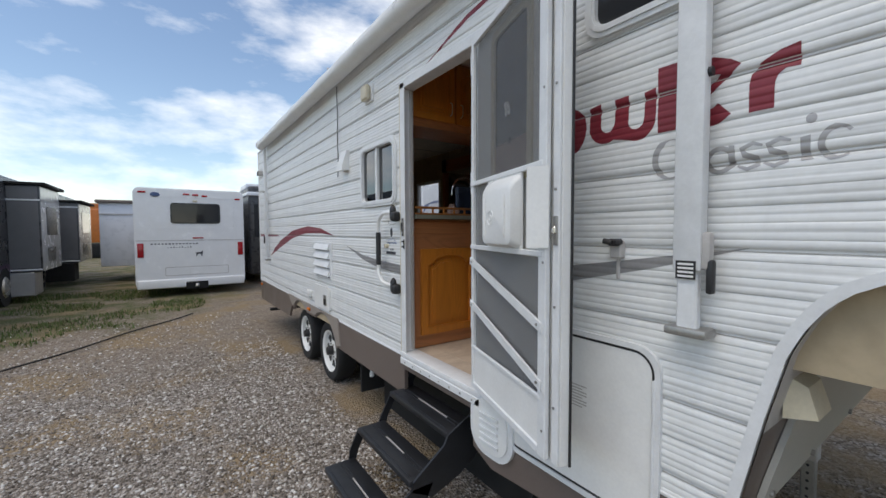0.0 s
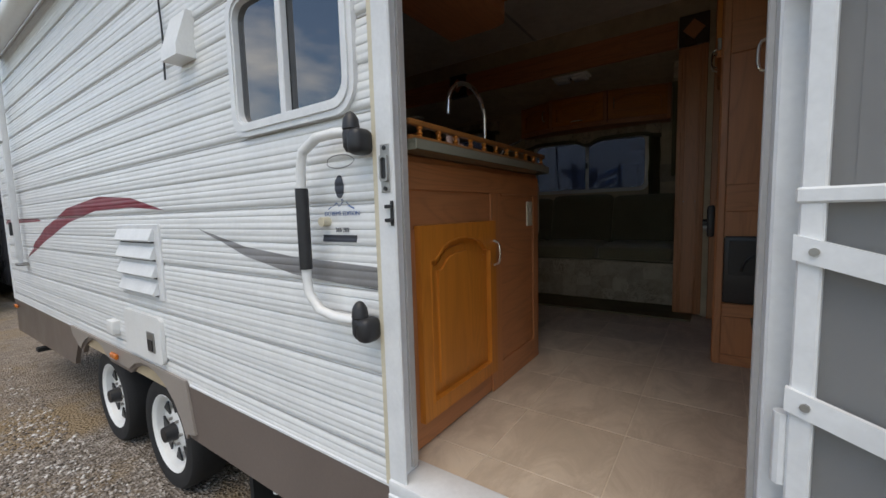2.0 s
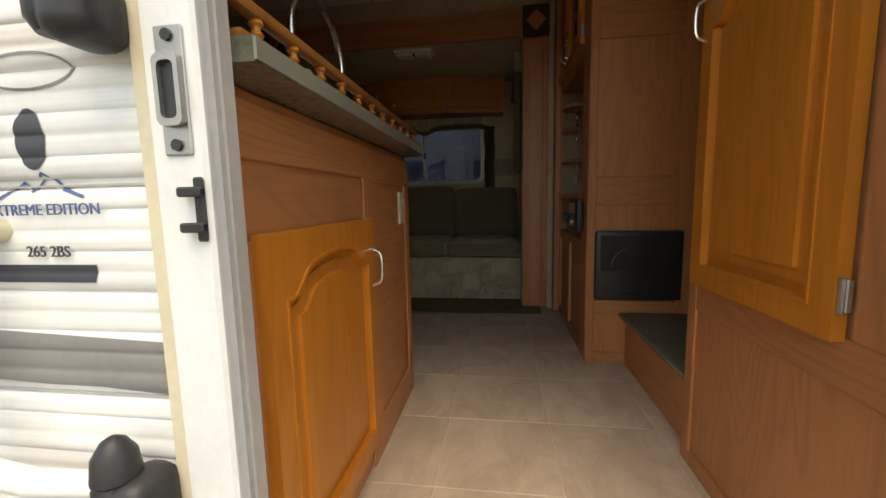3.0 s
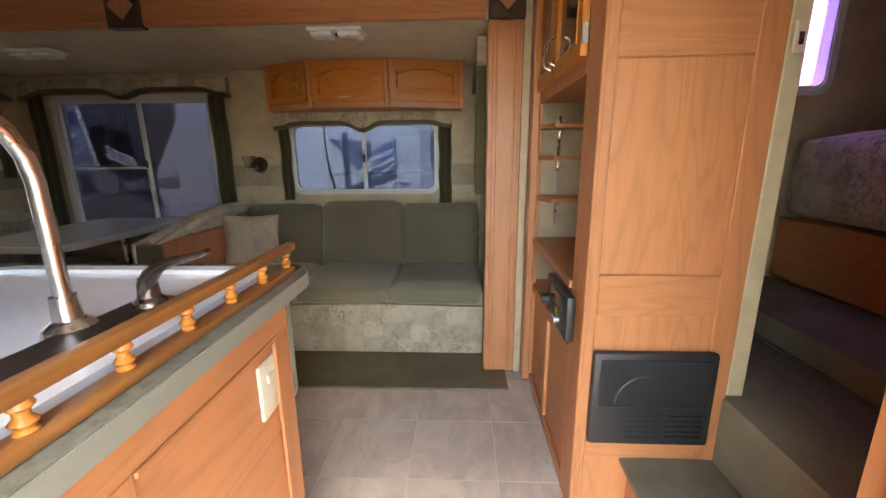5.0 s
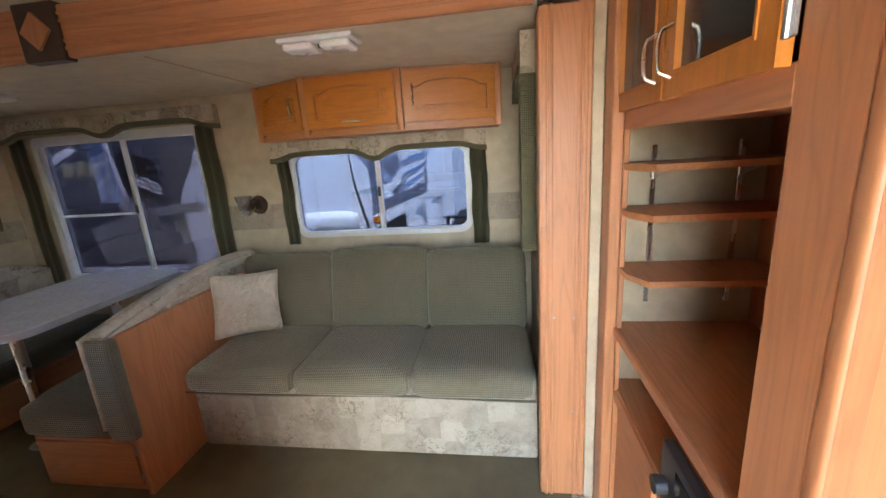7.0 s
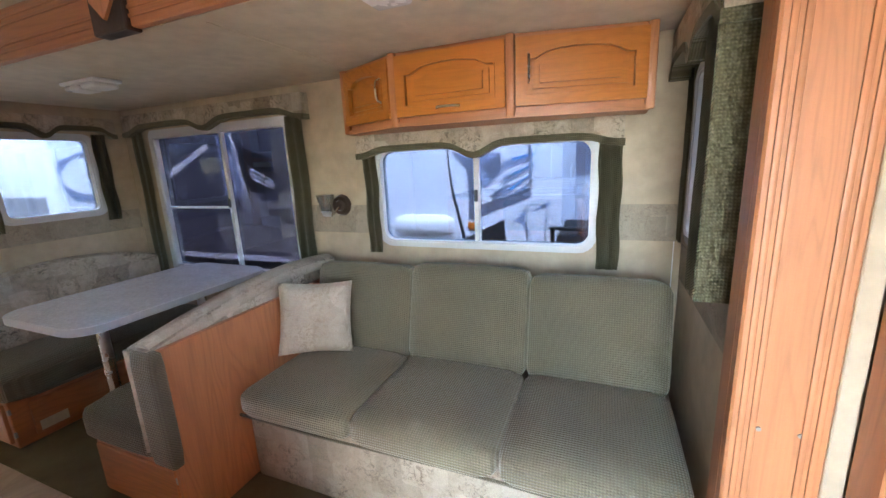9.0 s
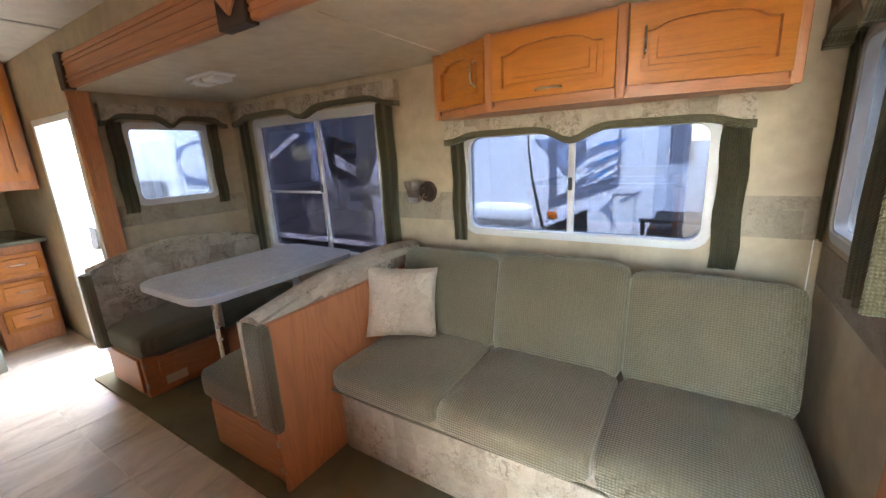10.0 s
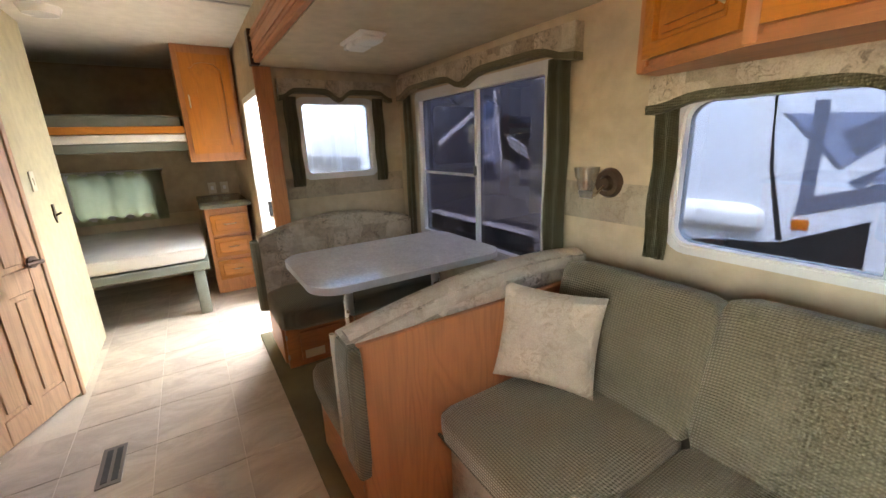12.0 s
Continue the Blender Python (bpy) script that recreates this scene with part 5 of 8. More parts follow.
for u1, v0, v1 in ((W - 0.04, 0.19, 0.73), (0.225, 0.73, 1.045), (W - 0.04, 1.045, Hh - 0.03)):
    part("mesh", lbox(B(), dm, 0.02, u1, v0, v1, -0.0075, -0.0065, 0), M_SCREEN, scr, "grey insect mesh")
part("kick_plate", lbox(B(), dm, 0.022, W - 0.045, 0.02, 0.21, -0.006, 0.0, 0.001), M_WHITE, scr)
part("rail", lbox(B(), dm, 0.0, W - 0.03, 0.205, 0.222, -0.002, 0.01, 0.003), M_ALU, scr)
for v in (1.035, 0.718):
    part("rail", lbox(B(), dm, -0.004, W - 0.02, v, v + 0.022, -0.004, 0.012, 0.003), M_ALU, scr)
hn = part("slide_panel", lbox(B(), dm, 0.217, 0.535, 0.735, 1.036, -0.002, 0.01, 0.003), M_WHITE, scr, "white plastic sliding latch panel")
bm = B()
vs = [[bm.verts.new(dm @ Vector((u, -w, v))) for u, v in rrect(u0, u1, v0, v1, r, 4)] for u0, u1, v0, v1, r, w in ((0.232, 0.534, 0.742, 1.03, 0.02, 0.009), (0.24, 0.53, 0.748, 1.012, 0.03, 0.035), (0.25, 0.524, 0.756, 0.99, 0.03, 0.05), (0.262, 0.514, 0.768, 0.975, 0.025, 0.054))]
for ra, rb in zip(vs, vs[1:]):
    for i in range(len(ra)):
        bm.faces.new((ra[i], ra[(i + 1) % len(ra)], rb[(i + 1) % len(ra)], rb[i]))
bm.faces.new(vs[-1])
bmesh.ops.recalc_face_normals(bm, faces=bm.faces[:])
part("bulge", bm, M_WHITE, hn)
for u in (0.285, 0.48):
    part("ridge", merge(B(), tube(B(), [(u, -0.05, 0.785), (u, -0.056, 0.80), (u, -0.056, 0.93), (u, -0.05, 0.955)], 0.007, 8), dm), M_WHITE, hn)
for r in (0.033, 0.014):
    part("round_mark", lring(B(), dm, el(0.345, 0.865, r, r, 0, 345, 24), el(0.345, 0.865, r - 0.004, r - 0.004, 0, 345, 24), 0.0535, 0.0565), M_WHITE, hn)
part("back_panel", lbox(B(), dm, 0.05, W - 0.02, 0.74, 1.035, -0.021, -0.018, 0.001), M_WHITE, scr)
part("latch_flap", merge(B(), prism(B(), [(W - 0.04, -0.06), (W + 0.012, -0.004), (W + 0.01, 0.0), (W - 0.044, -0.057)], "z", 0.752, 1.032), dm), M_WHITE, scr, "white latch flap standing ajar")
lv = part("lock_box", lbox(B(), dm, W - 0.085, W - 0.03, 0.79, 0.92, -0.018, 0.012, 0.008, 2), M_WHITE, scr)
for v in (0.82, 0.855, 0.89):
    part("rib", lbox(B(), dm, W - 0.065, W - 0.05, v, v + 0.008, 0.012, 0.016, 0.002), M_WHITE, lv)
for va, vb in ((0.64, 0.45), (0.42, 0.24)):
    bd = merge(B(), prism(B(), [(-0.003, va + 0.035), (W - 0.02, vb + 0.035), (W - 0.02, vb), (-0.003, va)], "y", -0.014, -0.004), dm)
    dbr = part("diagonal_bar", bd, M_ALU, scr)
    for u, v in ((0.02, va + 0.012), (W - 0.045, vb + 0.026)):
        part("screw", cyl(B(), dm @ Vector((u, -0.014, v)), dm @ Vector((u, -0.018, v)), 0.006, seg=8), M_STEEL, dbr)
for v in (0.1, 0.7, 1.0, 1.3):
    part("screw", cyl(B(), dm @ Vector((W - 0.015, -0.008, v)), dm @ Vector((W - 0.015, -0.011, v)), 0.005, seg=8), M_STEEL, scr)
for v in (0.3, 1.0, 1.6):
    part("hinge", cyl(B(), dm @ Vector((-0.008, 0.004, v)), dm @ Vector((-0.008, 0.004, v + 0.11)), 0.011, seg=10), M_ALU, scr)

# folding steps
stp = thing("folding_steps", (1.1, 2.15, GZ), "black steel folding entry steps with worn tread edges", "steps")
for i, (x0, x1, z) in enumerate(((1.22, 1.43, 0.355), (0.98, 1.18, 0.165), (0.755, 0.96, -0.025))):
    tr = part("tread", box(B(), (x0, 1.80, z - 0.035), (x1, 2.50, z), 0.008, 2), M_STEP, stp)
    for j, xx in enumerate((x0 + 0.02, x0 + 0.09, x0 + 0.115)):
        part("grip_rib", box(B(), (xx, 1.84, z), (xx + 0.006, 2.46, z + 0.004), 0.001), M_STEP, tr)
    part("worn_edge", box(B(), (x0 + 0.103, 1.95 + 0.1 * (i % 2), z + 0.0005), (x0 + 0.111, 2.28, z + 0.0045), 0), M_GREY_TRIM, tr, "bare metal where the paint is worn")
for y, solid_side in ((1.788, True), (2.50, False)):
    if solid_side:
        shapes = ([(1.44, 0.45), (1.22, 0.345), (1.20, 0.30), (1.00, 0.16), (0.99, 0.11), (1.12, 0.04), (1.30, 0.10), (1.46, 0.2)], [(1.12, 0.12), (0.99, 0.12), (0.77, -0.025), (0.77, -0.07), (0.9, -0.09), (1.05, -0.02)])
    else:
        shapes = ([(1.29, 0.33), (1.23, 0.33), (1.16, 0.20), (1.13, 0.13), (1.19, 0.13), (1.21, 0.19)], [(1.05, 0.14), (0.985, 0.14), (0.93, 0.03), (0.92, -0.05), (0.97, -0.05), (0.985, 0.01)], [(1.46, 0.48), (1.40, 0.48), (1.34, 0.33), (1.40, 0.33)])
    for o in shapes:
        part("side_plate", prism(B(), o, "y", y, y + 0.012), M_STEP, stp)
    part("foot", box(B(), (0.9, y, GZ - 0.01), (0.96, y + 0.02, -0.04), 0.004), M_STEP, stp)



# ---- inside: shell ----
YB = 7.765
XR = 3.77
SL_Y0, SL_Y1, SL_X, SL_C = 1.935, 5.50, 4.73, 2.445
floor = thing("floor", (2.5, 4.0, FLOOR), "stone-look vinyl tile floor with pale joints", "floor", "", "structure")
part("joint_bed", slab(B(), "z", FLOOR - 0.08, FLOOR - 0.002, XI - 0.03, XR, 0.55, YB), M_JOINT, floor)
solid("ceiling", slab(B(), "z", 2.76, 2.80, XI - 0.01, XR + 0.05, 0.3, YB), M_CEIL, "off-white ceiling panels", "ceiling")
for y in (3.0, 5.44):
    solid("ceiling_seam", box(B(), (XI + 0.005, y - 0.012, 2.754), (XR - 0.002, y + 0.012, 2.7605), 0.002), M_GREY_TRIM, "grey batten between the ceiling panels", "trim")
solid("wall_inner_rear", slab(B(), "y", YB, YB + 0.004, XI, XR, FLOOR, 2.76, [(2.32, 2.95, 1.34, 1.76)]), M_PAPER, "tan mottled wallpaper on the rear wall", "wall")
solid("wainscot", slab(B(), "y", YB - 0.006, YB, XI, 3.33, FLOOR, 1.32), M_CEIL_S, "pale lower panel on the rear wall", "wall")
RD = (5.63, 6.33, 0.63, 2.31)
solid("wall_slide_side", slab(B(), "x", XR, XR + 0.05, 0.3, YB, 0.5, 2.80, [(SL_Y0, SL_Y1, 0.5, SL_C + 0.01), RD, (0.39, 0.87, 2.11, 2.55)]), M_PAPER, "tan mottled wallpaper round the slide-out opening", "wall")
solid("slide_wall_long", slab(B(), "x", SL_X, SL_X + 0.05, SL_Y0, SL_Y1, 0.55, SL_C, [(2.30, 3.385, 1.565, 2.06), (3.985, 5.20, 1.30, 2.26)]), M_PAPER, "tan mottled wallpaper behind the sofa", "wall")
solid("slide_wall_rear", slab(B(), "y", SL_Y1, SL_Y1 + 0.05, XR + 0.05, SL_X + 0.05, 0.55, SL_C, [(3.985, 4.49, 1.755, 2.245)]), M_PAPER, "tan mottled wallpaper at the dinette end", "wall")
solid("slide_wall_front", slab(B(), "y", SL_Y0 - 0.05, SL_Y0, XR + 0.05, SL_X + 0.05, 0.55, SL_C, [(4.06, 4.60, 1.66, 2.26)]), M_PAPER, "tan mottled wallpaper at the sofa end", "wall")
solid("slide_ceiling", slab(B(), "z", SL_C, SL_C + 0.05, XR - 0.0002, SL_X + 0.05, SL_Y0 - 0.05, SL_Y1 + 0.05), M_CEIL_S, "tan slide-out ceiling panel", "ceiling")
solid("ceiling_seam", box(B(), (XR + 0.05, 3.42, SL_C - 0.003), (SL_X, 3.426, SL_C + 0.001), 0), M_CEIL_S, "raised ceiling seam", "trim")
solid("slide_floor", slab(B(), "z", 0.50, FLOOR + 0.008, 3.74, SL_X + 0.05, SL_Y0 - 0.05, SL_Y1 + 0.05), M_CARPET, "slide-out floor", "floor")
bm = B()
prism(bm, [(3.545, 1.86), (3.545, 5.64), (3.74, 5.64), (3.74, 5.4), (4.72, 5.4), (4.72, 1.95), (3.74, 1.95), (3.74, 1.86)], "z", FLOOR + 0.001, FLOOR + 0.014)
solid("carpet", bm, M_CARPET, "worn olive carpet on the slide-out floor", "carpet", "structure")
for i, (nm, z0, z1, ya, yb) in enumerate((("wall_border", 1.605, 1.765, SL_Y0 + 0.002, 2.20), ("wall_border", 1.605, 1.765, 3.45, 3.88))):
    solid(nm, box(B(), (SL_X - 0.003, ya, z0), (SL_X - 0.0005, yb, z1), 0), M_BORDER, "patchwork wallpaper border", "border")
solid("wall_border", box(B(), (XR + 0.06, SL_Y1 - 0.003, 1.605), (SL_X - 0.01, SL_Y1 - 0.0005, 1.745), 0), M_BORDER, "patchwork wallpaper border", "border")
solid("wall_border", box(B(), (XR + 0.06, SL_Y0 + 0.0005, 1.45), (SL_X - 0.01, SL_Y0 + 0.003, 1.60), 0), M_BORDER, "patchwork wallpaper border", "border")

# fascia and columns of the slide-out
fas = thing("slide_fascia", (3.74, 3.7, 2.44), "fluted oak laminate fascia over the slide-out", "trim", "", "structure")
bm = box(B(), (3.735, 1.99, 2.445), (3.7695, 5.40, 2.62), 0.005)
part("board", bm, M_LAMY, fas)
for z in (2.475, 2.5, 2.565, 2.59):
    part("bead", box(B(), (3.7295, 1.99, z - 0.006), (3.7355, 5.40, z + 0.006), 0.004, 2), M_LAMY, fas)
for y in (1.895, 3.735, 5.44):
    hw = 0.085 if y < 5 else 0.04
    blk = part("block", box(B(), (3.718, y - hw, 2.435), (3.7692, y + hw, 2.63), 0.004), M_BRONZE, fas, "dark corner block")
    if y < 5:
        part("diamond", prism(B(), [(y, 2.47), (y + 0.062, 2.533), (y, 2.596), (y - 0.062, 2.533)], "x", 3.708, 3.719), M_LAM, blk, "oak diamond inlay")
for i, (ya, yb) in enumerate(((1.813, 1.981), (5.435, 5.48))):
    col = thing("slide_column", (3.75, ya, FLOOR), "fluted oak laminate column at the slide-out opening", "column", "slide-out columns", "structure")
    part("board", box(B(), (3.735, ya, FLOOR + 0.012), (3.7695, yb, 2.435), 0.005), M_LAM, col)
    for t in (0.12, 0.24, 0.76, 0.88) if i == 0 else (0.25, 0.75):
        y = ya + (yb - ya) * t
        part("flute", box(B(), (3.73, y - 0.006, FLOOR + 0.012), (3.7355, y + 0.006, 2.435), 0.004, 2), M_LAM, col)
    part("return", box(B(), (3.765, yb - 0.012 if i == 0 else ya, FLOOR + 0.015), (3.83, yb if i == 0 else ya + 0.012, 2.435), 0.003), M_LAM, col)
    if i == 0:
        for y, z in ((1.86, 1.41), (1.93, 1.41), (1.86, 1.02)):
            part("screw", cyl(B(), (3.7345, y, z), (3.732, y, z), 0.005, seg=8), M_STEEL, col)

# windows
WL = face((-1, 0, 0), (SL_X, 3.40, 1.55))
rv_window("window_1", WL, 1.115, 0.52, 0.07, 0.05, M_WIN, 0.5, "white framed sliding window behind the sofa", rim=0.024, frame_mat=M_WFRAME)
WB = face((-1, 0, 0), (SL_X, 5.215, 1.285))
rv_window("window_2", WB, 1.25, 0.99, 0.03, 0.05, (M_TINT_L, M_TINT_L), 0.53, "tall dark tinted dinette window in a white frame", rim=0.045, frame_mat=M_WFRAME, bar=(0.04, 0.65, 0.465))
WD = face((0, -1, 0), (3.97, SL_Y1, 1.74))
rv_window("window_3", WD, 0.535, 0.52, 0.05, 0.05, M_CLEAR, 0.96, "white framed window at the dinette end", lock=False, frame_mat=M_WFRAME)
WF = face((0, 1, 0), (4.615, SL_Y0, 1.645))
rv_window("window_4", WF, 0.57, 0.63, 0.05, 0.05, M_CLEAR, 0.5, "white framed window beside the sofa", frame_mat=M_WFRAME)
WE = face((-1, 0, 0), (XW - 0.006, 3.185, 1.68))
rv_window("window_5", WE, 0.615, 0.475, 0.07, 0.02, (M_TINT, M_TINT), 0.47, "rounded kitchen window with dark panes in the siding", lock=False, rim=0.035)
WN = face((-1, 0, 0), (XW - 0.006, 1.0, 2.195))
rv_window("window_6", WN, 0.715, 0.42, 0.07, 0.02, M_DARKPANE, 0.5, "rounded bedroom window with dark panes in the siding", lock=False)
WP = face((-1, 0, 0), (XR, 0.885, 2.095))
rv_window("window_7", WP, 0.51, 0.47, 0.05, 0.05, M_PURPLE, 0.5, "bedroom window with violet tinted panes", lock=False)

rv_window("window_8", face((0, -1, 0), (2.30, YB, 1.32)), 0.67, 0.46, 0.05, 0.05, M_WIN, 0.5, "small bunk window behind the mint curtain", lock=False)
for nm in ("window_1", "window_2", "window_3", "window_4", "window_5", "window_7"):
    for ob in bpy.data.objects[nm].children:
        ob.visible_shadow = True
valance("sofa_valance", face((-1, 0, 0), (SL_X, 3.49, 2.018)), 1.31, 0.137, "patchwork tapestry valance with an olive waved edge over the sofa window", ends=0.034)
valance("dinette_valance", face((-1, 0, 0), (SL_X, 5.42, 2.255)), 1.60, 0.14, "patchwork tapestry valance with an olive waved edge over the dinette window")
valance("end_valance", face((0, -1, 0), (3.86, SL_Y1, 2.245)), 0.78, 0.13, "patchwork tapestry valance over the dinette end window", 0.06)
valance("corner_valance", face((0, 1, 0), (4.70, SL_Y0, 2.25)), 0.77, 0.17, "patchwork tapestry valance over the window beside the sofa", 0.09)
for nm, m, w, h in (
    ("sofa_curtain", face((-1, 0, 0), (SL_X, 3.475, 1.50)), 0.085, 0.57),
    ("sofa_curtain", face((-1, 0, 0), (SL_X, 2.275, 1.47)), 0.095, 0.58),
    ("dinette_curtain", face((-1, 0, 0), (SL_X, 5.39, 1.25)), 0.13, 1.03),
    ("dinette_curtain", face((-1, 0, 0), (SL_X, 3.985, 1.22)), 0.13, 1.06),
    ("end_curtain", face((0, -1, 0), (3.885, SL_Y1, 1.69)), 0.085, 0.58),
    ("end_curtain", face((0, -1, 0), (4.50, SL_Y1, 1.69)), 0.085, 0.58),
    ("corner_curtain", face((0, 1, 0), (4.70, SL_Y0, 1.62)), 0.09, 0.66),
):
    curtain(nm, m, w, h, "olive ribbed curtain strip hanging beside the window", 0.05, folds=2)
# this strip stands off the wall and turns back to it
cc = curtain("corner_curtain", face((0, 1, 0), (4.085, SL_Y0 + 0.062, 1.605)), 0.13, 0.70, "olive ribbed curtain strip standing off the wall beside the window", 0.05, folds=2)
part("return", box(B(), (3.946, SL_Y0 + 0.003, 1.605), (3.955, SL_Y0 + 0.092, 2.305), 0.003), M_CURT, cc)
cordt = thing("blind_cord", (4.64, 1.97, 1.2), "white blind pull cord with a small tassel", "cord")
part("cord", cyl(B(), (4.655, 1.975, 1.27), (4.655, 1.975, 1.62), 0.002, seg=6), M_WHITE, cordt)
part("tassel", cyl(B(), (4.655, 1.975, 1.235), (4.655, 1.975, 1.275), 0.009, 0.005, seg=8), M_WHITE, cordt)

# overhead cabinet with three doors, its ends set back at an angle
oc = thing("overhead_cabinet", (4.6, 2.8, 2.15), "honey oak overhead cabinet with three arched doors above the window", "cabinet")
XO, XS = 4.44, 4.60
ocf = [(XS, 3.47), (XO, 3.11), (XO, 2.60), (XS - 0.04, 2.105)]
part("body", prism(B(), [(x + 0.004, y) for x, y in ocf] + [(SL_X - 0.002, 2.105), (SL_X - 0.002, 3.47)], "z", 2.158, SL_C - 0.002), M_LAMY, oc)
for (xa, ya), (xb, yb), hnd in zip(ocf, ocf[1:], ((0.86, 0.5, True), (0.5, 0.1, False), (0.1, 0.55, True))):
    a, b = Vector((xa, ya, 2.16)), Vector((xb, yb, 2.16))
    d = (b - a).normalized()
    o = Vector((d.y, -d.x, 0))
    if o.x > 0:
        o = -o
    m = face(o, a)
    w = (b - a).length
    if (m.to_3x3() @ Vector((1, 0, 0))).dot(d) < 0:
        m = face(o, b)
    m = m @ Matrix.Translation((0.018, 0, 0.018))
    w -= 0.036
    panel_door("door", oc, m, w, 0.245, M_OAKY, 0.045, 0.034, 0.024, (hnd[0] * w, hnd[1] * 0.245, hnd[2]))
for x, y in ocf:
    part("stile", box(B(), (x - 0.02, y - 0.017, 2.14), (x + 0.02, y + 0.017, SL_C - 0.003), 0.007, 2), M_LAM, oc)
part("bottom_rail", prism(B(), [(x - 0.015, y) for x, y in ocf] + [(SL_X - 0.01, 2.105), (SL_X - 0.01, 3.47)], "z", 2.138, 2.158), M_LAMY, oc)


# ceiling lights
def ceiling_light(name, x, y, z, label):
    cl = thing(name, (x, y, z), label, "ceiling light", "slide-out lights")
    part("housing", box(B(), (x - 0.065, y - 0.14, z - 0.018), (x + 0.065, y + 0.14, z), 0.01, 2), M_WHITE, cl)
    part("diffuser", box(B(), (x - 0.055, y - 0.125, z - 0.042), (x + 0.055, y - 0.012, z - 0.016), 0.014, 3), M_DIFF, cl)
    part("diffuser", box(B(), (x - 0.055, y + 0.012, z - 0.042), (x + 0.055, y + 0.125, z - 0.016), 0.014, 3), M_DIFF, cl)
    part("switch", box(B(), (x - 0.01, y - 0.009, z - 0.03), (x + 0.01, y + 0.009, z - 0.016), 0.002), M_BLACK, cl)
    return cl


ceiling_light("ceiling_light", 3.855, 2.735, SL_C, "white double ceiling light, switched off")
ceiling_light("ceiling_light", 4.10, 4.60, SL_C, "white double ceiling light, switched off")
ml = thing("round_ceiling_light", (2.6, 6.3, 2.76), "white oval ceiling light in the bunk area", "ceiling light")
part("dome", cyl(B(), (2.75, 5.95, 2.72), (2.75, 5.95, 2.76), 0.08, 0.1, seg=24), M_DIFF, ml)

# wall sconce
sc = thing("wall_sconce", (SL_X, 3.66, 1.72), "bronze wall sconce with a clear glass shade", "lamp")
part("backplate", cyl(B(), (SL_X, 3.655, 1.765), (SL_X - 0.022, 3.655, 1.765), 0.062, 0.052, seg=28), M_BRONZE, sc)
part("boss", cyl(B(), (SL_X - 0.02, 3.655, 1.765), (SL_X - 0.04, 3.655, 1.765), 0.034, 0.024, seg=20), M_BRONZE, sc)
part("arm", tube(B(), [(SL_X - 0.03, 3.655, 1.76), (SL_X - 0.06, 3.66, 1.735), (SL_X - 0.095, 3.665, 1.715), (SL_X - 0.12, 3.67, 1.72), (SL_X - 0.125, 3.672, 1.735)], 0.006), M_CHROME, sc)
part("socket", lathe(B(), (SL_X - 0.125, 3.672, 1.715), [(0, 0.008), (0.005, 0.022), (0.022, 0.026), (0.03, 0.03)]), M_CHROME, sc)
bm = B()
pr = [(0.0, 0.028), (0.03, 0.036), (0.045, 0.036), (0.05, 0.042), (0.09, 0.05)]
lathe(bm, (SL_X - 0.125, 3.672, 1.745), pr + [(0.09, 0.047), (0.05, 0.039), (0.04, 0.033), (0.004, 0.025)], 20)
part("shade", bm, M_LAMPG, sc, "clear ribbed glass shade")

# ---- sofa ----
sofa = thing("sofa", (4.3, 2.82, FLOOR), "sage green corduroy three-seat sofa with a patchwork base", "sofa")
part("base_skirt", box(B(), (3.915, 1.975, FLOOR + 0.016), (4.66, 3.655, 1.03), 0.012, 2), M_TAPS, sofa, "patchwork tapestry front skirt")
SY = (1.985, 2.535, 3.105, 3.66)
for ya, yb in zip(SY, SY[1:]):
    bm = B()
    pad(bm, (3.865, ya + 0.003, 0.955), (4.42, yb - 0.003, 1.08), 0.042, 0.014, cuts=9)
    part("seat_cushion", bm, M_GREEN_LIT, sofa)
    bm = B()
    mb = Matrix.Translation((4.36, 0, 1.055)) @ Matrix.Rotation(radians(14), 4, "Y")
    pad(bm, (0.0, ya + 0.003, 0.0), (0.15, yb - 0.003, 0.475 - (0.02 if yb > 3.5 or ya < 2.0 else 0)), 0.04, 0.012, cuts=9, m=mb)
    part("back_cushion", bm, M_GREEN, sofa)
part("frame", box(B(), (4.50, 1.99, FLOOR + 0.02), (4.70, 3.65, 1.25), 0.02, 2), M_GREEN, sofa)
part("piping", tube(B(), [(3.875, 1.985 + 0.0418 * i, 0.965 - 0.006 * math.cos(i * 0.2)) for i in range(41)], 0.006, 8), M_GREEN, sofa)

pil = thing("throw_pillow", (4.28, 3.5, 1.08), "square cream patchwork throw pillow leaning on the sofa corner", "pillow")
bm = B()
t = bmesh.new()
N = 16
front, back = {}, {}
for i in range(N + 1):
    for j in range(N + 1):
        a, b = -1 + 2 * i / N, -1 + 2 * j / N
        th = 0.062 * (max(0.0, 1 - a ** 4) * max(0.0, 1 - b ** 4)) ** 0.55
        pin = 1 - 0.07 * (1 - a * a) * b * b - 0.0
        pin2 = 1 - 0.07 * (1 - b * b) * a * a
        wob = 0.006 * noise.noise(Vector((a * 3, b * 3, 1)))
        u, v = 0.175 * a * pin2, 0.175 * b * pin
        front[i, j] = t.verts.new((u, -th + wob, v))
        edge = i in (0, N) or j in (0, N)
        back[i, j] = front[i, j] if edge else t.verts.new((u, th + wob, v))
for i in range(N):
    for j in range(N):
        t.faces.new((front[i, j], front[i + 1, j], front[i + 1, j + 1], front[i, j + 1]))
        q = (back[i, j], back[i, j + 1], back[i + 1, j + 1], back[i + 1, j])
        if len(set(q)) == 4:
            t.faces.new(q)
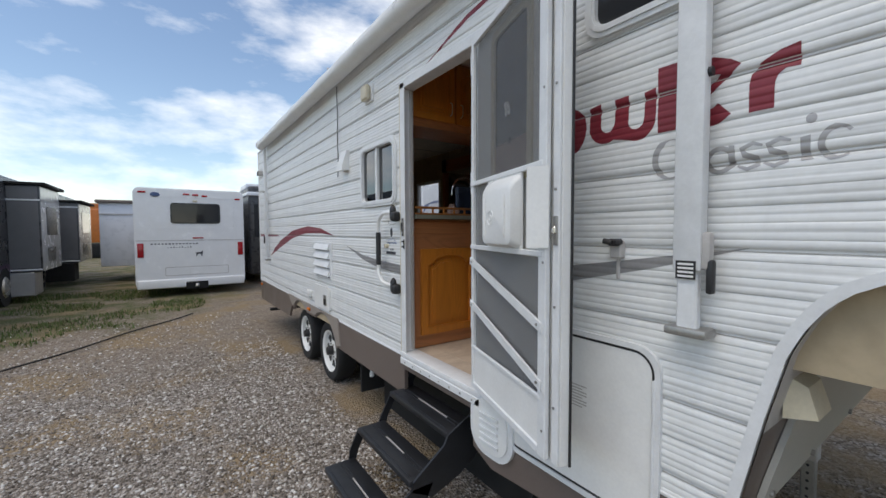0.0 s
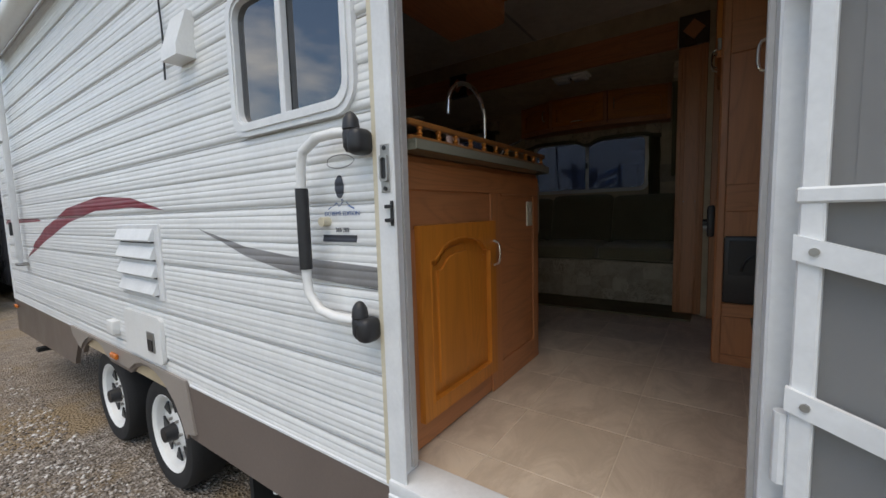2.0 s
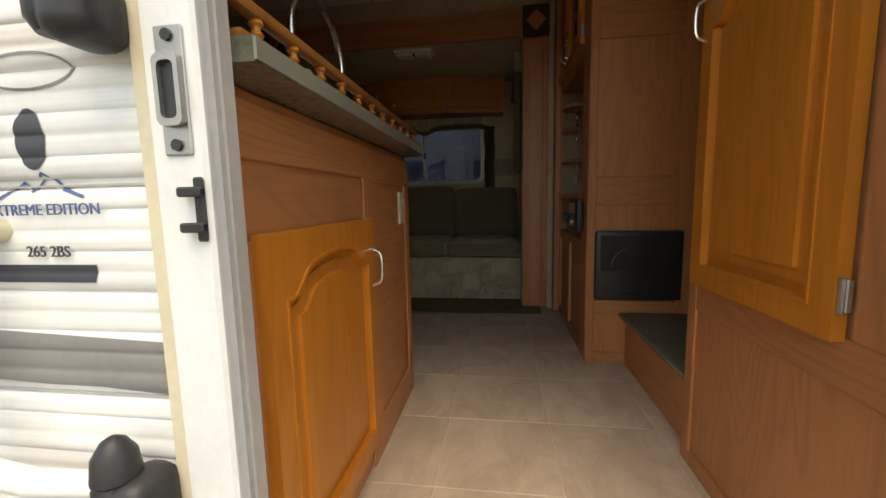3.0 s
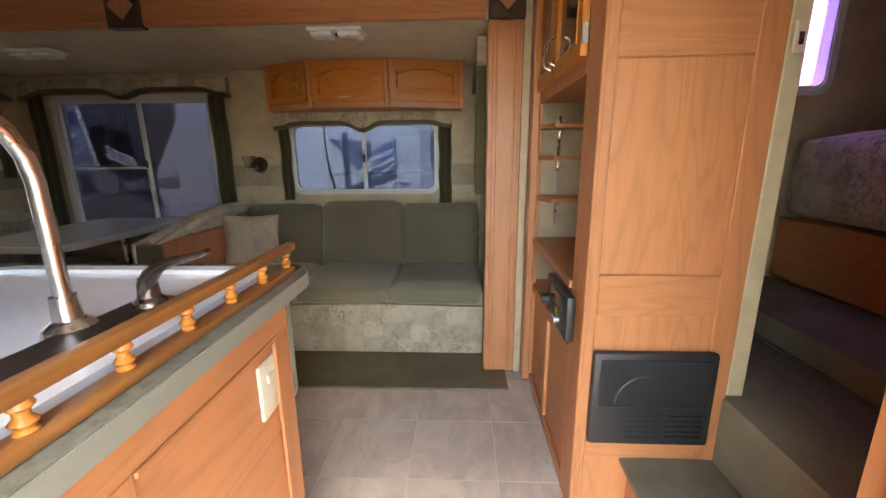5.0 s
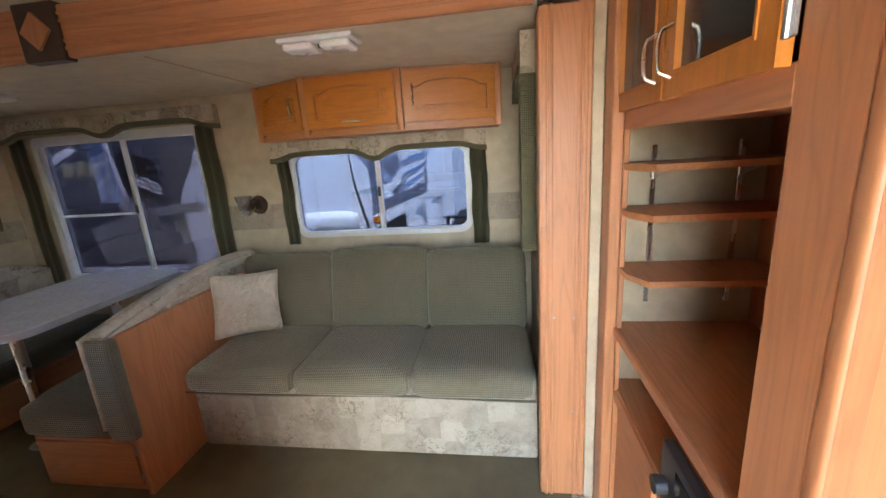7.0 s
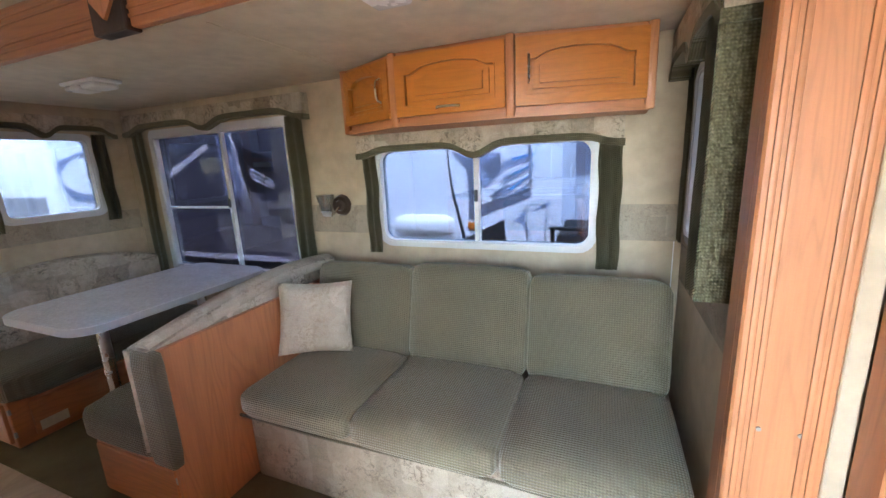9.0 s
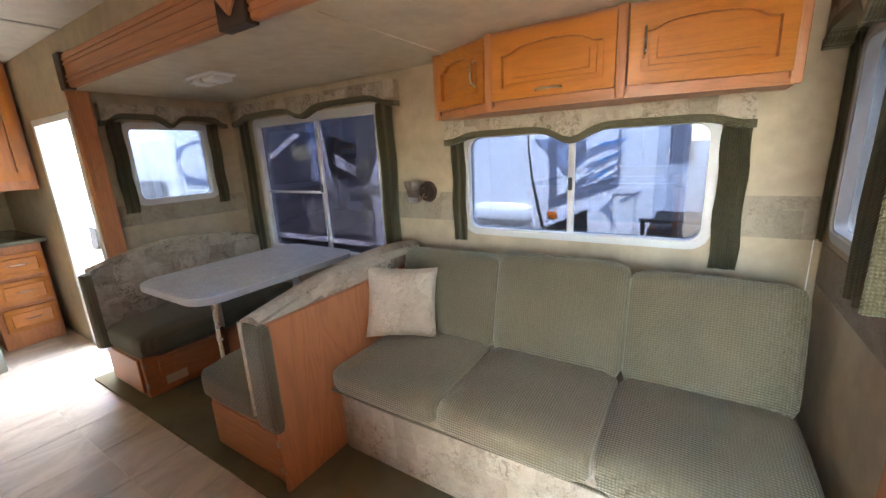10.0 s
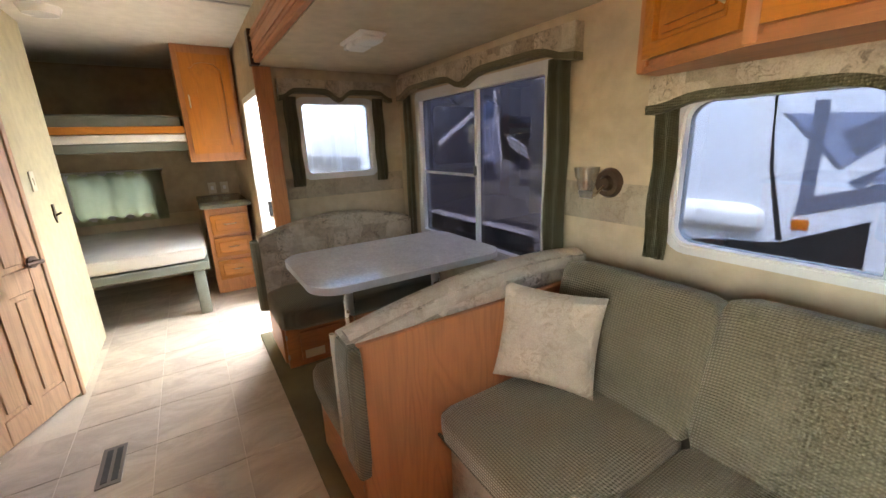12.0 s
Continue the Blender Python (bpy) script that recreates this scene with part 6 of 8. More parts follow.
pm2 = Matrix.Translation((4.25, 3.52, 1.275)) @ Matrix.Rotation(radians(-56), 4, "Z") @ Matrix.Rotation(radians(-14), 4, "X") @ Matrix.Rotation(radians(4), 4, "Y")
merge(bm, t, pm2)
part("cover", bm, M_TAPL, pil)

# ---- dinette ----
d1 = thing("dinette_bench", (4.1, 3.9, FLOOR), "dinette bench with oak end panel and patchwork back, green seat", "bench", "dinette benches")
part("end_panel", box(B(), (3.60, 3.665, FLOOR + 0.016), (4.66, 3.69, 1.385), 0.004), M_LAM, d1, "oak laminate partition panel")
def slope_back(u0, u1, v0, n=20):
    pts = [(u0, v0), (u1, v0)]
    for i in range(n + 1):
        t = 1 - i / n
        pts.append((u0 + (u1 - u0) * t, 1.385 + 0.125 * math.sin(math.pi * (0.06 + 0.62 * t)) - 0.02))
    return pts


part("back_rest", prism(B(), slope_back(3.595, 4.66, 1.10), "y", 3.692, 3.80), M_TAP, d1, "patchwork bowed back rest")
part("top_roll", tube(B(), [(x, 3.735, z - 0.028) for x, z in slope_back(3.615, 4.64, 1.1)[2:]], 0.05, 12), M_TAPL, d1, "patchwork padded top edge")
part("front_roll", pad(B(), (3.578, 3.652, 0.92), (3.63, 3.785, 1.385), 0.02, 0.004, cuts=7), M_GREEN, d1)
part("edge_piping", tube(B(), [(3.58, 3.78, z) for z in (0.98, 1.1, 1.2, 1.3, 1.39)], 0.009, 8), M_TAPL, d1, "pale patchwork piping")
part("seat_box", box(B(), (3.625, 3.692, FLOOR + 0.016), (4.70, 4.24, 0.895), 0.004), M_LAM, d1, "oak laminate seat box")
part("drawer_front", box(B(), (3.612, 3.72, 0.66), (3.626, 4.22, 0.88), 0.004), M_LAMY, d1)
bm = pad(B(), (3.60, 3.80, 0.895), (4.68, 4.27, 1.06), 0.05, 0.02, cuts=9)
part("seat_cushion", bm, M_GREEN, d1)
for z in (0.7, 0.83):
    part("hinge", box(B(), (3.606, 3.70, z), (3.614, 3.712, z + 0.03), 0.002), M_STEEL, d1)

d2 = thing("dinette_bench", (4.1, 5.25, FLOOR), "dinette bench with patchwork bowed back and green seat, scuffed base", "bench", "dinette benches")
part("seat_box", box(B(), (3.625, 5.0, FLOOR + 0.016), (4.70, 5.47, 0.895), 0.004), M_LAMX, d2, "oak laminate seat box")
part("front_panel", box(B(), (3.70, 4.986, 0.67), (4.62, 5.0, 0.86), 0.004), M_LAMX, d2)
part("end_panel", box(B(), (3.608, 5.03, 0.66), (3.626, 5.46, 0.88), 0.003), M_LAM, d2)
part("peeled_patch", box(B(), (3.72, 4.984, 0.68), (3.84, 4.9865, 0.735), 0), M_CREAM, d2, "bare patch of peeled laminate")
for z in (0.70, 0.83):
    part("hinge", box(B(), (3.618, 4.985, z), (3.63, 4.997, z + 0.03), 0.002), M_STEEL, d2)
part("seat_cushion", pad(B(), (3.60, 4.92, 0.895), (4.69, 5.38, 1.055), 0.05, 0.018, cuts=9), M_GREEN, d2)
def bow(u0, u1, v0, n=20):
    return [(u0, v0), (u1, v0)] + [(u1 + (u0 - u1) * i / n, 1.385 + 0.10 * math.sin(math.pi * (0.03 + 0.94 * i / n)) ** 0.9) for i in range(n + 1)]


part("back_rest", prism(B(), bow(3.60, 4.70, 1.02), "y", 5.36, 5.46), M_TAP, d2, "patchwork bowed back rest")
part("top_roll", tube(B(), [(x, 5.41, z - 0.035) for x, z in bow(3.62, 4.69, 1.0)[2:]], 0.05, 12), M_TAP, d2)
part("end_roll", tube(B(), [(3.60, 5.41, z) for z in (0.9, 1.0, 1.1, 1.2, 1.3, 1.37)], 0.05, 12), M_GREEN, d2)

tab = thing("dinette_table", (4.18, 4.6, FLOOR), "pale grey laminate dinette table on metal post legs", "table")
part("tabletop", prism(B(), rrect(3.655, 4.705, 4.25, 4.95, 0.13, 8), "z", 1.325, 1.362), M_TABLE, tab)
part("edge_band", ring(B(), rrect(3.651, 4.709, 4.246, 4.954, 0.134, 8), rrect(3.656, 4.704, 4.251, 4.949, 0.129, 8), "z", 1.327, 1.360), M_GREY_TRIM, tab)
for x in (3.90, 4.45):
    part("leg", cyl(B(), (x, 4.6, FLOOR + 0.02), (x, 4.6, 1.325), 0.027, seg=18), M_CHROME, tab)
    part("flange", cyl(B(), (x, 4.6, FLOOR + 0.014), (x, 4.6, FLOOR + 0.035), 0.085, 0.05, seg=20), M_CHROME, tab)
    part("flange", cyl(B(), (x, 4.6, 1.30), (x, 4.6, 1.326), 0.05, 0.08, seg=20), M_CHROME, tab)

# ---- kitchen peninsula ----
kc = thing("kitchen_cabinet", (1.95, 2.8, FLOOR), "oak peninsula cabinet with an arched honey oak door", "cabinet")
part("body", box(B(), (XI + 0.004, 2.503, FLOOR + 0.002), (2.49, 3.9, 1.559), 0.004), M_LAMX, kc)
part("end_panel", box(B(), (2.491, 2.51, FLOOR + 0.02), (2.504, 3.9, 1.54), 0.004), M_LAM, kc)
km = face((0, -1, 0), (XI + 0.01, 2.502, FLOOR))
for u0, u1, v0, v1 in ((0.0, 0.1, 0.08, 0.72), (0.565, 0.655, 0.0, 0.84), (1.015, 1.08, 0.0, 0.84), (0.0, 1.08, 0.84, 0.925), (0.655, 1.015, 0.0, 0.11)):
    part("rail", lbox(B(), km, u0, u1, v0, v1, 0.0, 0.008, 0.002), M_LAM if v1 - v0 > 0.3 else M_LAMX, kc)
part("bead", lbox(B(), km, 1.005, 1.015, 0.11, 0.84, 0.006, 0.013, 0.002), M_LAM, kc)
part("bead", lbox(B(), km, 0.655, 1.015, 0.83, 0.84, 0.006, 0.012, 0.002), M_LAMX, kc)
panel_door("door", kc, face((0, -1, 0), (1.475, 2.495, 0.715)), 0.50, 0.63, M_OAK, 0.055, 0.06, 0.022, (0.48, 0.50, True), None, "honey oak arched panel door")
lsw = thing("light_switch", (2.3, 2.5, 1.3), "cream wall switch plate on the peninsula end", "switch")
part("plate", lbox(B(), face((0, -1, 0), (2.355, 2.502, 1.305)), 0, 0.075, 0, 0.118, 0.0, 0.008, 0.003, 2), M_CREAM, lsw)
part("rocker", lbox(B(), face((0, -1, 0), (2.355, 2.494, 1.305)), 0.025, 0.05, 0.07, 0.09, 0.0, 0.004, 0.001), M_CREAM, lsw)
CT = 1.59
ctop = thing("countertop", (1.95, 3.0, 1.545), "sage speckled laminate countertop with a rounded corner", "countertop")
t_out = [(XI + 0.004, 2.42), (2.43, 2.42)] + [(2.43 + 0.075 * math.sin(radians(a)), 2.495 - 0.075 * math.cos(radians(a))) for a in range(10, 91, 16)] + [(2.505, 3.92), (XI + 0.004, 3.92)]
bm = B()
SK = (1.50, 2.445, 2.485, 3.08)
prism(bm, t_out, "z", 1.56, CT)
part("top", bm, M_TOP, ctop)
edge = [(XI + 0.004, 2.4175), (2.43, 2.4175)] + [(2.43 + 0.0775 * math.sin(radians(a)), 2.495 - 0.0775 * math.cos(radians(a))) for a in range(10, 91, 16)] + [(2.5075, 3.915)]
part("edge_band", prism(B(), edge + [(x - 0.001, y + 0.001) for x, y in t_out[:-1][::-1]], "z", 1.562, CT - 0.002), M_EDGE, ctop, "paler sage edge strip")
snk = thing("kitchen_sink", (2.0, 2.87, CT), "white enamel double sink set in the countertop", "sink")
part("rim", ring(B(), rrect(SK[0], SK[1], SK[2], SK[3], 0.07), rrect(SK[0] + 0.03, SK[1] - 0.03, SK[2] + 0.03, SK[3] - 0.03, 0.05), "z", CT, CT + 0.012), M_SINK, snk)
part("basin_floor", prism(B(), rrect(SK[0] + 0.029, SK[1] - 0.029, SK[2] + 0.029, SK[3] - 0.029, 0.05), "z", CT + 0.0005, CT + 0.003), M_SINK, snk)
rl = thing("gallery_rail", (1.95, 2.45, CT), "turned oak gallery rail along the counter edge", "rail")
part("base_rail", box(B(), (XI + 0.01, 2.44, CT), (2.44, 2.468, CT + 0.014), 0.004, 2), M_RAIL, rl)
part("top_rail", box(B(), (XI + 0.01, 2.444, CT + 0.043), (2.46, 2.464, CT + 0.060), 0.004, 2), M_RAIL, rl)
for i in range(11):
    x = 1.465 + 0.0965 * i
    part("spindle", lathe(B(), (x, 2.454, CT + 0.013), [(0, 0.007), (0.003, 0.009), (0.006, 0.006), (0.011, 0.010), (0.016, 0.006), (0.021, 0.006), (0.025, 0.010), (0.031, 0.008)], 12), M_OAKX, rl)
fc = thing("kitchen_faucet", (2.15, 2.62, CT), "brushed gooseneck kitchen faucet", "faucet")
neck = [(2.13, 2.60, CT), (2.13, 2.60, 1.79)] + [(1.985 + 0.145 * math.cos(radians(a)), 2.60, 1.79 + 0.115 * math.sin(radians(a))) for a in range(15, 181, 15)] + [(1.839, 2.60, 1.762)]
part("neck", tube(B(), neck, 0.0095, 12), M_CHROME, fc)
part("base", lathe(B(), (2.13, 2.60, CT + 0.012), [(0, 0.03), (0.01, 0.028), (0.02, 0.016), (0.05, 0.014)]), M_CHROME, fc)
hn2 = thing("faucet_lever", (2.20, 2.56, CT), "swept brushed bronze mixer lever on a long base plate", "faucet")
part("base_plate", prism(B(), rrect(1.86, 2.245, 2.53, 2.592, 0.03), "z", CT + 0.012, CT + 0.022), M_BRONZE, hn2)
part("post", lathe(B(), (2.208, 2.556, CT + 0.022), [(0, 0.022), (0.006, 0.021), (0.012, 0.015), (0.03, 0.013), (0.04, 0.011)], 18), M_NICKEL, hn2)
bm = B()
rows = []
for (y, z, w, d) in ((2.557, 0.045, 0.014, 0.015), (2.549, 0.062, 0.013, 0.011), (2.533, 0.077, 0.012, 0.007), (2.512, 0.086, 0.012, 0.006), (2.49, 0.091, 0.012, 0.005), (2.47, 0.096, 0.011, 0.004), (2.458, 0.102, 0.008, 0.003)):
    rows.append([bm.verts.new((2.205 + w * math.cos(q), y + d * 0.5 * math.sin(q), CT + z + d * math.sin(q))) for q in (2 * math.pi * i / 10 for i in range(10))])
for ra, rb in zip(rows, rows[1:]):
    for i in range(10):
        bm.faces.new((ra[i], ra[(i + 1) % 10], rb[(i + 1) % 10], rb[i]))
bm.faces.new(rows[0][::-1])
bm.faces.new(rows[-1])
bmesh.ops.recalc_face_normals(bm, faces=bm.faces[:])
part("lever", bm, M_NICKEL, hn2)
leaf = thing("counter_leaf", (2.5, 2.8, 1.23), "folded-down sage laminate counter leaf with a pale edge", "counter leaf")
part("leaf_panel", prism(B(), rrect(2.506, 3.25, 1.232, 1.556, 0.05, 6), "x", 2.508, 2.53), M_TOP, leaf)
part("edge_band", ring(B(), rrect(2.502, 3.254, 1.228, 1.5565, 0.054, 6), rrect(2.507, 3.249, 1.233, 1.555, 0.049, 6), "x", 2.51, 2.528), M_EDGE, leaf, "paler sage edge strip")
for y in (2.6, 3.05):
    part("hinge", box(B(), (2.503, y - 0.04, 1.535), (2.51, y + 0.04, 1.556), 0.002), M_STEEL, leaf)
orn = thing("shell_ornament", (1.83, 2.56, CT), "small pink and white shell cluster on the counter", "ornament")
for i in range(7):
    a = i * 0.9
    bm = pad(B(), (-0.014, -0.01, 0), (0.014, 0.01, 0.055 + 0.02 * (i % 3)), 0.009, 0.004, cuts=3, m=Matrix.Translation((1.83 + 0.03 * math.cos(a), 2.57 + 0.015 * math.sin(a), CT)) @ Matrix.Rotation(0.35 * math.cos(a), 4, "Y"))
    part("shell", bm, M_SHELL, orn)
uc = thing("upper_kitchen_cabinet", (1.65, 3.0, 2.2), "honey oak upper kitchen cabinet", "cabinet")
part("body", prism(B(), [(XI + 0.004, 2.53), (2.20, 2.53), (2.26, 2.56), (2.28, 2.62), (2.28, 2.86), (XI + 0.004, 2.86)], "z", 2.235, 2.757), M_LAMX, uc)
panel_door("door", uc, face((0, -1, 0), (XI + 0.03, 2.53, 2.29)), 0.37, 0.44, M_OAK, 0.05, 0.03, 0.02, (0.33, 0.1, True))
panel_door("door", uc, face((0, -1, 0), (XI + 0.42, 2.53, 2.29)), 0.37, 0.44, M_OAK, 0.05, 0.03, 0.02, (0.04, 0.1, True))

# ---- pantry beside the entry ----
pc = thing("pantry_cabinet", (1.78, 1.3, FLOOR), "tall oak pantry cabinet with a honey oak door", "cabinet")
part("body", box(B(), (XI + 0.004, 0.62, FLOOR + 0.002), (2.13, 1.592, 2.756), 0.004), M_LAM, pc)
qm = face((0, 1, 0), (2.135, 1.592, FLOOR))
for u0, u1, v0, v1 in ((0.0, 0.045, 0.0, 2.13), (0.045, 0.73, 0.0, 0.045), (0.045, 0.73, 0.46, 0.545), (0.525, 0.73, 0.545, 2.13)):
    part("rail", lbox(B(), qm, u0, u1, v0, v1, 0.0, 0.008, 0.002), M_LAM if v1 - v0 > 0.3 else M_LAMX, pc)
panel_door("door", pc, face((0, 1, 0), (2.085, 1.60, 1.155)), 0.465, 0.745, M_OAK, 0.055, 0.06, 0.022, (0.022, 0.66, True), [(0.468, 0.075), (0.468, 0.67)], "honey oak arched panel door")
panel_door("door", pc, face((0, 1, 0), (2.085, 1.60, 1.94)), 0.465, 0.72, M_OAK, 0.055, 0.06, 0.022, (0.022, 0.1, True), [(0.468, 0.075), (0.468, 0.67)], "honey oak arched panel door")
for v in (0.06, 0.26):
    part("screw", cyl(B(), (1.45, 1.593, FLOOR + v), (1.45, 1.597, FLOOR + v), 0.006, seg=8), M_BLACK, pc)

# ---- steps up to the bedroom ----
solid("bedroom_step", box(B(), (2.132, 1.31, FLOOR - 0.001), (2.812, 1.562, 0.845), 0.003), M_LAMX, "oak laminate step riser", "step")
solid("bedroom_step_tread", pad(B(), (2.134, 1.30, 0.838), (2.812, 1.598, 0.862), 0.011, 0.0, cuts=3), M_CARPET_D, "olive carpet on the lower step", "step")
solid("bedroom_step_upper", box(B(), (2.132, 0.9, FLOOR), (3.76, 1.30, 1.085), 0.012, 2), M_CARPET_D, "olive carpet on the upper step", "step")
solid("bedroom_floor", slab(B(), "z", 1.04, 1.09, XI, 3.765, 0.46, 0.9), M_CARPET_D, "olive carpet on the bedroom landing", "floor")
solid("bedroom_deck", slab(B(), "z", 1.44, 1.47, XI, 3.765, -1.85, 0.46), M_LAMX, "raised bed deck over the hitch", "floor")
solid("bedroom_riser", pad(B(), (2.14, 0.47, 1.088), (3.76, 0.905, 1.20), 0.03, 0.0, cuts=3), M_CARPET_D, "carpeted plinth in front of the bed", "step")
solid("bedroom_wall_entry", slab(B(), "x", XI, XI + 0.004, -1.85, 0.6, 1.09, 2.76), M_PAPER, "tan wallpaper in the bedroom", "wall")
solid("bedroom_ceiling", slab(B(), "z", 2.75, 2.76, XI, 3.77, -1.85, 0.3), M_CEIL, "off-white bedroom ceiling", "ceiling")
solid("bedroom_wall_front", slab(B(), "y", -1.85, -1.84, XI, 3.77, 1.09, 2.76), M_PAPER, "tan wallpaper behind the bed", "wall")
solid("bedroom_wall_side", slab(B(), "x", 3.77, 3.82, -1.85, 0.3, 0.9, 2.80), M_PAPER, "tan wallpaper in the bedroom", "wall")
bed = thing("bed", (3.0, 0.2, 1.47), "platform bed with an oak front board and patchwork bedspread", "bed")
part("front_board", box(B(), (2.14, 0.462, 1.20), (3.76, 0.49, 1.50), 0.005), M_LAMX, bed)
part("base", box(B(), (2.14, -1.5, 1.472), (3.755, 0.46, 1.50), 0.004), M_LAMX, bed)
part("bedspread", pad(B(), (2.16, -1.5, 1.50), (3.75, 0.51, 1.90), 0.07, 0.02, cuts=10), M_TAP, bed, "patchwork bedspread over the mattress")
solid("partition_post", box(B(), (2.816, 1.235, FLOOR), (2.86, 1.285, 2.758), 0.004), M_PAPER_Y, "cream wall edge beside the bedroom opening", "wall")
sw2 = thing("thermostat_switch", (2.81, 1.26, 2.1), "small cream switch on the wall edge", "switch")
part("plate", box(B(), (2.808, 1.245, 2.06), (2.816, 1.275, 2.14), 0.003), M_CREAM, sw2)
part("rocker", box(B(), (2.804, 1.254, 2.08), (2.808, 1.266, 2.11), 0.001), M_BRONZE, sw2)

# ---- tall entertainment cabinet ----
tc = thing("entertainment_cabinet", (3.3, 1.5, FLOOR), "tall oak laminate cabinet with open shelves, glass doors and a furnace", "cabinet")
X0, X1, Y0, Y1 = 2.82, 3.735, 1.29, 1.735
part("side_panel", box(B(), (X0, Y0, FLOOR + 0.002), (X0 + 0.02, Y1, 2.757), 0.003), M_LAM, tc)
part("side_panel", box(B(), (X1 - 0.02, Y0, FLOOR + 0.002), (X1, Y1, 2.757), 0.003), M_PAPER, tc, "wallpapered inner end")
part("back_panel", box(B(), (X0 + 0.02, Y0, FLOOR + 0.002), (X1 - 0.02, Y0 + 0.012, 2.757), 0.002), M_LAM, tc)
part("corner_post", box(B(), (X0 - 0.008, Y1 - 0.03, FLOOR + 0.002), (X0 + 0.022, Y1 + 0.006, 2.757), 0.008, 3), M_LAM, tc)
for a, b in (((X0 + 0.02, 1.17), (X1 - 0.02, 1.18)), ((X0 + 0.02, 1.385), (X1 - 0.02, 1.405)), ((X0 + 0.02, 2.06), (X1 - 0.02, 2.085))):
    part("shelf_board", box(B(), (a[0], Y0 + 0.012, a[1]), (b[0], Y1 - 0.004, b[1]), 0.003), M_LAMX, tc)
part("lower_filler", box(B(), (X0 + 0.02, Y0 + 0.05, FLOOR + 0.002), (X1 - 0.02, Y1 - 0.012, 1.168), 0.003), M_LAMX, tc)
tm = face((0, 1, 0), (X1, Y1, FLOOR))
wT = X1 - X0
for u0, u1, v0, v1 in ((0, 0.09, 0, 2.14), (wT - 0.135, wT - 0.02, 0, 2.14), (0.04, wT - 0.135, 0.765, 0.795), (0.04, wT - 0.135, 0.52, 0.56), (0.04, wT - 0.135, 1.435, 1.49), (0.04, wT - 0.135, 0.0, 0.05), (0.40, 0.45, 0.05, 0.52)):
    part("rail", lbox(B(), tm, u0, u1, v0, v1, -0.012, 0.004, 0.002), M_LAM if v1 - v0 > 0.3 else M_LAMX, tc)
part("lip", lbox(B(), tm, 0.04, wT - 0.135, 0.77, 0.80, 0.004, 0.014, 0.003), M_LAMX, tc)
for u in (0.045, 0.415):
    panel_door("door", tc, face((0, 1, 0), (X1 - u, Y1 + 0.004, 2.10)), 0.355, 0.62, M_OAK, 0.05, 0.0, 0.02, ((0.32 if u < 0.2 else 0.03), 0.09, True), [(0.0 if u < 0.2 else 0.357, 0.06)], "honey oak door with a dark glass pane", glass_mat=M_DARKPANE)
for z in (1.943, 1.805, 1.615):
    part("shelf", prism(B(), [(X1 - 0.03, Y0 + 0.02), (X1 - 0.24, Y0 + 0.02), (X1 - 0.24, Y1 - 0.035), (X1 - 0.16, Y1 + 0.003), (X1 - 0.03, Y1 + 0.003)], "z", z - 0.009, z + 0.009), M_LAMX, tc)
for y in (1.38, 1.63):
    part("shelf_standard", box(B(), (X1 - 0.032, y - 0.007, 1.48), (X1 - 0.02, y + 0.007, 2.0), 0.002), M_CHROME, tc)
    for z in (1.943, 1.805, 1.615):
        part("bracket", prism(B(), [(X1 - 0.03, z - 0.05), (X1 - 0.03, z - 0.01), (X1 - 0.15, z - 0.01)], "y", y - 0.003, y + 0.003), M_CHROME, tc)
part("end_stile", box(B(), (3.645, 1.74, FLOOR + 0.012), (3.737, 1.776, 2.757), 0.004), M_LAM, tc)
# face towards the entry: framed panels
em = face((-1, 0, 0), (X0, Y1, FLOOR))
wE = Y1 - Y0
for u0, u1, v0, v1 in ((0.0, 0.03, 0, 2.14), (wE - 0.07, wE, 0, 2.14), (0.03, wE - 0.07, 0.735, 0.86), (0.03, wE - 0.07, 1.445, 1.58), (0.03, wE - 0.07, 0.0, 0.05), (0.03, wE - 0.07, 0.235, 0.30)):
    part("rail", lbox(B(), em, u0, u1, v0, v1, 0.0, 0.011, 0.003), M_LAM if v1 - v0 > 0.3 else M_LAMY, tc)
fur = part("furnace_cover", lbox(B(), em, 0.03, 0.40, 0.305, 0.62, 0.0, 0.03, 0.01, 2), M_BLACK, tc, "black furnace cover with louvres")
part("cover_panel", lbox(B(), em, 0.05, 0.38, 0.44, 0.60, 0.03, 0.034, 0.003), M_BLACK, fur)
part("cover_arc", merge(B(), tube(B(), [(0.10 + 0.09 * (1 - math.cos(radians(a))), -0.034, 0.46 + 0.09 * math.sin(radians(a))) for a in range(0, 100, 12)], 0.006, 8), em), M_BLACK, fur)
for i in range(5):
    part("louvre", lbox(B(), em, 0.26, 0.37, 0.335 + 0.018 * i, 0.343 + 0.018 * i, 0.03, 0.037, 0.002), M_BLACK, fur)
    part("louvre", lbox(B(), em, 0.14, 0.24, 0.335 + 0.018 * i, 0.338 + 0.018 * i, 0.03, 0.033, 0.001), M_BLACK, fur)
rad = thing("stereo_unit", (3.02, 1.75, 1.2), "black stereo faceplate tilted out of the cabinet rail", "stereo")
rm = Matrix.Translation((3.165, 1.745, 1.225)) @ face((0, 1, 0), (0, 0, 0))
part("faceplate", lbox(B(), rm, 0, 0.29, 0, 0.155, 0.0, 0.03, 0.01, 2), M_BLACK, rad)
part("knob", cyl(B(), rm @ Vector((0.035, -0.03, 0.06)), rm @ Vector((0.035, -0.055, 0.06)), 0.02, seg=16), M_BLACK, rad)
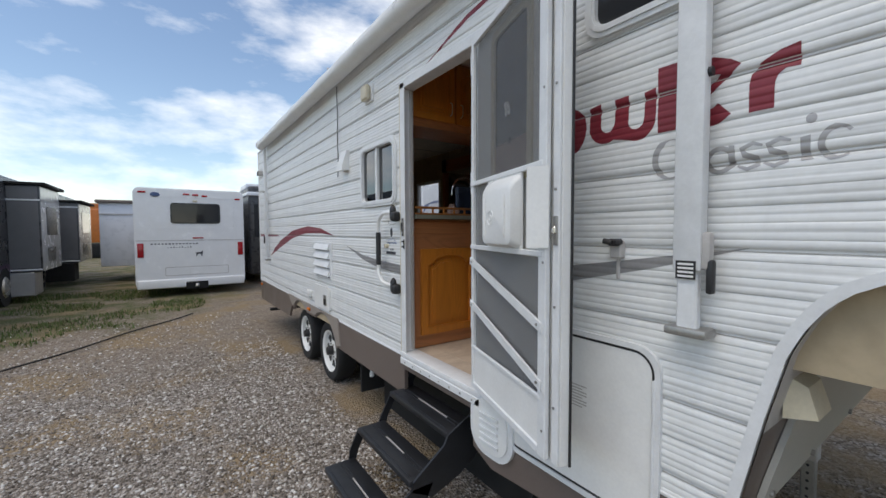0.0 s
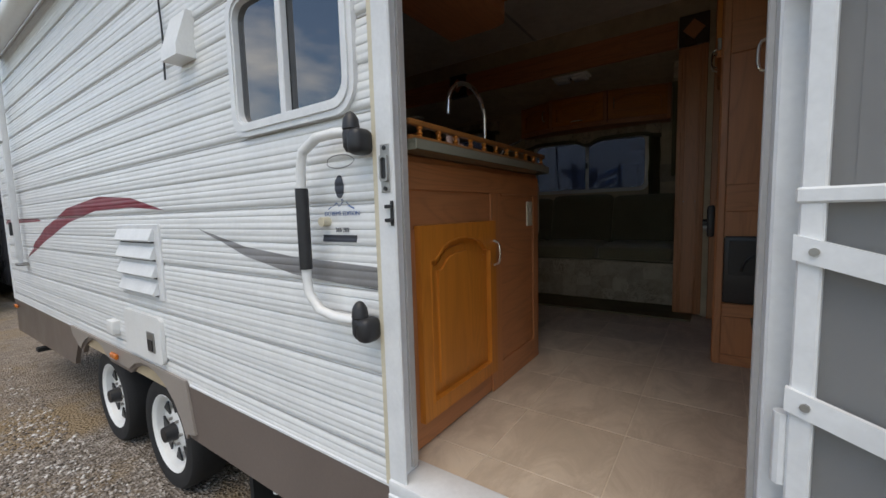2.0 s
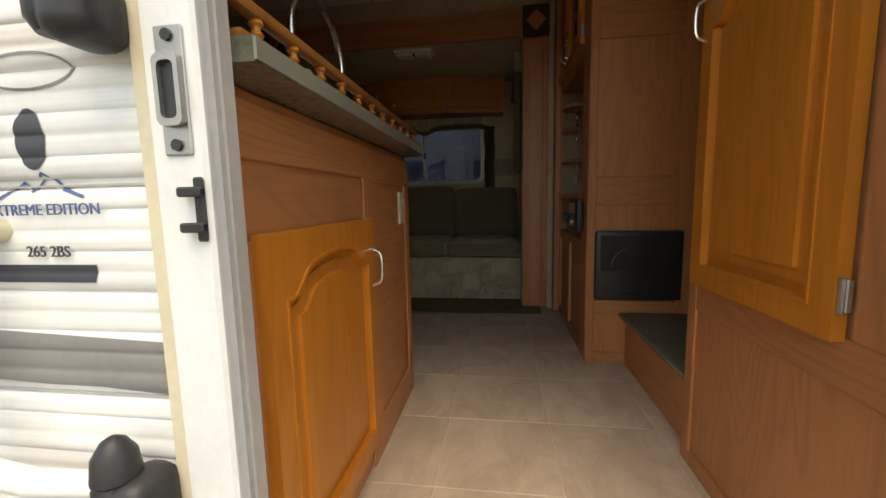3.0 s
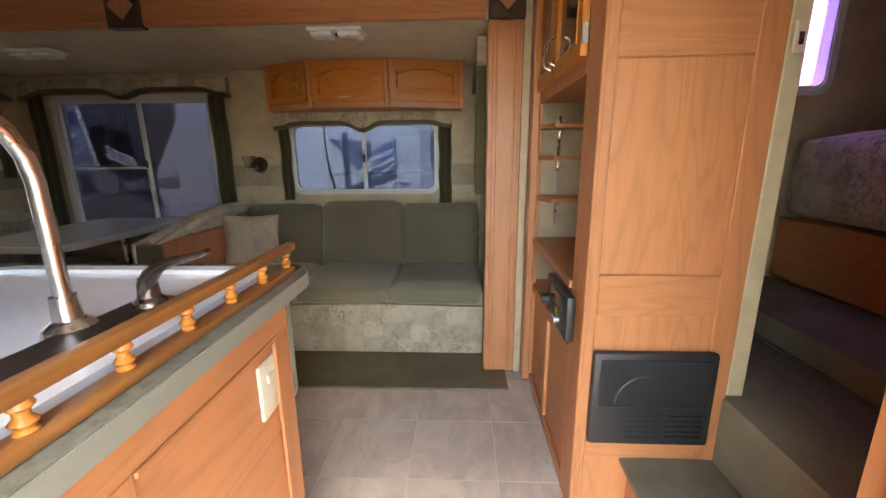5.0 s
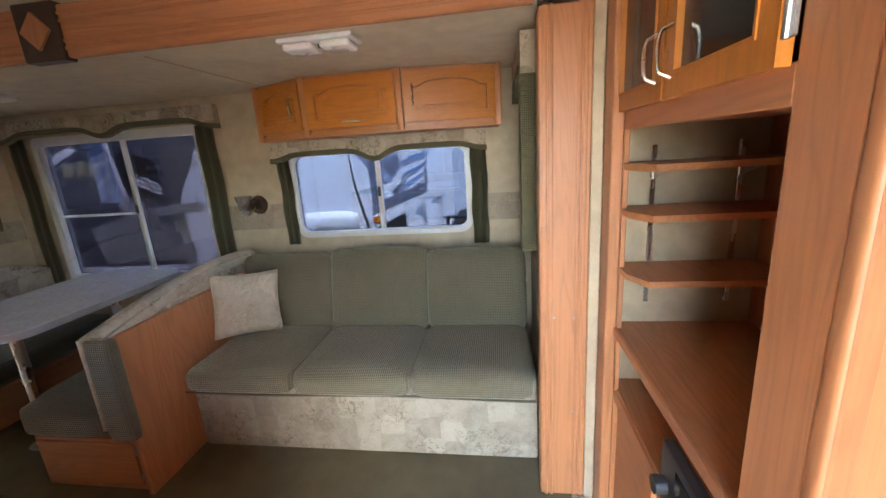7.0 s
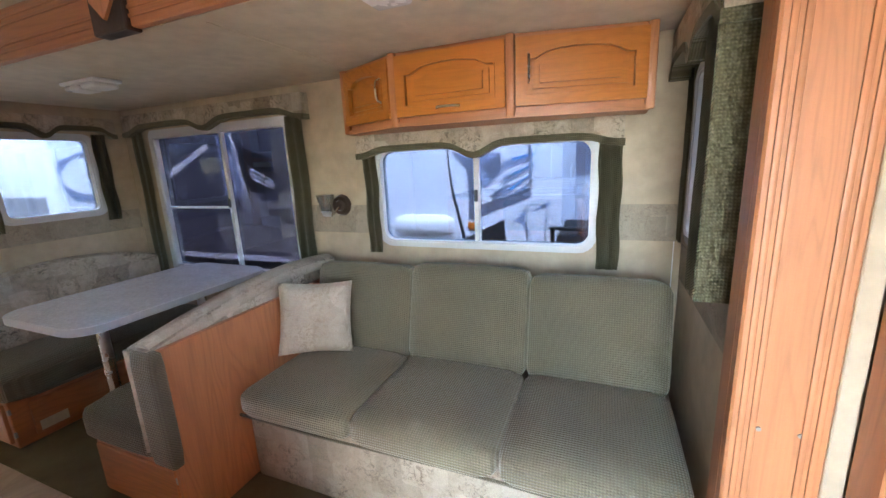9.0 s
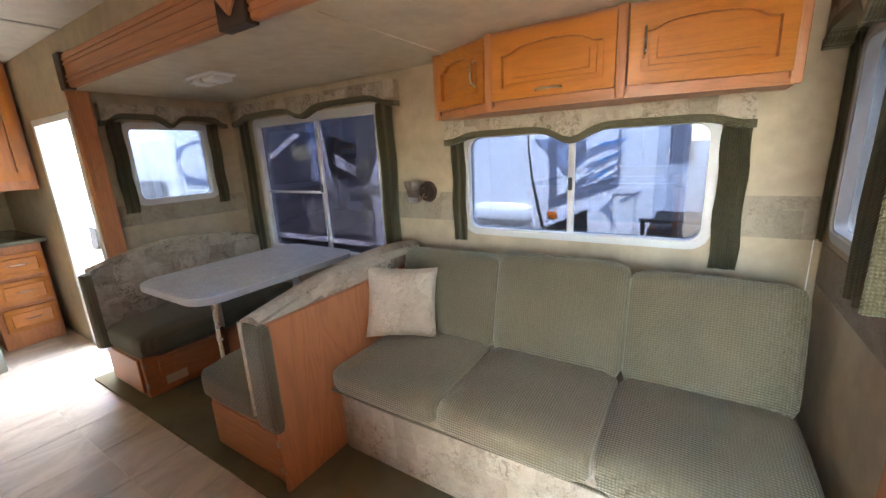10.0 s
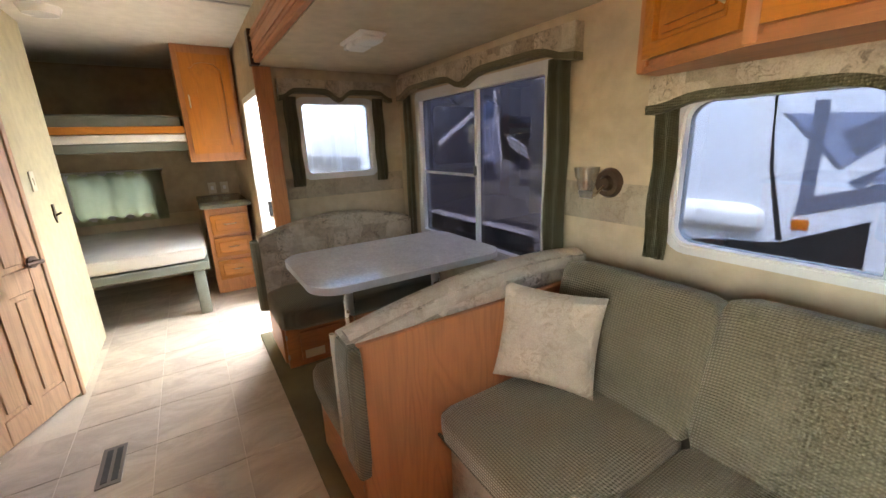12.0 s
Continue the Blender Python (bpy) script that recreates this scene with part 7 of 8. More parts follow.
part("knob", cyl(B(), rm @ Vector((0.2, -0.03, 0.045)), rm @ Vector((0.2, -0.048, 0.045)), 0.013, seg=14), M_STEEL, rad)
part("display", lbox(B(), rm, 0.08, 0.25, 0.085, 0.135, 0.03, 0.032, 0.001), M_DARKPANE, rad)
part("sticker", lbox(B(), rm, 0.15, 0.18, 0.05, 0.075, 0.03, 0.0315, 0), plain("lime_sticker", (0.45, 0.5, 0.08), 0.5), rad)
for i in range(4):
    part("button", lbox(B(), rm, 0.08 + 0.03 * i, 0.1 + 0.03 * i, 0.02, 0.032, 0.03, 0.034, 0.002), M_STEEL, rad)
solid("wall_stub", box(B(), (3.738, 1.777, FLOOR), (3.769, 1.812, 2.76), 0.002), M_PAPER, "cream wall strip beside the column", "wall")

# ---- bath corner, bunks ----
solid("bath_wall", slab(B(), "x", 2.52, 2.565, 5.46, 6.31, FLOOR, 2.76), M_PAPER_Y, "pale yellow wallpapered bathroom wall", "wall")
solid("bath_wall_end", slab(B(), "y", 6.31, 6.35, XI, 2.565, FLOOR, 2.76), M_PAPER_Y, "pale yellow wall beside the bunks", "wall")
dd = Vector((2.375 - 2.565, 5.05 - 5.46, 0)).normalized()
bd_end = Vector((2.565, 5.46, 0)) + dd * 0.50
solid("bath_wall_side", slab(B(), "y", 4.86, 4.90, XI, bd_end.x - 0.02, FLOOR, 2.76), M_CEIL, "white wall beside the bathroom door", "wall")
bdm = face(Vector((-dd.y, dd.x, 0)) if Vector((-dd.y, dd.x, 0)).x > 0 else Vector((dd.y, -dd.x, 0)), (bd_end.x, bd_end.y, FLOOR + 0.02))
bath = thing("bathroom_door", (2.47, 5.25, FLOOR), "natural oak six-panel bathroom door with a bronze lever", "door")
wD, hD = 0.50, 1.93
if (bdm.to_3x3() @ Vector((1, 0, 0))).dot(dd) > 0:
    bdm = bdm @ Matrix.Translation((-wD, 0, 0))
part("leaf", lbox(B(), bdm, 0, wD, 0, hD, -0.03, -0.008, 0.003), M_DOORW, bath)
bm = B()
for u0, u1, v0, v1 in ((0, 0.075, 0, hD), (wD - 0.075, wD, 0, hD), (wD / 2 - 0.035, wD / 2 + 0.035, 0.12, hD - 0.1), (0.075, wD - 0.075, 0, 0.13), (0.075, wD - 0.075, 0.66, 0.78), (0.075, wD - 0.075, 1.42, 1.52), (0.075, wD - 0.075, hD - 0.1, hD)):
    lbox(bm, bdm, u0, u1, v0, v1, -0.009, 0.0, 0.003)
part("stile_and_rail", bm, M_DOORW, bath)
for u0, u1 in ((0.1, wD / 2 - 0.06), (wD / 2 + 0.06, wD - 0.1)):
    for v0, v1 in ((0.155, 0.635), (0.805, 1.395), (1.545, hD - 0.125)):
        part("raised_panel", lbox(B(), bdm, u0, u1, v0, v1, -0.01, -0.002, 0.006), M_DOORW, bath)
kn = part("lever", merge(B(), cyl(B(), (wD - 0.05, 0, 0.80), (wD - 0.05, -0.05, 0.80), 0.012, seg=12), bdm), M_BRONZE, bath, "dark bronze lever handle")
part("rosette", merge(B(), cyl(B(), (wD - 0.05, 0, 0.80), (wD - 0.05, -0.012, 0.80), 0.03, seg=20), bdm), M_BRONZE, kn)
part("grip", merge(B(), cyl(B(), (wD - 0.045, -0.05, 0.80), (wD - 0.14, -0.052, 0.805), 0.011, 0.009, seg=12), bdm), M_BRONZE, kn)
for ub in (-0.03, wD + 0.004):
    solid("trim", lbox(B(), bdm, ub, ub + 0.026, -0.02, hD + 0.03, -0.035, 0.006, 0.003), M_DOORW if ub > 0 else M_WHITE, "bathroom door casing", "trim")
solid("bath_header", lbox(B(), bdm, -0.03, wD + 0.03, hD + 0.03, 2.14, -0.035, 0.004, 0.002), M_PAPER_Y, "pale wall over the bathroom door", "wall")
sw3 = thing("light_switch", (2.565, 5.72, 1.8), "cream wall switch on the bathroom wall", "switch")
part("plate", box(B(), (2.565, 5.68, 1.765), (2.573, 5.75, 1.875), 0.003), M_CREAM, sw3)
part("rocker", box(B(), (2.573, 5.705, 1.80), (2.577, 5.725, 1.84), 0.002), M_CREAM, sw3)
hk = thing("wall_hook", (2.565, 5.95, 1.6), "dark metal wall hook", "hook")
part("plate", prism(B(), [(5.93, 1.67), (5.965, 1.67), (5.98, 1.60), (5.95, 1.555), (5.925, 1.60)], "x", 2.565, 2.572), M_BRONZE, hk)
part("peg", cyl(B(), (2.57, 5.95, 1.60), (2.60, 5.95, 1.615), 0.006, seg=8), M_BRONZE, hk)

wr = thing("bunk_wardrobe", (3.55, 6.9, 1.86), "honey oak wall wardrobe beside the bunk", "cabinet")
part("body", box(B(), (3.335, 6.565, 1.862), (3.755, YB - 0.005, 2.757), 0.005), M_LAM, wr)
panel_door("door", wr, face((0, -1, 0), (3.375, 6.565, 1.93)), 0.345, 0.76, M_OAK, 0.062, 0.045, 0.03, (0.03, 0.4, True))
dr = thing("drawer_chest", (3.54, 7.2, FLOOR), "three-drawer oak chest with a sage laminate top", "drawers")
part("body", box(B(), (3.36, 6.83, FLOOR + 0.002), (3.72, YB - 0.005, 1.44), 0.004), M_LAM, dr)
part("top", box(B(), (3.33, 6.765, 1.44), (3.755, YB - 0.005, 1.475), 0.01, 2), M_TOP, dr)
for z in (0.755, 0.975, 1.19):
    fr = part("drawer", box(B(), (3.395, 6.80, z), (3.705, 6.83, z + 0.185), 0.006, 2), M_OAKX, dr)
    part("drawer_panel", box(B(), (3.43, 6.79, z + 0.035), (3.67, 6.801, z + 0.15), 0.006), M_OAKX, fr)
    part("handle", pull(B(), face((0, -1, 0), (3.40, 6.79, z)), 0.15, 0.1, 0.0, False), M_CHROME, fr)
bk = thing("lower_bunk", (2.4, 7.0, FLOOR), "low bunk frame with green legs", "bed")
part("deck", box(B(), (XI + 0.01, 6.36, 1.0), (3.32, YB - 0.01, 1.07), 0.006), M_MATT_G, bk)
for x in (3.24, 1.5):
    part("leg", box(B(), (x - 0.045, 6.37, FLOOR + 0.001), (x + 0.04, 6.455, 1.0), 0.012, 2), M_MATT_G, bk)
part("back_leg", box(B(), (3.2, YB - 0.09, FLOOR + 0.001), (3.3, YB - 0.012, 1.0), 0.006), M_MATT_G, bk)
mt1 = thing("bunk_mattress", (2.4, 7.0, 1.07), "thin pale mattress on the lower bunk", "mattress")
part("cover", pad(B(), (XI + 0.02, 6.37, 1.07), (3.31, YB - 0.02, 1.20), 0.04, 0.015, cuts=10), M_MATT, mt1)
part("piping", tube(B(), [(XI + 0.03 + 0.0475 * i, 6.367, 1.182 + 0.003 * math.sin(i * 0.9)) for i in range(40)], 0.006, 8), M_MATT, mt1)
bk2 = thing("upper_bunk", (2.4, 7.0, 2.0), "upper bunk with an oak edge rail over a white board", "bed")
part("deck", box(B(), (XI + 0.005, 6.60, 2.03), (3.334, YB - 0.006, 2.09), 0.006), M_CEIL, bk2)
part("edge_rail", box(B(), (XI + 0.005, 6.585, 2.095), (3.334, 6.62, 2.15), 0.006), M_OAKX, bk2)
part("underside", box(B(), (XI + 0.005, 6.64, 1.96), (3.334, YB - 0.006, 2.028), 0.004), M_MATT_G, bk2)
mt2 = thing("bunk_mattress", (2.4, 7.0, 2.1), "thin grey-green mattress on the upper bunk", "mattress")
part("cover", pad(B(), (XI + 0.02, 6.63, 2.091), (3.32, YB - 0.02, 2.24), 0.03, 0.012, cuts=10), M_MATT_G, mt2)
part("piping", tube(B(), [(XI + 0.03 + 0.0475 * i, 6.627, 2.222 + 0.003 * math.sin(i * 0.9)) for i in range(40)], 0.006, 8), M_MATT_G, mt2)
curtain("bunk_curtain", face((0, -1, 0), (2.2, YB - 0.002, 1.275)), 0.86, 0.52, "mint green gathered curtain over the bunk window", 0.035, M_MINT, 6)
part("rod", cyl(B(), (2.18, YB - 0.03, 1.785), (3.08, YB - 0.03, 1.785), 0.008, seg=8), M_WHITE, thing("curtain_rod", (2.6, YB - 0.03, 1.78), "thin white curtain rod", "rod"))
for x in (3.50, 3.62):
    olt = thing("wall_outlet", (x, YB, 1.5), "cream wall outlet plate", "outlet", "bunk outlets")
    part("plate", box(B(), (x - 0.038, YB - 0.01, 1.49), (x + 0.038, YB - 0.001, 1.61), 0.004, 2), M_CREAM, olt)
    part("socket", box(B(), (x - 0.015, YB - 0.013, 1.53), (x + 0.015, YB - 0.0095, 1.57), 0.003), M_WHITE, olt)
rg = thing("floor_register", (2.79, 4.69, FLOOR), "brown metal floor heating register", "vent")
part("rim", box(B(), (2.745, 4.55, FLOOR), (2.835, 4.825, FLOOR + 0.004), 0.002), M_SKIRT, rg)
for i in range(2):
    part("grille", box(B(), (2.762 + 0.036 * i, 4.575, FLOOR + 0.004), (2.785 + 0.036 * i, 4.80, FLOOR + 0.0055), 0), M_BLACK, rg)
# rear doorway, standing open to the daylight
d2f = thing("door_2", (XR, 6.0, 0.63), "oak and white frame of the open rear doorway", "door frame", "", "structure")
bm = B()
for a, b in (((XR - 0.012, 5.60, FLOOR), (XR + 0.06, 5.645, 2.34)), ((XR - 0.012, 6.315, FLOOR), (XR + 0.06, 6.36, 2.34)), ((XR - 0.012, 5.645, 2.295), (XR + 0.06, 6.315, 2.34))):
    box(bm, a, b, 0.004)
part("jamb", bm, M_ALU, d2f)
part("sill", box(B(), (XR - 0.01, 5.645, 0.60), (XR + 0.08, 6.315, 0.632), 0.004), M_ALU, d2f)
gh2 = thing("grab_handle", (3.86, 5.58, 1.3), "white grab handle beside the rear doorway", "handle")
part("bar", tube(B(), [(3.83, 6.42, 1.75), (3.90, 6.42, 1.72), (3.92, 6.42, 1.5), (3.90, 6.42, 1.28), (3.83, 6.42, 1.25)], 0.014, 10), M_WHITE, gh2)



# ---- parked coaches and trailers ----
def flat(parent, name, m, pts, mat, w=0.006, label=""):
    return part(name, lprism(B(), m, pts, 0.0, w), mat, parent, label)


mh = thing("motorhome", (0.45, 15.0, GZ), "white motorhome parked with its rear towards the gravel", "motorhome")
MX0, MX1, MY, MB, MT = -0.74, 1.66, 12.1, 0.06, 2.56
shell = rrect(MX0, MX1, MB, MT, 0.14, 6)
part("body", prism(B(), shell, "y", MY + 0.05, 20.0), M_FW, mh)
mm = face((0, -1, 0), (MX0, MY + 0.05, MB))
WM, HM = MX1 - MX0, MT - MB
part("rear_cap", lprism(B(), mm, rrect(0.015, WM - 0.015, 0.015, HM - 0.03, 0.16, 6), 0.0, 0.05), M_FW, mh)
wfr = part("rear_window", lring(B(), mm, rrect(0.74, 1.83, 1.62, 2.14, 0.07), rrect(0.765, 1.805, 1.645, 2.115, 0.06), 0.05, 0.065), M_BLACK, mh)
part("pane", lprism(B(), mm, rrect(0.765, 1.805, 1.645, 2.115, 0.06), 0.05, 0.058), M_DARKPANE, wfr)
part("upper_panel", lring(B(), mm, rrect(0.30, 2.18, 1.48, 2.30, 0.04), rrect(0.33, 2.15, 1.51, 2.27, 0.04), 0.05, 0.056), M_FW, mh)
for u, v, w in ((0.10, 2.36, 0.16), (1.02, 2.34, 0.13), (1.22, 2.33, 0.13), (1.42, 2.31, 0.13), (2.18, 2.26, 0.13)):
    part("clearance_light", lbox(B(), mm, u, u + w, v, v + 0.045, 0.05, 0.075, 0.01, 2), M_TAILRED, mh)
for u in (0.055, WM - 0.17):
    part("tail_lamp", lbox(B(), mm, u, u + 0.125, 0.78, 1.13, 0.05, 0.07, 0.015, 2), M_TAILRED, mh)
part("camera_eye", lbox(B(), mm, 1.22, 1.32, 2.17, 2.22, 0.05, 0.1, 0.01), M_CREAM, mh)
part("high_light", lbox(B(), mm, 1.20, 1.44, 1.235, 1.265, 0.05, 0.066, 0.006), M_TAILRED, mh)
part("bumper", lbox(B(), mm, 0.03, WM - 0.03, 0.0, 0.22, 0.04, 0.11, 0.03, 3), M_FW, mh)
part("engine_hatch", lring(B(), mm, rrect(0.6, 2.0, 0.3, 0.52, 0.02), rrect(0.612, 1.988, 0.312, 0.508, 0.02), 0.05, 0.054), M_GREY_TRIM, mh)
part("plate_recess", lbox(B(), mm, 1.12, 1.52, 0.32, 0.49, 0.05, 0.056, 0.01), M_FW, mh)
part("waist_line", lbox(B(), mm, 0.03, WM - 0.03, 1.185, 1.2, 0.05, 0.056, 0.004), M_GREY_TRIM, mh)
hit = part("hitch", lbox(B(), mm, 1.02, 1.52, -0.06, 0.14, 0.05, 0.125, 0.02), M_DARK, mh)
part("ball", cyl(B(), (MX0 + 1.27, MY - 0.09, MB), (MX0 + 1.27, MY - 0.05, MB + 0.06), 0.05, seg=12), M_STEEL, hit)
for i in range(14):
    part("print_bar", lbox(B(), mm, 0.32 + 0.073 * i, 0.362 + 0.073 * i, 1.092, 1.122, 0.05, 0.053, 0), M_DECAL, mh)
for i in range(9):
    part("print_bar", lbox(B(), mm, 0.66 + 0.06 * i, 0.685 + 0.06 * i, 1.005, 1.02 + 0.01 * (i % 3), 0.05, 0.053, 0), M_DECAL, mh)
flat(mh, "emblem", mm @ Matrix.Translation((1.25, -0.05, 0.84)), [(0, 0.03), (0.13, 0.05), (0.17, 0.09), (0.16, 0.02), (0.15, -0.06), (0.13, -0.06), (0.12, 0.0), (0.05, 0.0), (0.03, -0.06), (0.01, -0.06), (0.02, 0.0)], M_DECAL)
part("round_badge", lprism(B(), mm, el(0.44, 2.33, 0.1, 0.06, 0, 345, 24), 0.05, 0.056), M_BLUE, mh)
for y in (15.0, 19.0):
    for x in (MX0 + 0.02, MX1 - 0.3):
        part("wheel", cyl(B(), (x, y, GZ + 0.42), (x + 0.28, y, GZ + 0.42), 0.42, seg=24), M_RUB, mh)
part("slide_room", box(B(), (-1.87, 16.6, 0.36), (MX0, 19.0, 2.42), 0.03, 2), M_NEIGH, mh)
part("slide_roof", box(B(), (-1.95, 16.5, 2.40), (MX0, 19.1, 2.50), 0.02), M_SKIRT, mh)
part("slide_trim", box(B(), (-1.86, 16.575, 2.02), (MX0, 16.6, 2.06), 0.004), M_GREY_TRIM, mh)

gr = thing("grey_coach", (-4.4, 14.0, GZ), "dark grey coach with two extended slide rooms", "motorhome")
part("body", box(B(), (-5.6, 8.6, 0.25), (-3.05, 21.0, 2.75), 0.06, 3), M_GBODY, gr)
part("lower_band", box(B(), (-3.06, 8.7, 0.2), (-3.03, 20.9, 0.75), 0.01), plain("plum_band", (0.06, 0.03, 0.06), 0.3), gr)
for (xa, xb, ya, yb, zt) in ((-3.06, -2.5, 13.0, 14.9, 2.56), (-3.06, -2.3, 16.2, 18.4, 2.36)):
    sr = part("slide_room", box(B(), (xa, ya, 0.55), (xb, yb, zt), 0.025, 2), M_GBODY, gr)
    part("slide_side", box(B(), (xb - 0.002, ya + 0.02, 0.56), (xb + 0.012, yb - 0.02, zt - 0.02), 0.004), M_COACHS, sr, "silver painted slide side")
    part("slide_front", box(B(), (xa + 0.02, ya - 0.008, 0.64), (xb - 0.03, ya + 0.002, 2.19), 0.004), M_COACHF, sr, "grey slide front panel")
    part("slide_front", box(B(), (xa + 0.02, ya - 0.008, 2.25), (xb - 0.03, ya + 0.002, zt - 0.03), 0.004), M_COACHF, sr, "grey slide front panel")
    part("slide_roof", box(B(), (xa - 0.02, ya - 0.06, zt), (xb + 0.12, yb + 0.06, zt + 0.07), 0.02, 2), M_DARK, sr)
    part("trim_line", box(B(), (xa, ya - 0.012, 2.2), (xb, ya, 2.24), 0.003), M_ALU, sr)
    part("sill_line", box(B(), (xa, ya - 0.012, 0.58), (xb, ya, 0.62), 0.003), M_ALU, sr)
    part("side_window", box(B(), (xb + 0.012, ya + 0.5, 1.4), (xb + 0.02, yb - 0.4, 2.1), 0.01), M_DARKPANE, sr)
    part("side_shade", box(B(), (xb + 0.012, ya + 0.5, 0.75), (xb + 0.018, yb - 0.6, 1.1), 0.01), M_GBODY, sr)
    part("lower_box", box(B(), (xa, ya - 0.1, 0.0), (xb - 0.12, ya + 0.6, 0.54), 0.02), M_SILVER if ya < 15 else M_DARK, gr)
for y in (12.6, 15.6, 19.0):
    part("wheel", cyl(B(), (-3.35, y, GZ + 0.42), (-3.02, y, GZ + 0.42), 0.42, seg=24), M_RUB, gr)
    part("wheel_rim", cyl(B(), (-3.02, y, GZ + 0.42), (-2.99, y, GZ + 0.42), 0.24, 0.2, seg=20), M_CHROME, gr)
part("antenna", cyl(B(), (-3.4, 12.9, 2.7), (-3.38, 12.9, 3.1), 0.012, seg=6), M_STEEL, gr)

bk3 = thing("black_coach", (3.2, 16.0, GZ), "black coach parked behind the trailer", "motorhome")
part("body", box(B(), (1.95, 13.2, 0.15), (4.3, 22.0, 2.85), 0.08, 3), M_GBODY, bk3)
part("roof_edge", box(B(), (1.9, 13.1, 2.55), (4.3, 22.0, 2.66), 0.02), M_NEIGH, bk3)
part("window", box(B(), (2.1, 13.18, 1.3), (4.1, 13.2, 2.3), 0.02), M_DARKPANE, bk3)
part("roof_unit", box(B(), (2.0, 14.0, 2.84), (2.6, 15.2, 3.0), 0.04, 2), M_NEIGH, bk3)
for y in (15.0, 20.0):
    part("wheel", cyl(B(), (1.98, y, GZ + 0.45), (2.3, y, GZ + 0.45), 0.45, seg=20), M_RUB, bk3)

ex = thing("orange_excavator", (-3.2, 33.0, GZ), "orange machine parked far behind the coaches", "machine")
part("cab", box(B(), (-4.4, 32.5, 0.8), (-3.3, 34.0, 2.9), 0.1, 2), M_ORANGE, ex)
part("boom", prism(B(), [(-3.4, 1.2), (-2.6, 3.2), (-2.35, 3.1), (-3.1, 1.0)], "y", 33.0, 33.3), M_ORANGE, ex)
part("tracks", box(B(), (-4.6, 32.3, GZ), (-2.4, 34.2, 0.75), 0.2, 2), M_DARK, ex)
fh = thing("low_house", (-7.0, 60.0, GZ), "pale low house with a red roof beyond the lot", "house")
part("wall", box(B(), (-12, 58, GZ - 0.1), (-2, 64, 3.0), 0), M_CREAM, fh)
part("roof", prism(B(), [(-12.6, 3.0), (-1.4, 3.0), (-3.5, 4.6), (-10.5, 4.6)], "y", 57.4, 64.6), M_ORANGE, fh)
for i in range(4):
    part("window", box(B(), (-11 + 2.3 * i, 57.95, 1.2), (-10 + 2.3 * i, 58.0, 2.2), 0), M_DARKPANE, fh)

# neighbour trailer beyond the slide-out
ng = thing("neighbour_trailer", (8.6, 6.0, GZ), "pale fifth-wheel trailer with blue and slate swoosh graphics", "trailer")
NX = 7.6
part("body", prism(B(), [(2.71, 0.84), (3.36, 0.84), (3.36, 0.5), (10.3, 0.5), (10.4, 1.0), (10.3, 3.5), (3.1, 3.5), (2.71, 3.1)], "x", NX, 10.0), M_NEIGH, ng)
nm2 = face((-1, 0, 0), (NX, 0.0, 0.0))


def ngr(pts, mat, w=0.005, name="graphic"):
    flat(ng, name, nm2, [(-y, z) for y, z in pts], mat, w)


ngr([(3.85, 2.17), (3.76, 2.16), (3.75, 1.39), (3.84, 1.38)], M_SLATE, 0.008)
ngr([(3.84, 1.38), (3.07, 1.64), (3.06, 1.52), (3.85, 1.24)], M_SLATE, 0.009)
ngr([(3.09, 2.13), (3.06, 2.12), (3.06, 1.63), (3.08, 1.63)], M_SLATE, 0.008)
ngr([(4.0, 2.08), (3.43, 2.05), (3.41, 1.83), (3.61, 1.65)], M_SLATEL, 0.005)
ngr([(4.0, 2.08), (3.61, 1.65), (3.64, 1.64), (4.05, 2.09)], M_SLATE, 0.006)
ngr([(3.67, 1.91), (3.43, 2.04), (3.42, 1.86), (3.54, 1.73)], M_SLATE, 0.006)
for i, (dy, dz) in enumerate(((0.0, 0.0), (0.0, -0.17), (0.02, -0.33), (0.02, -0.46))):
    ngr([(3.29 + dy, 1.99 + dz - 0.015 * i), (2.99 + dy, 2.04 + dz * 0.62), (3.03 + dy, 2.01 + dz * 0.62), (3.29 + dy, 1.955 + dz - 0.015 * i)], M_LBLUE, 0.007)
    ngr([(3.4 + dy, 1.95 + dz), (3.03 + dy, 2.0 + dz * 0.62), (3.06 + dy, 1.96 + dz * 0.62), (3.4 + dy, 1.85 + dz)], M_SLATEL, 0.006)
ngr([(3.57, 1.54), (3.34, 1.69), (3.33, 1.64), (3.5, 1.49)], M_SLATE)
ngr([(3.26, 1.24), (3.13, 1.38), (3.14, 1.25), (3.05, 1.02), (3.18, 1.2)], M_SLATEL)
ngr([(3.05, 1.36), (2.84, 1.48), (2.83, 1.45), (3.02, 1.34)], M_SLATEL, 0.006)
ngr([(4.15, 2.6), (4.12, 2.6), (4.12, 2.18), (4.05, 1.63), (3.9, 1.01), (3.94, 1.0), (4.08, 1.63)], M_DARK, 0.006, "seam")
ngr([(4.4, 2.6), (4.19, 1.63), (3.97, 1.03), (4.07, 1.63), (4.14, 2.18), (4.14, 2.6)], M_FW, 0.004)
part("front_bulge", pad(B(), (NX - 0.1, 4.06, 1.04), (NX + 0.1, 4.9, 1.29), 0.09, 0.02, cuts=6), M_FW, ng)
# flat black patch painted on for the shade below the body
ngr([(4.9, 0.86), (3.92, 0.99), (3.39, 1.25), (3.36, 0.5), (4.9, 0.5)], M_DARK, 0.012, "underside")
part("marker_light", lbox(B(), nm2, -3.86, -3.74, 1.12, 1.21, 0.0, 0.02, 0.012, 2), M_AMBER, ng)
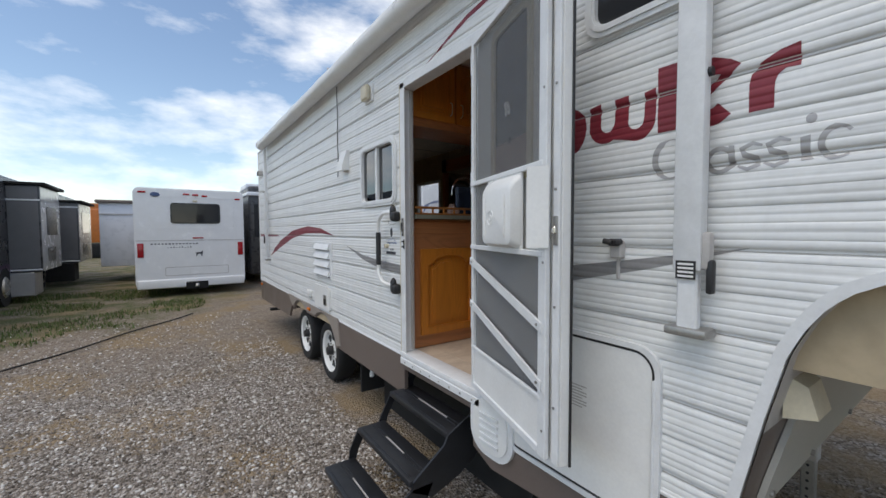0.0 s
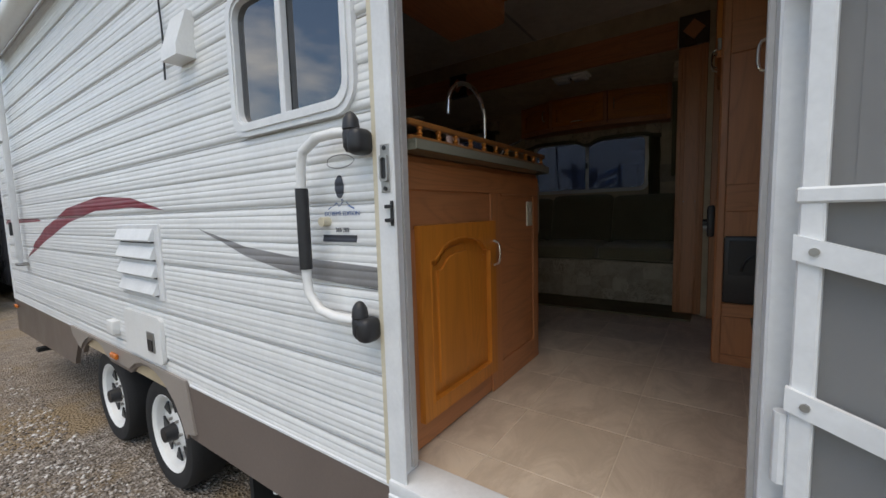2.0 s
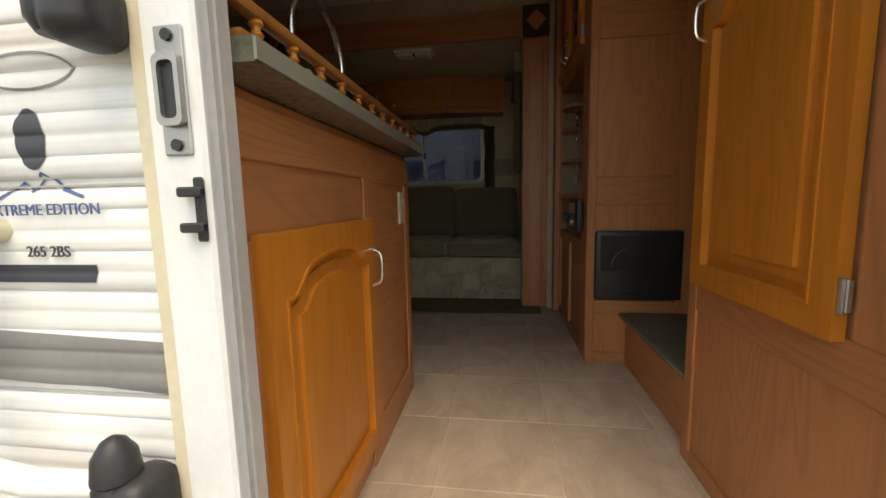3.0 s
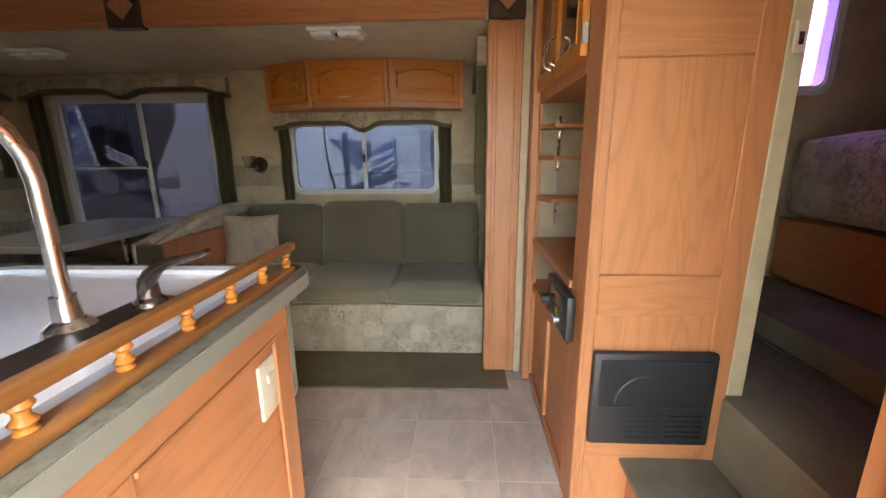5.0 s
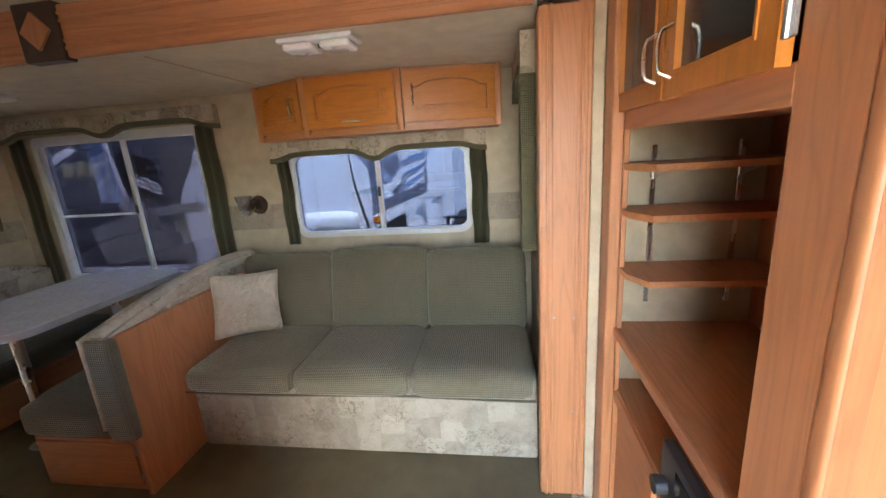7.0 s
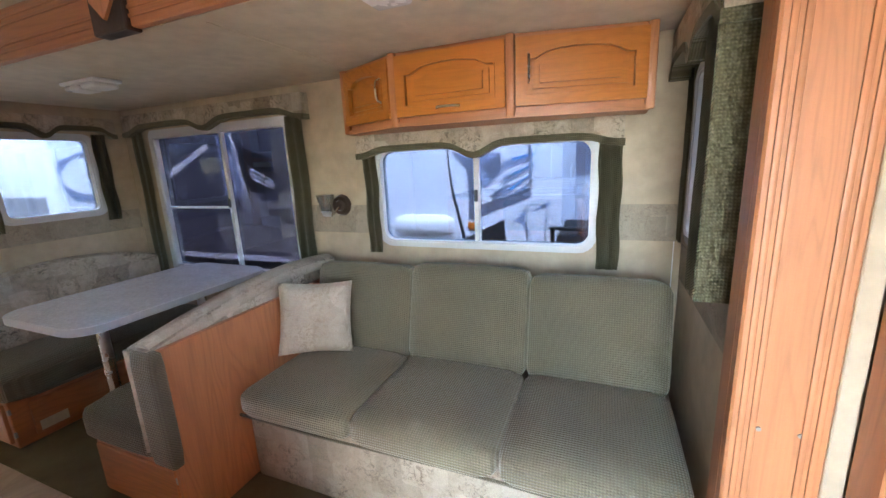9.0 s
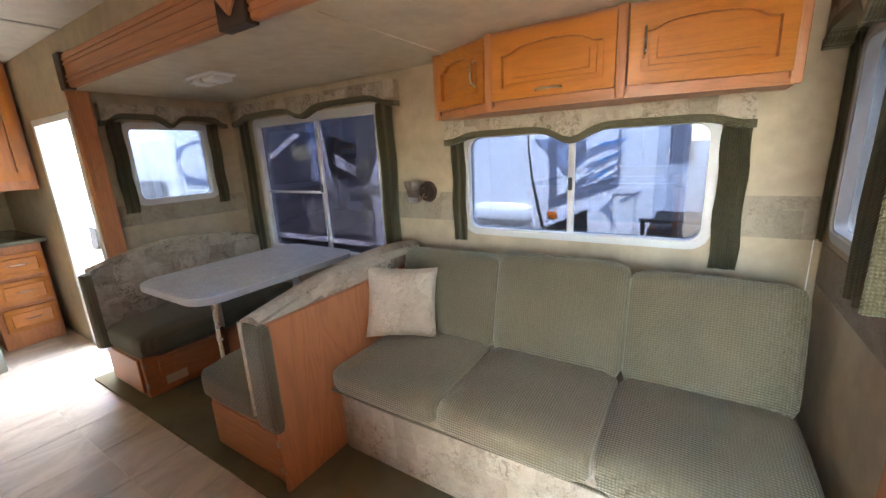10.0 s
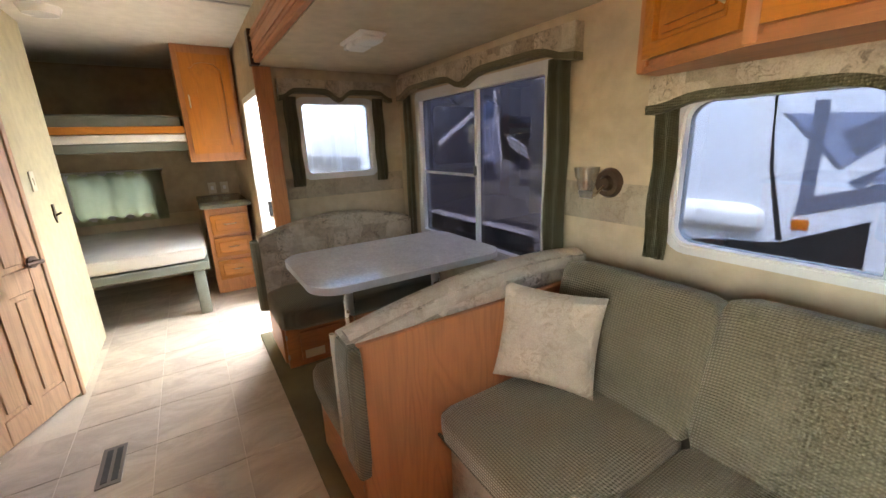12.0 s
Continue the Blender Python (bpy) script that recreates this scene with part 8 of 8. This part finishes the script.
part("hatch_line", lring(B(), nm2, rrect(-3.12, -2.88, 0.97, 1.44, 0.03), rrect(-3.11, -2.89, 0.98, 1.43, 0.03), 0.0, 0.008), M_SLATE, ng)
pin = part("pin_box", box(B(), (7.2, 2.2, 1.05), (8.4, 2.72, 1.14), 0.02, 2), M_DARK, ng, "black steel pin box")
part("pin_rail", box(B(), (7.18, 2.17, 1.2), (7.24, 2.8, 1.235), 0.008), M_DARK, pin)
for y in (2.2, 2.48, 2.76):
    part("pin_post", box(B(), (7.19, y - 0.02, 1.05), (7.23, y + 0.02, 1.22), 0.004), M_DARK, pin)
# the dark stretch beyond the dinette window
ngr([(10.2, 0.6), (10.2, 3.2), (6.3, 3.2), (6.3, 2.4), (6.75, 1.6), (6.7, 0.6)], M_NIGHT, 0.004)
ngr([(9.56, 1.95), (8.38, 2.46), (8.3, 2.38), (9.46, 1.89)], M_FW, 0.009)
ngr([(8.12, 2.56), (7.8, 2.6), (7.62, 1.56), (8.1, 1.6)], M_SLATEL, 0.006)
ngr([(8.07, 2.52), (7.82, 2.55), (7.83, 2.33), (8.09, 2.28)], M_BLUE, 0.009)
for z0, z1 in ((2.14, 2.22), (1.85, 2.03), (1.66, 1.79)):
    ngr([(8.08, z0 + 0.02), (7.78, z1 + 0.015), (7.78, z1 - 0.015), (8.08, z0 - 0.02)], M_FW, 0.009)
ngr([(7.84, 2.71), (7.78, 2.7), (7.58, 1.54), (7.65, 1.54)], M_FW, 0.009)
ngr([(7.63, 2.31), (7.49, 2.33), (7.05, 2.17), (6.99, 1.66), (7.59, 1.62), (7.71, 2.1)], M_DARK, 0.007)
for i in range(3):
    ngr([(7.5, 2.05 - 0.07 * i), (7.02, 1.82 - 0.06 * i), (7.02, 1.785 - 0.06 * i), (7.44, 1.98 - 0.07 * i)], M_FW, 0.01)
ngr(el(7.56, 1.49, 0.24, 0.17, 0, 345, 20), M_SILVER, 0.01)
ngr([(7.39, 1.48), (6.42, 1.55), (6.42, 1.41), (7.21, 1.36)], M_SILVER, 0.01)
for i in range(5):
    ngr([(7.1 - 0.13 * i, 1.49 + 0.008 * i), (7.03 - 0.13 * i, 1.494 + 0.008 * i), (7.03 - 0.13 * i, 1.42 + 0.008 * i), (7.1 - 0.13 * i, 1.415 + 0.008 * i)], M_DGREY, 0.012, "print_bar")
ngr([(7.43, 1.35), (6.82, 1.12), (6.81, 1.56), (7.05, 1.65)], M_NIGHT, 0.008)
ngr([(8.45, 1.22), (7.32, 1.39), (6.79, 1.12), (6.75, 0.68), (8.23, 0.65)], M_DGREY, 0.012)
# silver strokes painted here for reflections in the dinette pane
for i in range(4):
    ngr([(7.3 - 0.22 * i, 2.95 - 0.04 * i), (6.45 + 0.05 * i, 2.62 - 0.13 * i), (6.45 + 0.05 * i, 2.6 - 0.13 * i), (7.3 - 0.22 * i, 2.93 - 0.04 * i)], M_SILVER, 0.009)
lg2 = thing("neighbour_landing_leg", (7.7, 6.75, GZ), "slate steel landing leg under the neighbour trailer", "jack")
part("tube", box(B(), (7.50, 6.70, GZ), (7.585, 6.80, 1.12), 0.01), M_SILVER, lg2)
part("pad_plate", box(B(), (7.4, 6.6, GZ - 0.01), (7.75, 6.95, GZ + 0.04), 0.01), M_STEEL, lg2)
for y in (8.2, 9.2):
    part("wheel", cyl(B(), (7.65, y, GZ + 0.36), (7.95, y, GZ + 0.36), 0.36, seg=24), M_RUB, ng)
part("belly", box(B(), (8.0, 4.0, 0.3), (9.8, 10.2, 0.5), 0.02), M_DARK, ng)
part("stand", box(B(), (8.6, 4.0, GZ), (8.8, 4.2, 0.5), 0.01), M_STEEL, ng)
ft = thing("far_trailer", (11.0, 0.0, GZ), "pale trailer standing behind the fifth-wheel nose", "trailer")
part("body", box(B(), (9.8, -5.0, 0.35), (12.2, 3.4, 3.3), 0.06, 3), M_FARB, ft)
part("window", merge(B(), lprism(B(), face((-1, 0, 0), (9.8, 0, 0)), rrect(-2.75, -2.39, 1.65, 2.24, 0.05), 0.0, 0.012)), M_SLATE, ft)
part("seam", box(B(), (9.79, 2.2, 0.4), (9.801, 2.215, 3.2), 0), M_SLATE, ft)
part("stripe", box(B(), (9.79, -5.0, 1.2), (9.801, 1.9, 1.5), 0), M_SLATEL, ft)
for y in (-2.5, -1.5):
    part("wheel", cyl(B(), (9.83, y, GZ + 0.36), (10.1, y, GZ + 0.36), 0.36, seg=20), M_RUB, ft)
# trailers seen out of the rear windows
for nm, x0, x1, y0, y1, zt, mat in (("parked_trailer", 3.2, 5.6, 15.5, 17.8, 2.6, M_NEIGH), ("parked_trailer", 6.6, 9.1, 10.9, 17.0, 3.1, M_FW)):
    pt = thing(nm, (x0, y0, GZ), "white travel trailer parked on the lot in bright light", "trailer", "parked trailers")
    part("body", box(B(), (x0, y0, 0.4), (x1, y1, zt), 0.15, 4), mat, pt)
    if mat is M_NEIGH:
        part("window", box(B(), (x0 + 0.4, y0 - 0.01, 1.5), (x1 - 0.5, y0 + 0.02, 2.2), 0.02), M_DARKPANE, pt)
        part("stripe", box(B(), (x0 + 0.2, y0 - 0.012, 1.1), (x1 - 0.2, y0 + 0.01, 1.25), 0.004), M_SLATE, pt)
    else:
        part("swoosh", prism(B(), [(x0 + 0.1, 2.05), (x0 + 0.35, 2.35), (x1 - 0.6, 2.6), (x0 + 0.5, 2.45), (x0 + 0.15, 2.3)], "y", y0 - 0.012, y0 + 0.01), M_SLATEL, pt)
        part("swoosh", prism(B(), [(x0 + 0.1, 1.95), (x0 + 0.3, 1.75), (x1 - 1.2, 1.45), (x0 + 0.25, 1.6)], "y", y0 - 0.012, y0 + 0.01), M_SLATEL, pt)
    part("side_stripe", box(B(), (x0 - 0.012, y0 + 0.3, 1.3), (x0 + 0.01, y1 - 0.3, 1.7), 0.004), M_SILVER, pt)
    part("hitch_frame", box(B(), (x0 + 0.8, y0 - 1.1, 0.3), (x1 - 0.8, y0 + 0.1, 0.42), 0.02), M_DARK, pt)
    part("tank", cyl(B(), (x0 + 1.1, y0 - 0.45, 0.42), (x0 + 1.1, y0 - 0.45, 0.95), 0.17, seg=16), M_SLATE, pt)
    for yy in (y0 + 0.8, y1 - 0.8):
        part("wheel", cyl(B(), (x0 + 0.02, yy, GZ + 0.33), (x0 + 0.25, yy, GZ + 0.33), 0.33, seg=18), M_RUB, pt)
        part("wheel", cyl(B(), (x1 - 0.25, yy, GZ + 0.33), (x1 - 0.02, yy, GZ + 0.33), 0.33, seg=18), M_RUB, pt)
    part("jack", box(B(), (x0 + 1.15, y0 - 1.0, GZ), (x0 + 1.25, y0 - 0.9, 0.8), 0.01), M_STEEL, pt)

# ---- hose, pebbles, grass ----
hs = thing("garden_hose", (-1.5, 6.0, GZ), "thin dark hose lying across the gravel", "hose")
part("hose", tube(B(), [(-3.2 + 0.13 * i, 4.6 + 0.17 * i + 0.05 * math.sin(i * 0.7), GZ + 0.03) for i in range(28)], 0.012, 8), M_DARK, hs)

rng = np.random.default_rng(4)
verts, faces = [], []
octa = [(1, 0, 0), (-1, 0, 0), (0, 1, 0), (0, -1, 0), (0, 0, 1), (0, 0, -1)]
of = [(0, 2, 4), (2, 1, 4), (1, 3, 4), (3, 0, 4), (2, 0, 5), (1, 2, 5), (3, 1, 5), (0, 3, 5)]
for i in range(85000):
    far = rng.random() ** 1.6
    y = 0.7 + 8.5 * far - 1.4 * rng.random() ** 4
    x = 1.25 - rng.random() * (2.6 + 2.2 * far) * (0.85 + 0.6 * rng.random() ** 3)
    if y + 2.0 * noise.noise(Vector((x * 0.55, y * 0.55, 7))) > 5.4 + 5.0 * rng.random() ** 2.5:
        continue
    r = 0.005 + 0.013 * rng.random() ** 2.4
    z = GZ + 0.022 * noise.noise(Vector((x * 0.5, y * 0.5, 3))) + r * 0.1
    a = rng.random() * 6.28
    sx, sy, sz = r * (0.8 + 0.7 * rng.random()), r * (0.7 + 0.5 * rng.random()), r * (0.45 + 0.4 * rng.random())
    b0 = len(verts)
    for ox, oy, oz in octa:
        j = 0.8 + 0.4 * rng.random()
        px, py = ox * sx * j + 0.2 * r * (rng.random() - 0.5), oy * sy * j
        verts.append((x + px * math.cos(a) - py * math.sin(a), y + px * math.sin(a) + py * math.cos(a), z + oz * sz * j))
    faces += [(b0 + p, b0 + q, b0 + s) for p, q, s in of]
me = bpy.data.meshes.new("pebbles")
me.from_pydata(verts, [], faces)
me.shade_smooth()
m, n, l, p = nodes_of("mixed_pebbles")
geo = n.new("ShaderNodeNewGeometry")
l.new(ramp(n, l, geo.outputs["Random Per Island"], [(0.0, (0.075, 0.06, 0.048)), (0.3, (0.21, 0.175, 0.145)), (0.55, (0.335, 0.29, 0.25)), (0.8, (0.52, 0.475, 0.43)), (1.0, (0.76, 0.73, 0.69))]), p.inputs["Base Color"])
p.inputs["Roughness"].default_value = 0.9
me.materials.append(m)
tagged(new("gravel", me), "loose grey and tan gravel stones", "gravel", "", "stuff")

verts, faces = [], []
for i in range(34000):
    x, y = -6.0 + 7.0 * rng.random(), 6.5 + 7.5 * rng.random()
    d = y - 0.9 * x
    dens = noise.noise(Vector((x * 0.7, y * 0.7, 2)))
    if d < 9.2 + 3.0 * dens or (x > 0.6 and y < 11.5) or dens + 0.35 * noise.noise(Vector((x * 2.6, y * 2.6, 5))) < -0.08:
        if not (dens > 0.42 and x < 0.2 and rng.random() < 0.3):
            continue
    h = 0.03 + 0.09 * rng.random() ** 1.5
    a, lean = rng.random() * 6.28, 0.04 * rng.random()
    w = 0.006 + 0.008 * rng.random()
    z = GZ - 0.02
    b0 = len(verts)
    cx, cy = math.cos(a), math.sin(a)
    verts += [(x - w * cy, y + w * cx, z), (x + w * cy, y - w * cx, z), (x + lean * cx + w * 0.5 * cy, y + lean * cy - w * 0.5 * cx, z + h * 0.7), (x + lean * 1.8 * cx, y + lean * 1.8 * cy, z + h)]
    faces += [(b0, b0 + 1, b0 + 2), (b0, b0 + 2, b0 + 3)]
me = bpy.data.meshes.new("grass")
me.from_pydata(verts, [], faces)
m, n, l, p = nodes_of("mixed_grass")
geo = n.new("ShaderNodeNewGeometry")
l.new(ramp(n, l, geo.outputs["Random Per Island"], [(0.0, (0.045, 0.08, 0.014)), (0.5, (0.09, 0.14, 0.03)), (0.8, (0.15, 0.155, 0.055)), (1.0, (0.22, 0.19, 0.1))]), p.inputs["Base Color"])
p.inputs["Roughness"].default_value = 0.8
me.materials.append(m)
tagged(new("grass", me), "patchy low green and dry grass", "grass", "", "stuff")

# ---- floor tiles ----
TS = 0.3455
tme = mesh_of("floor_tile", box(B(), (-TS / 2 + 0.0015, -TS / 2 + 0.0015, -0.003), (TS / 2 - 0.0015, TS / 2 - 0.0015, 0.0), 0.0008), M_TILE, 0)
CUTX = XI + 0.003
t_edge = 1.916 - TS
tme2 = mesh_of("floor_tile", box(B(), (CUTX, -TS / 2 + 0.0015, -0.003), (t_edge - 0.0015, TS / 2 - 0.0015, 0.0), 0.0008), M_TILE, 0)
for i in range(-2, 6):
    for j in range(-3, 17):
        x, y = 1.916 + TS * (i + 0.5), 1.967 + TS * (j + 0.5)
        if y + TS / 2 > YB + 0.02 or (x < 2.5 and y > 5.1 and y < 6.2) or (x < 2.3 and 2.7 < y < 3.8) or y - TS / 2 < 0.6:
            continue
        tl = new("tile", tme2 if i == -2 else tme)
        tl.parent = floor
        tl.matrix_parent_inverse = Matrix.Translation(-BASE[floor.name])
        tl.location = (0 if i == -2 else x, y, FLOOR)
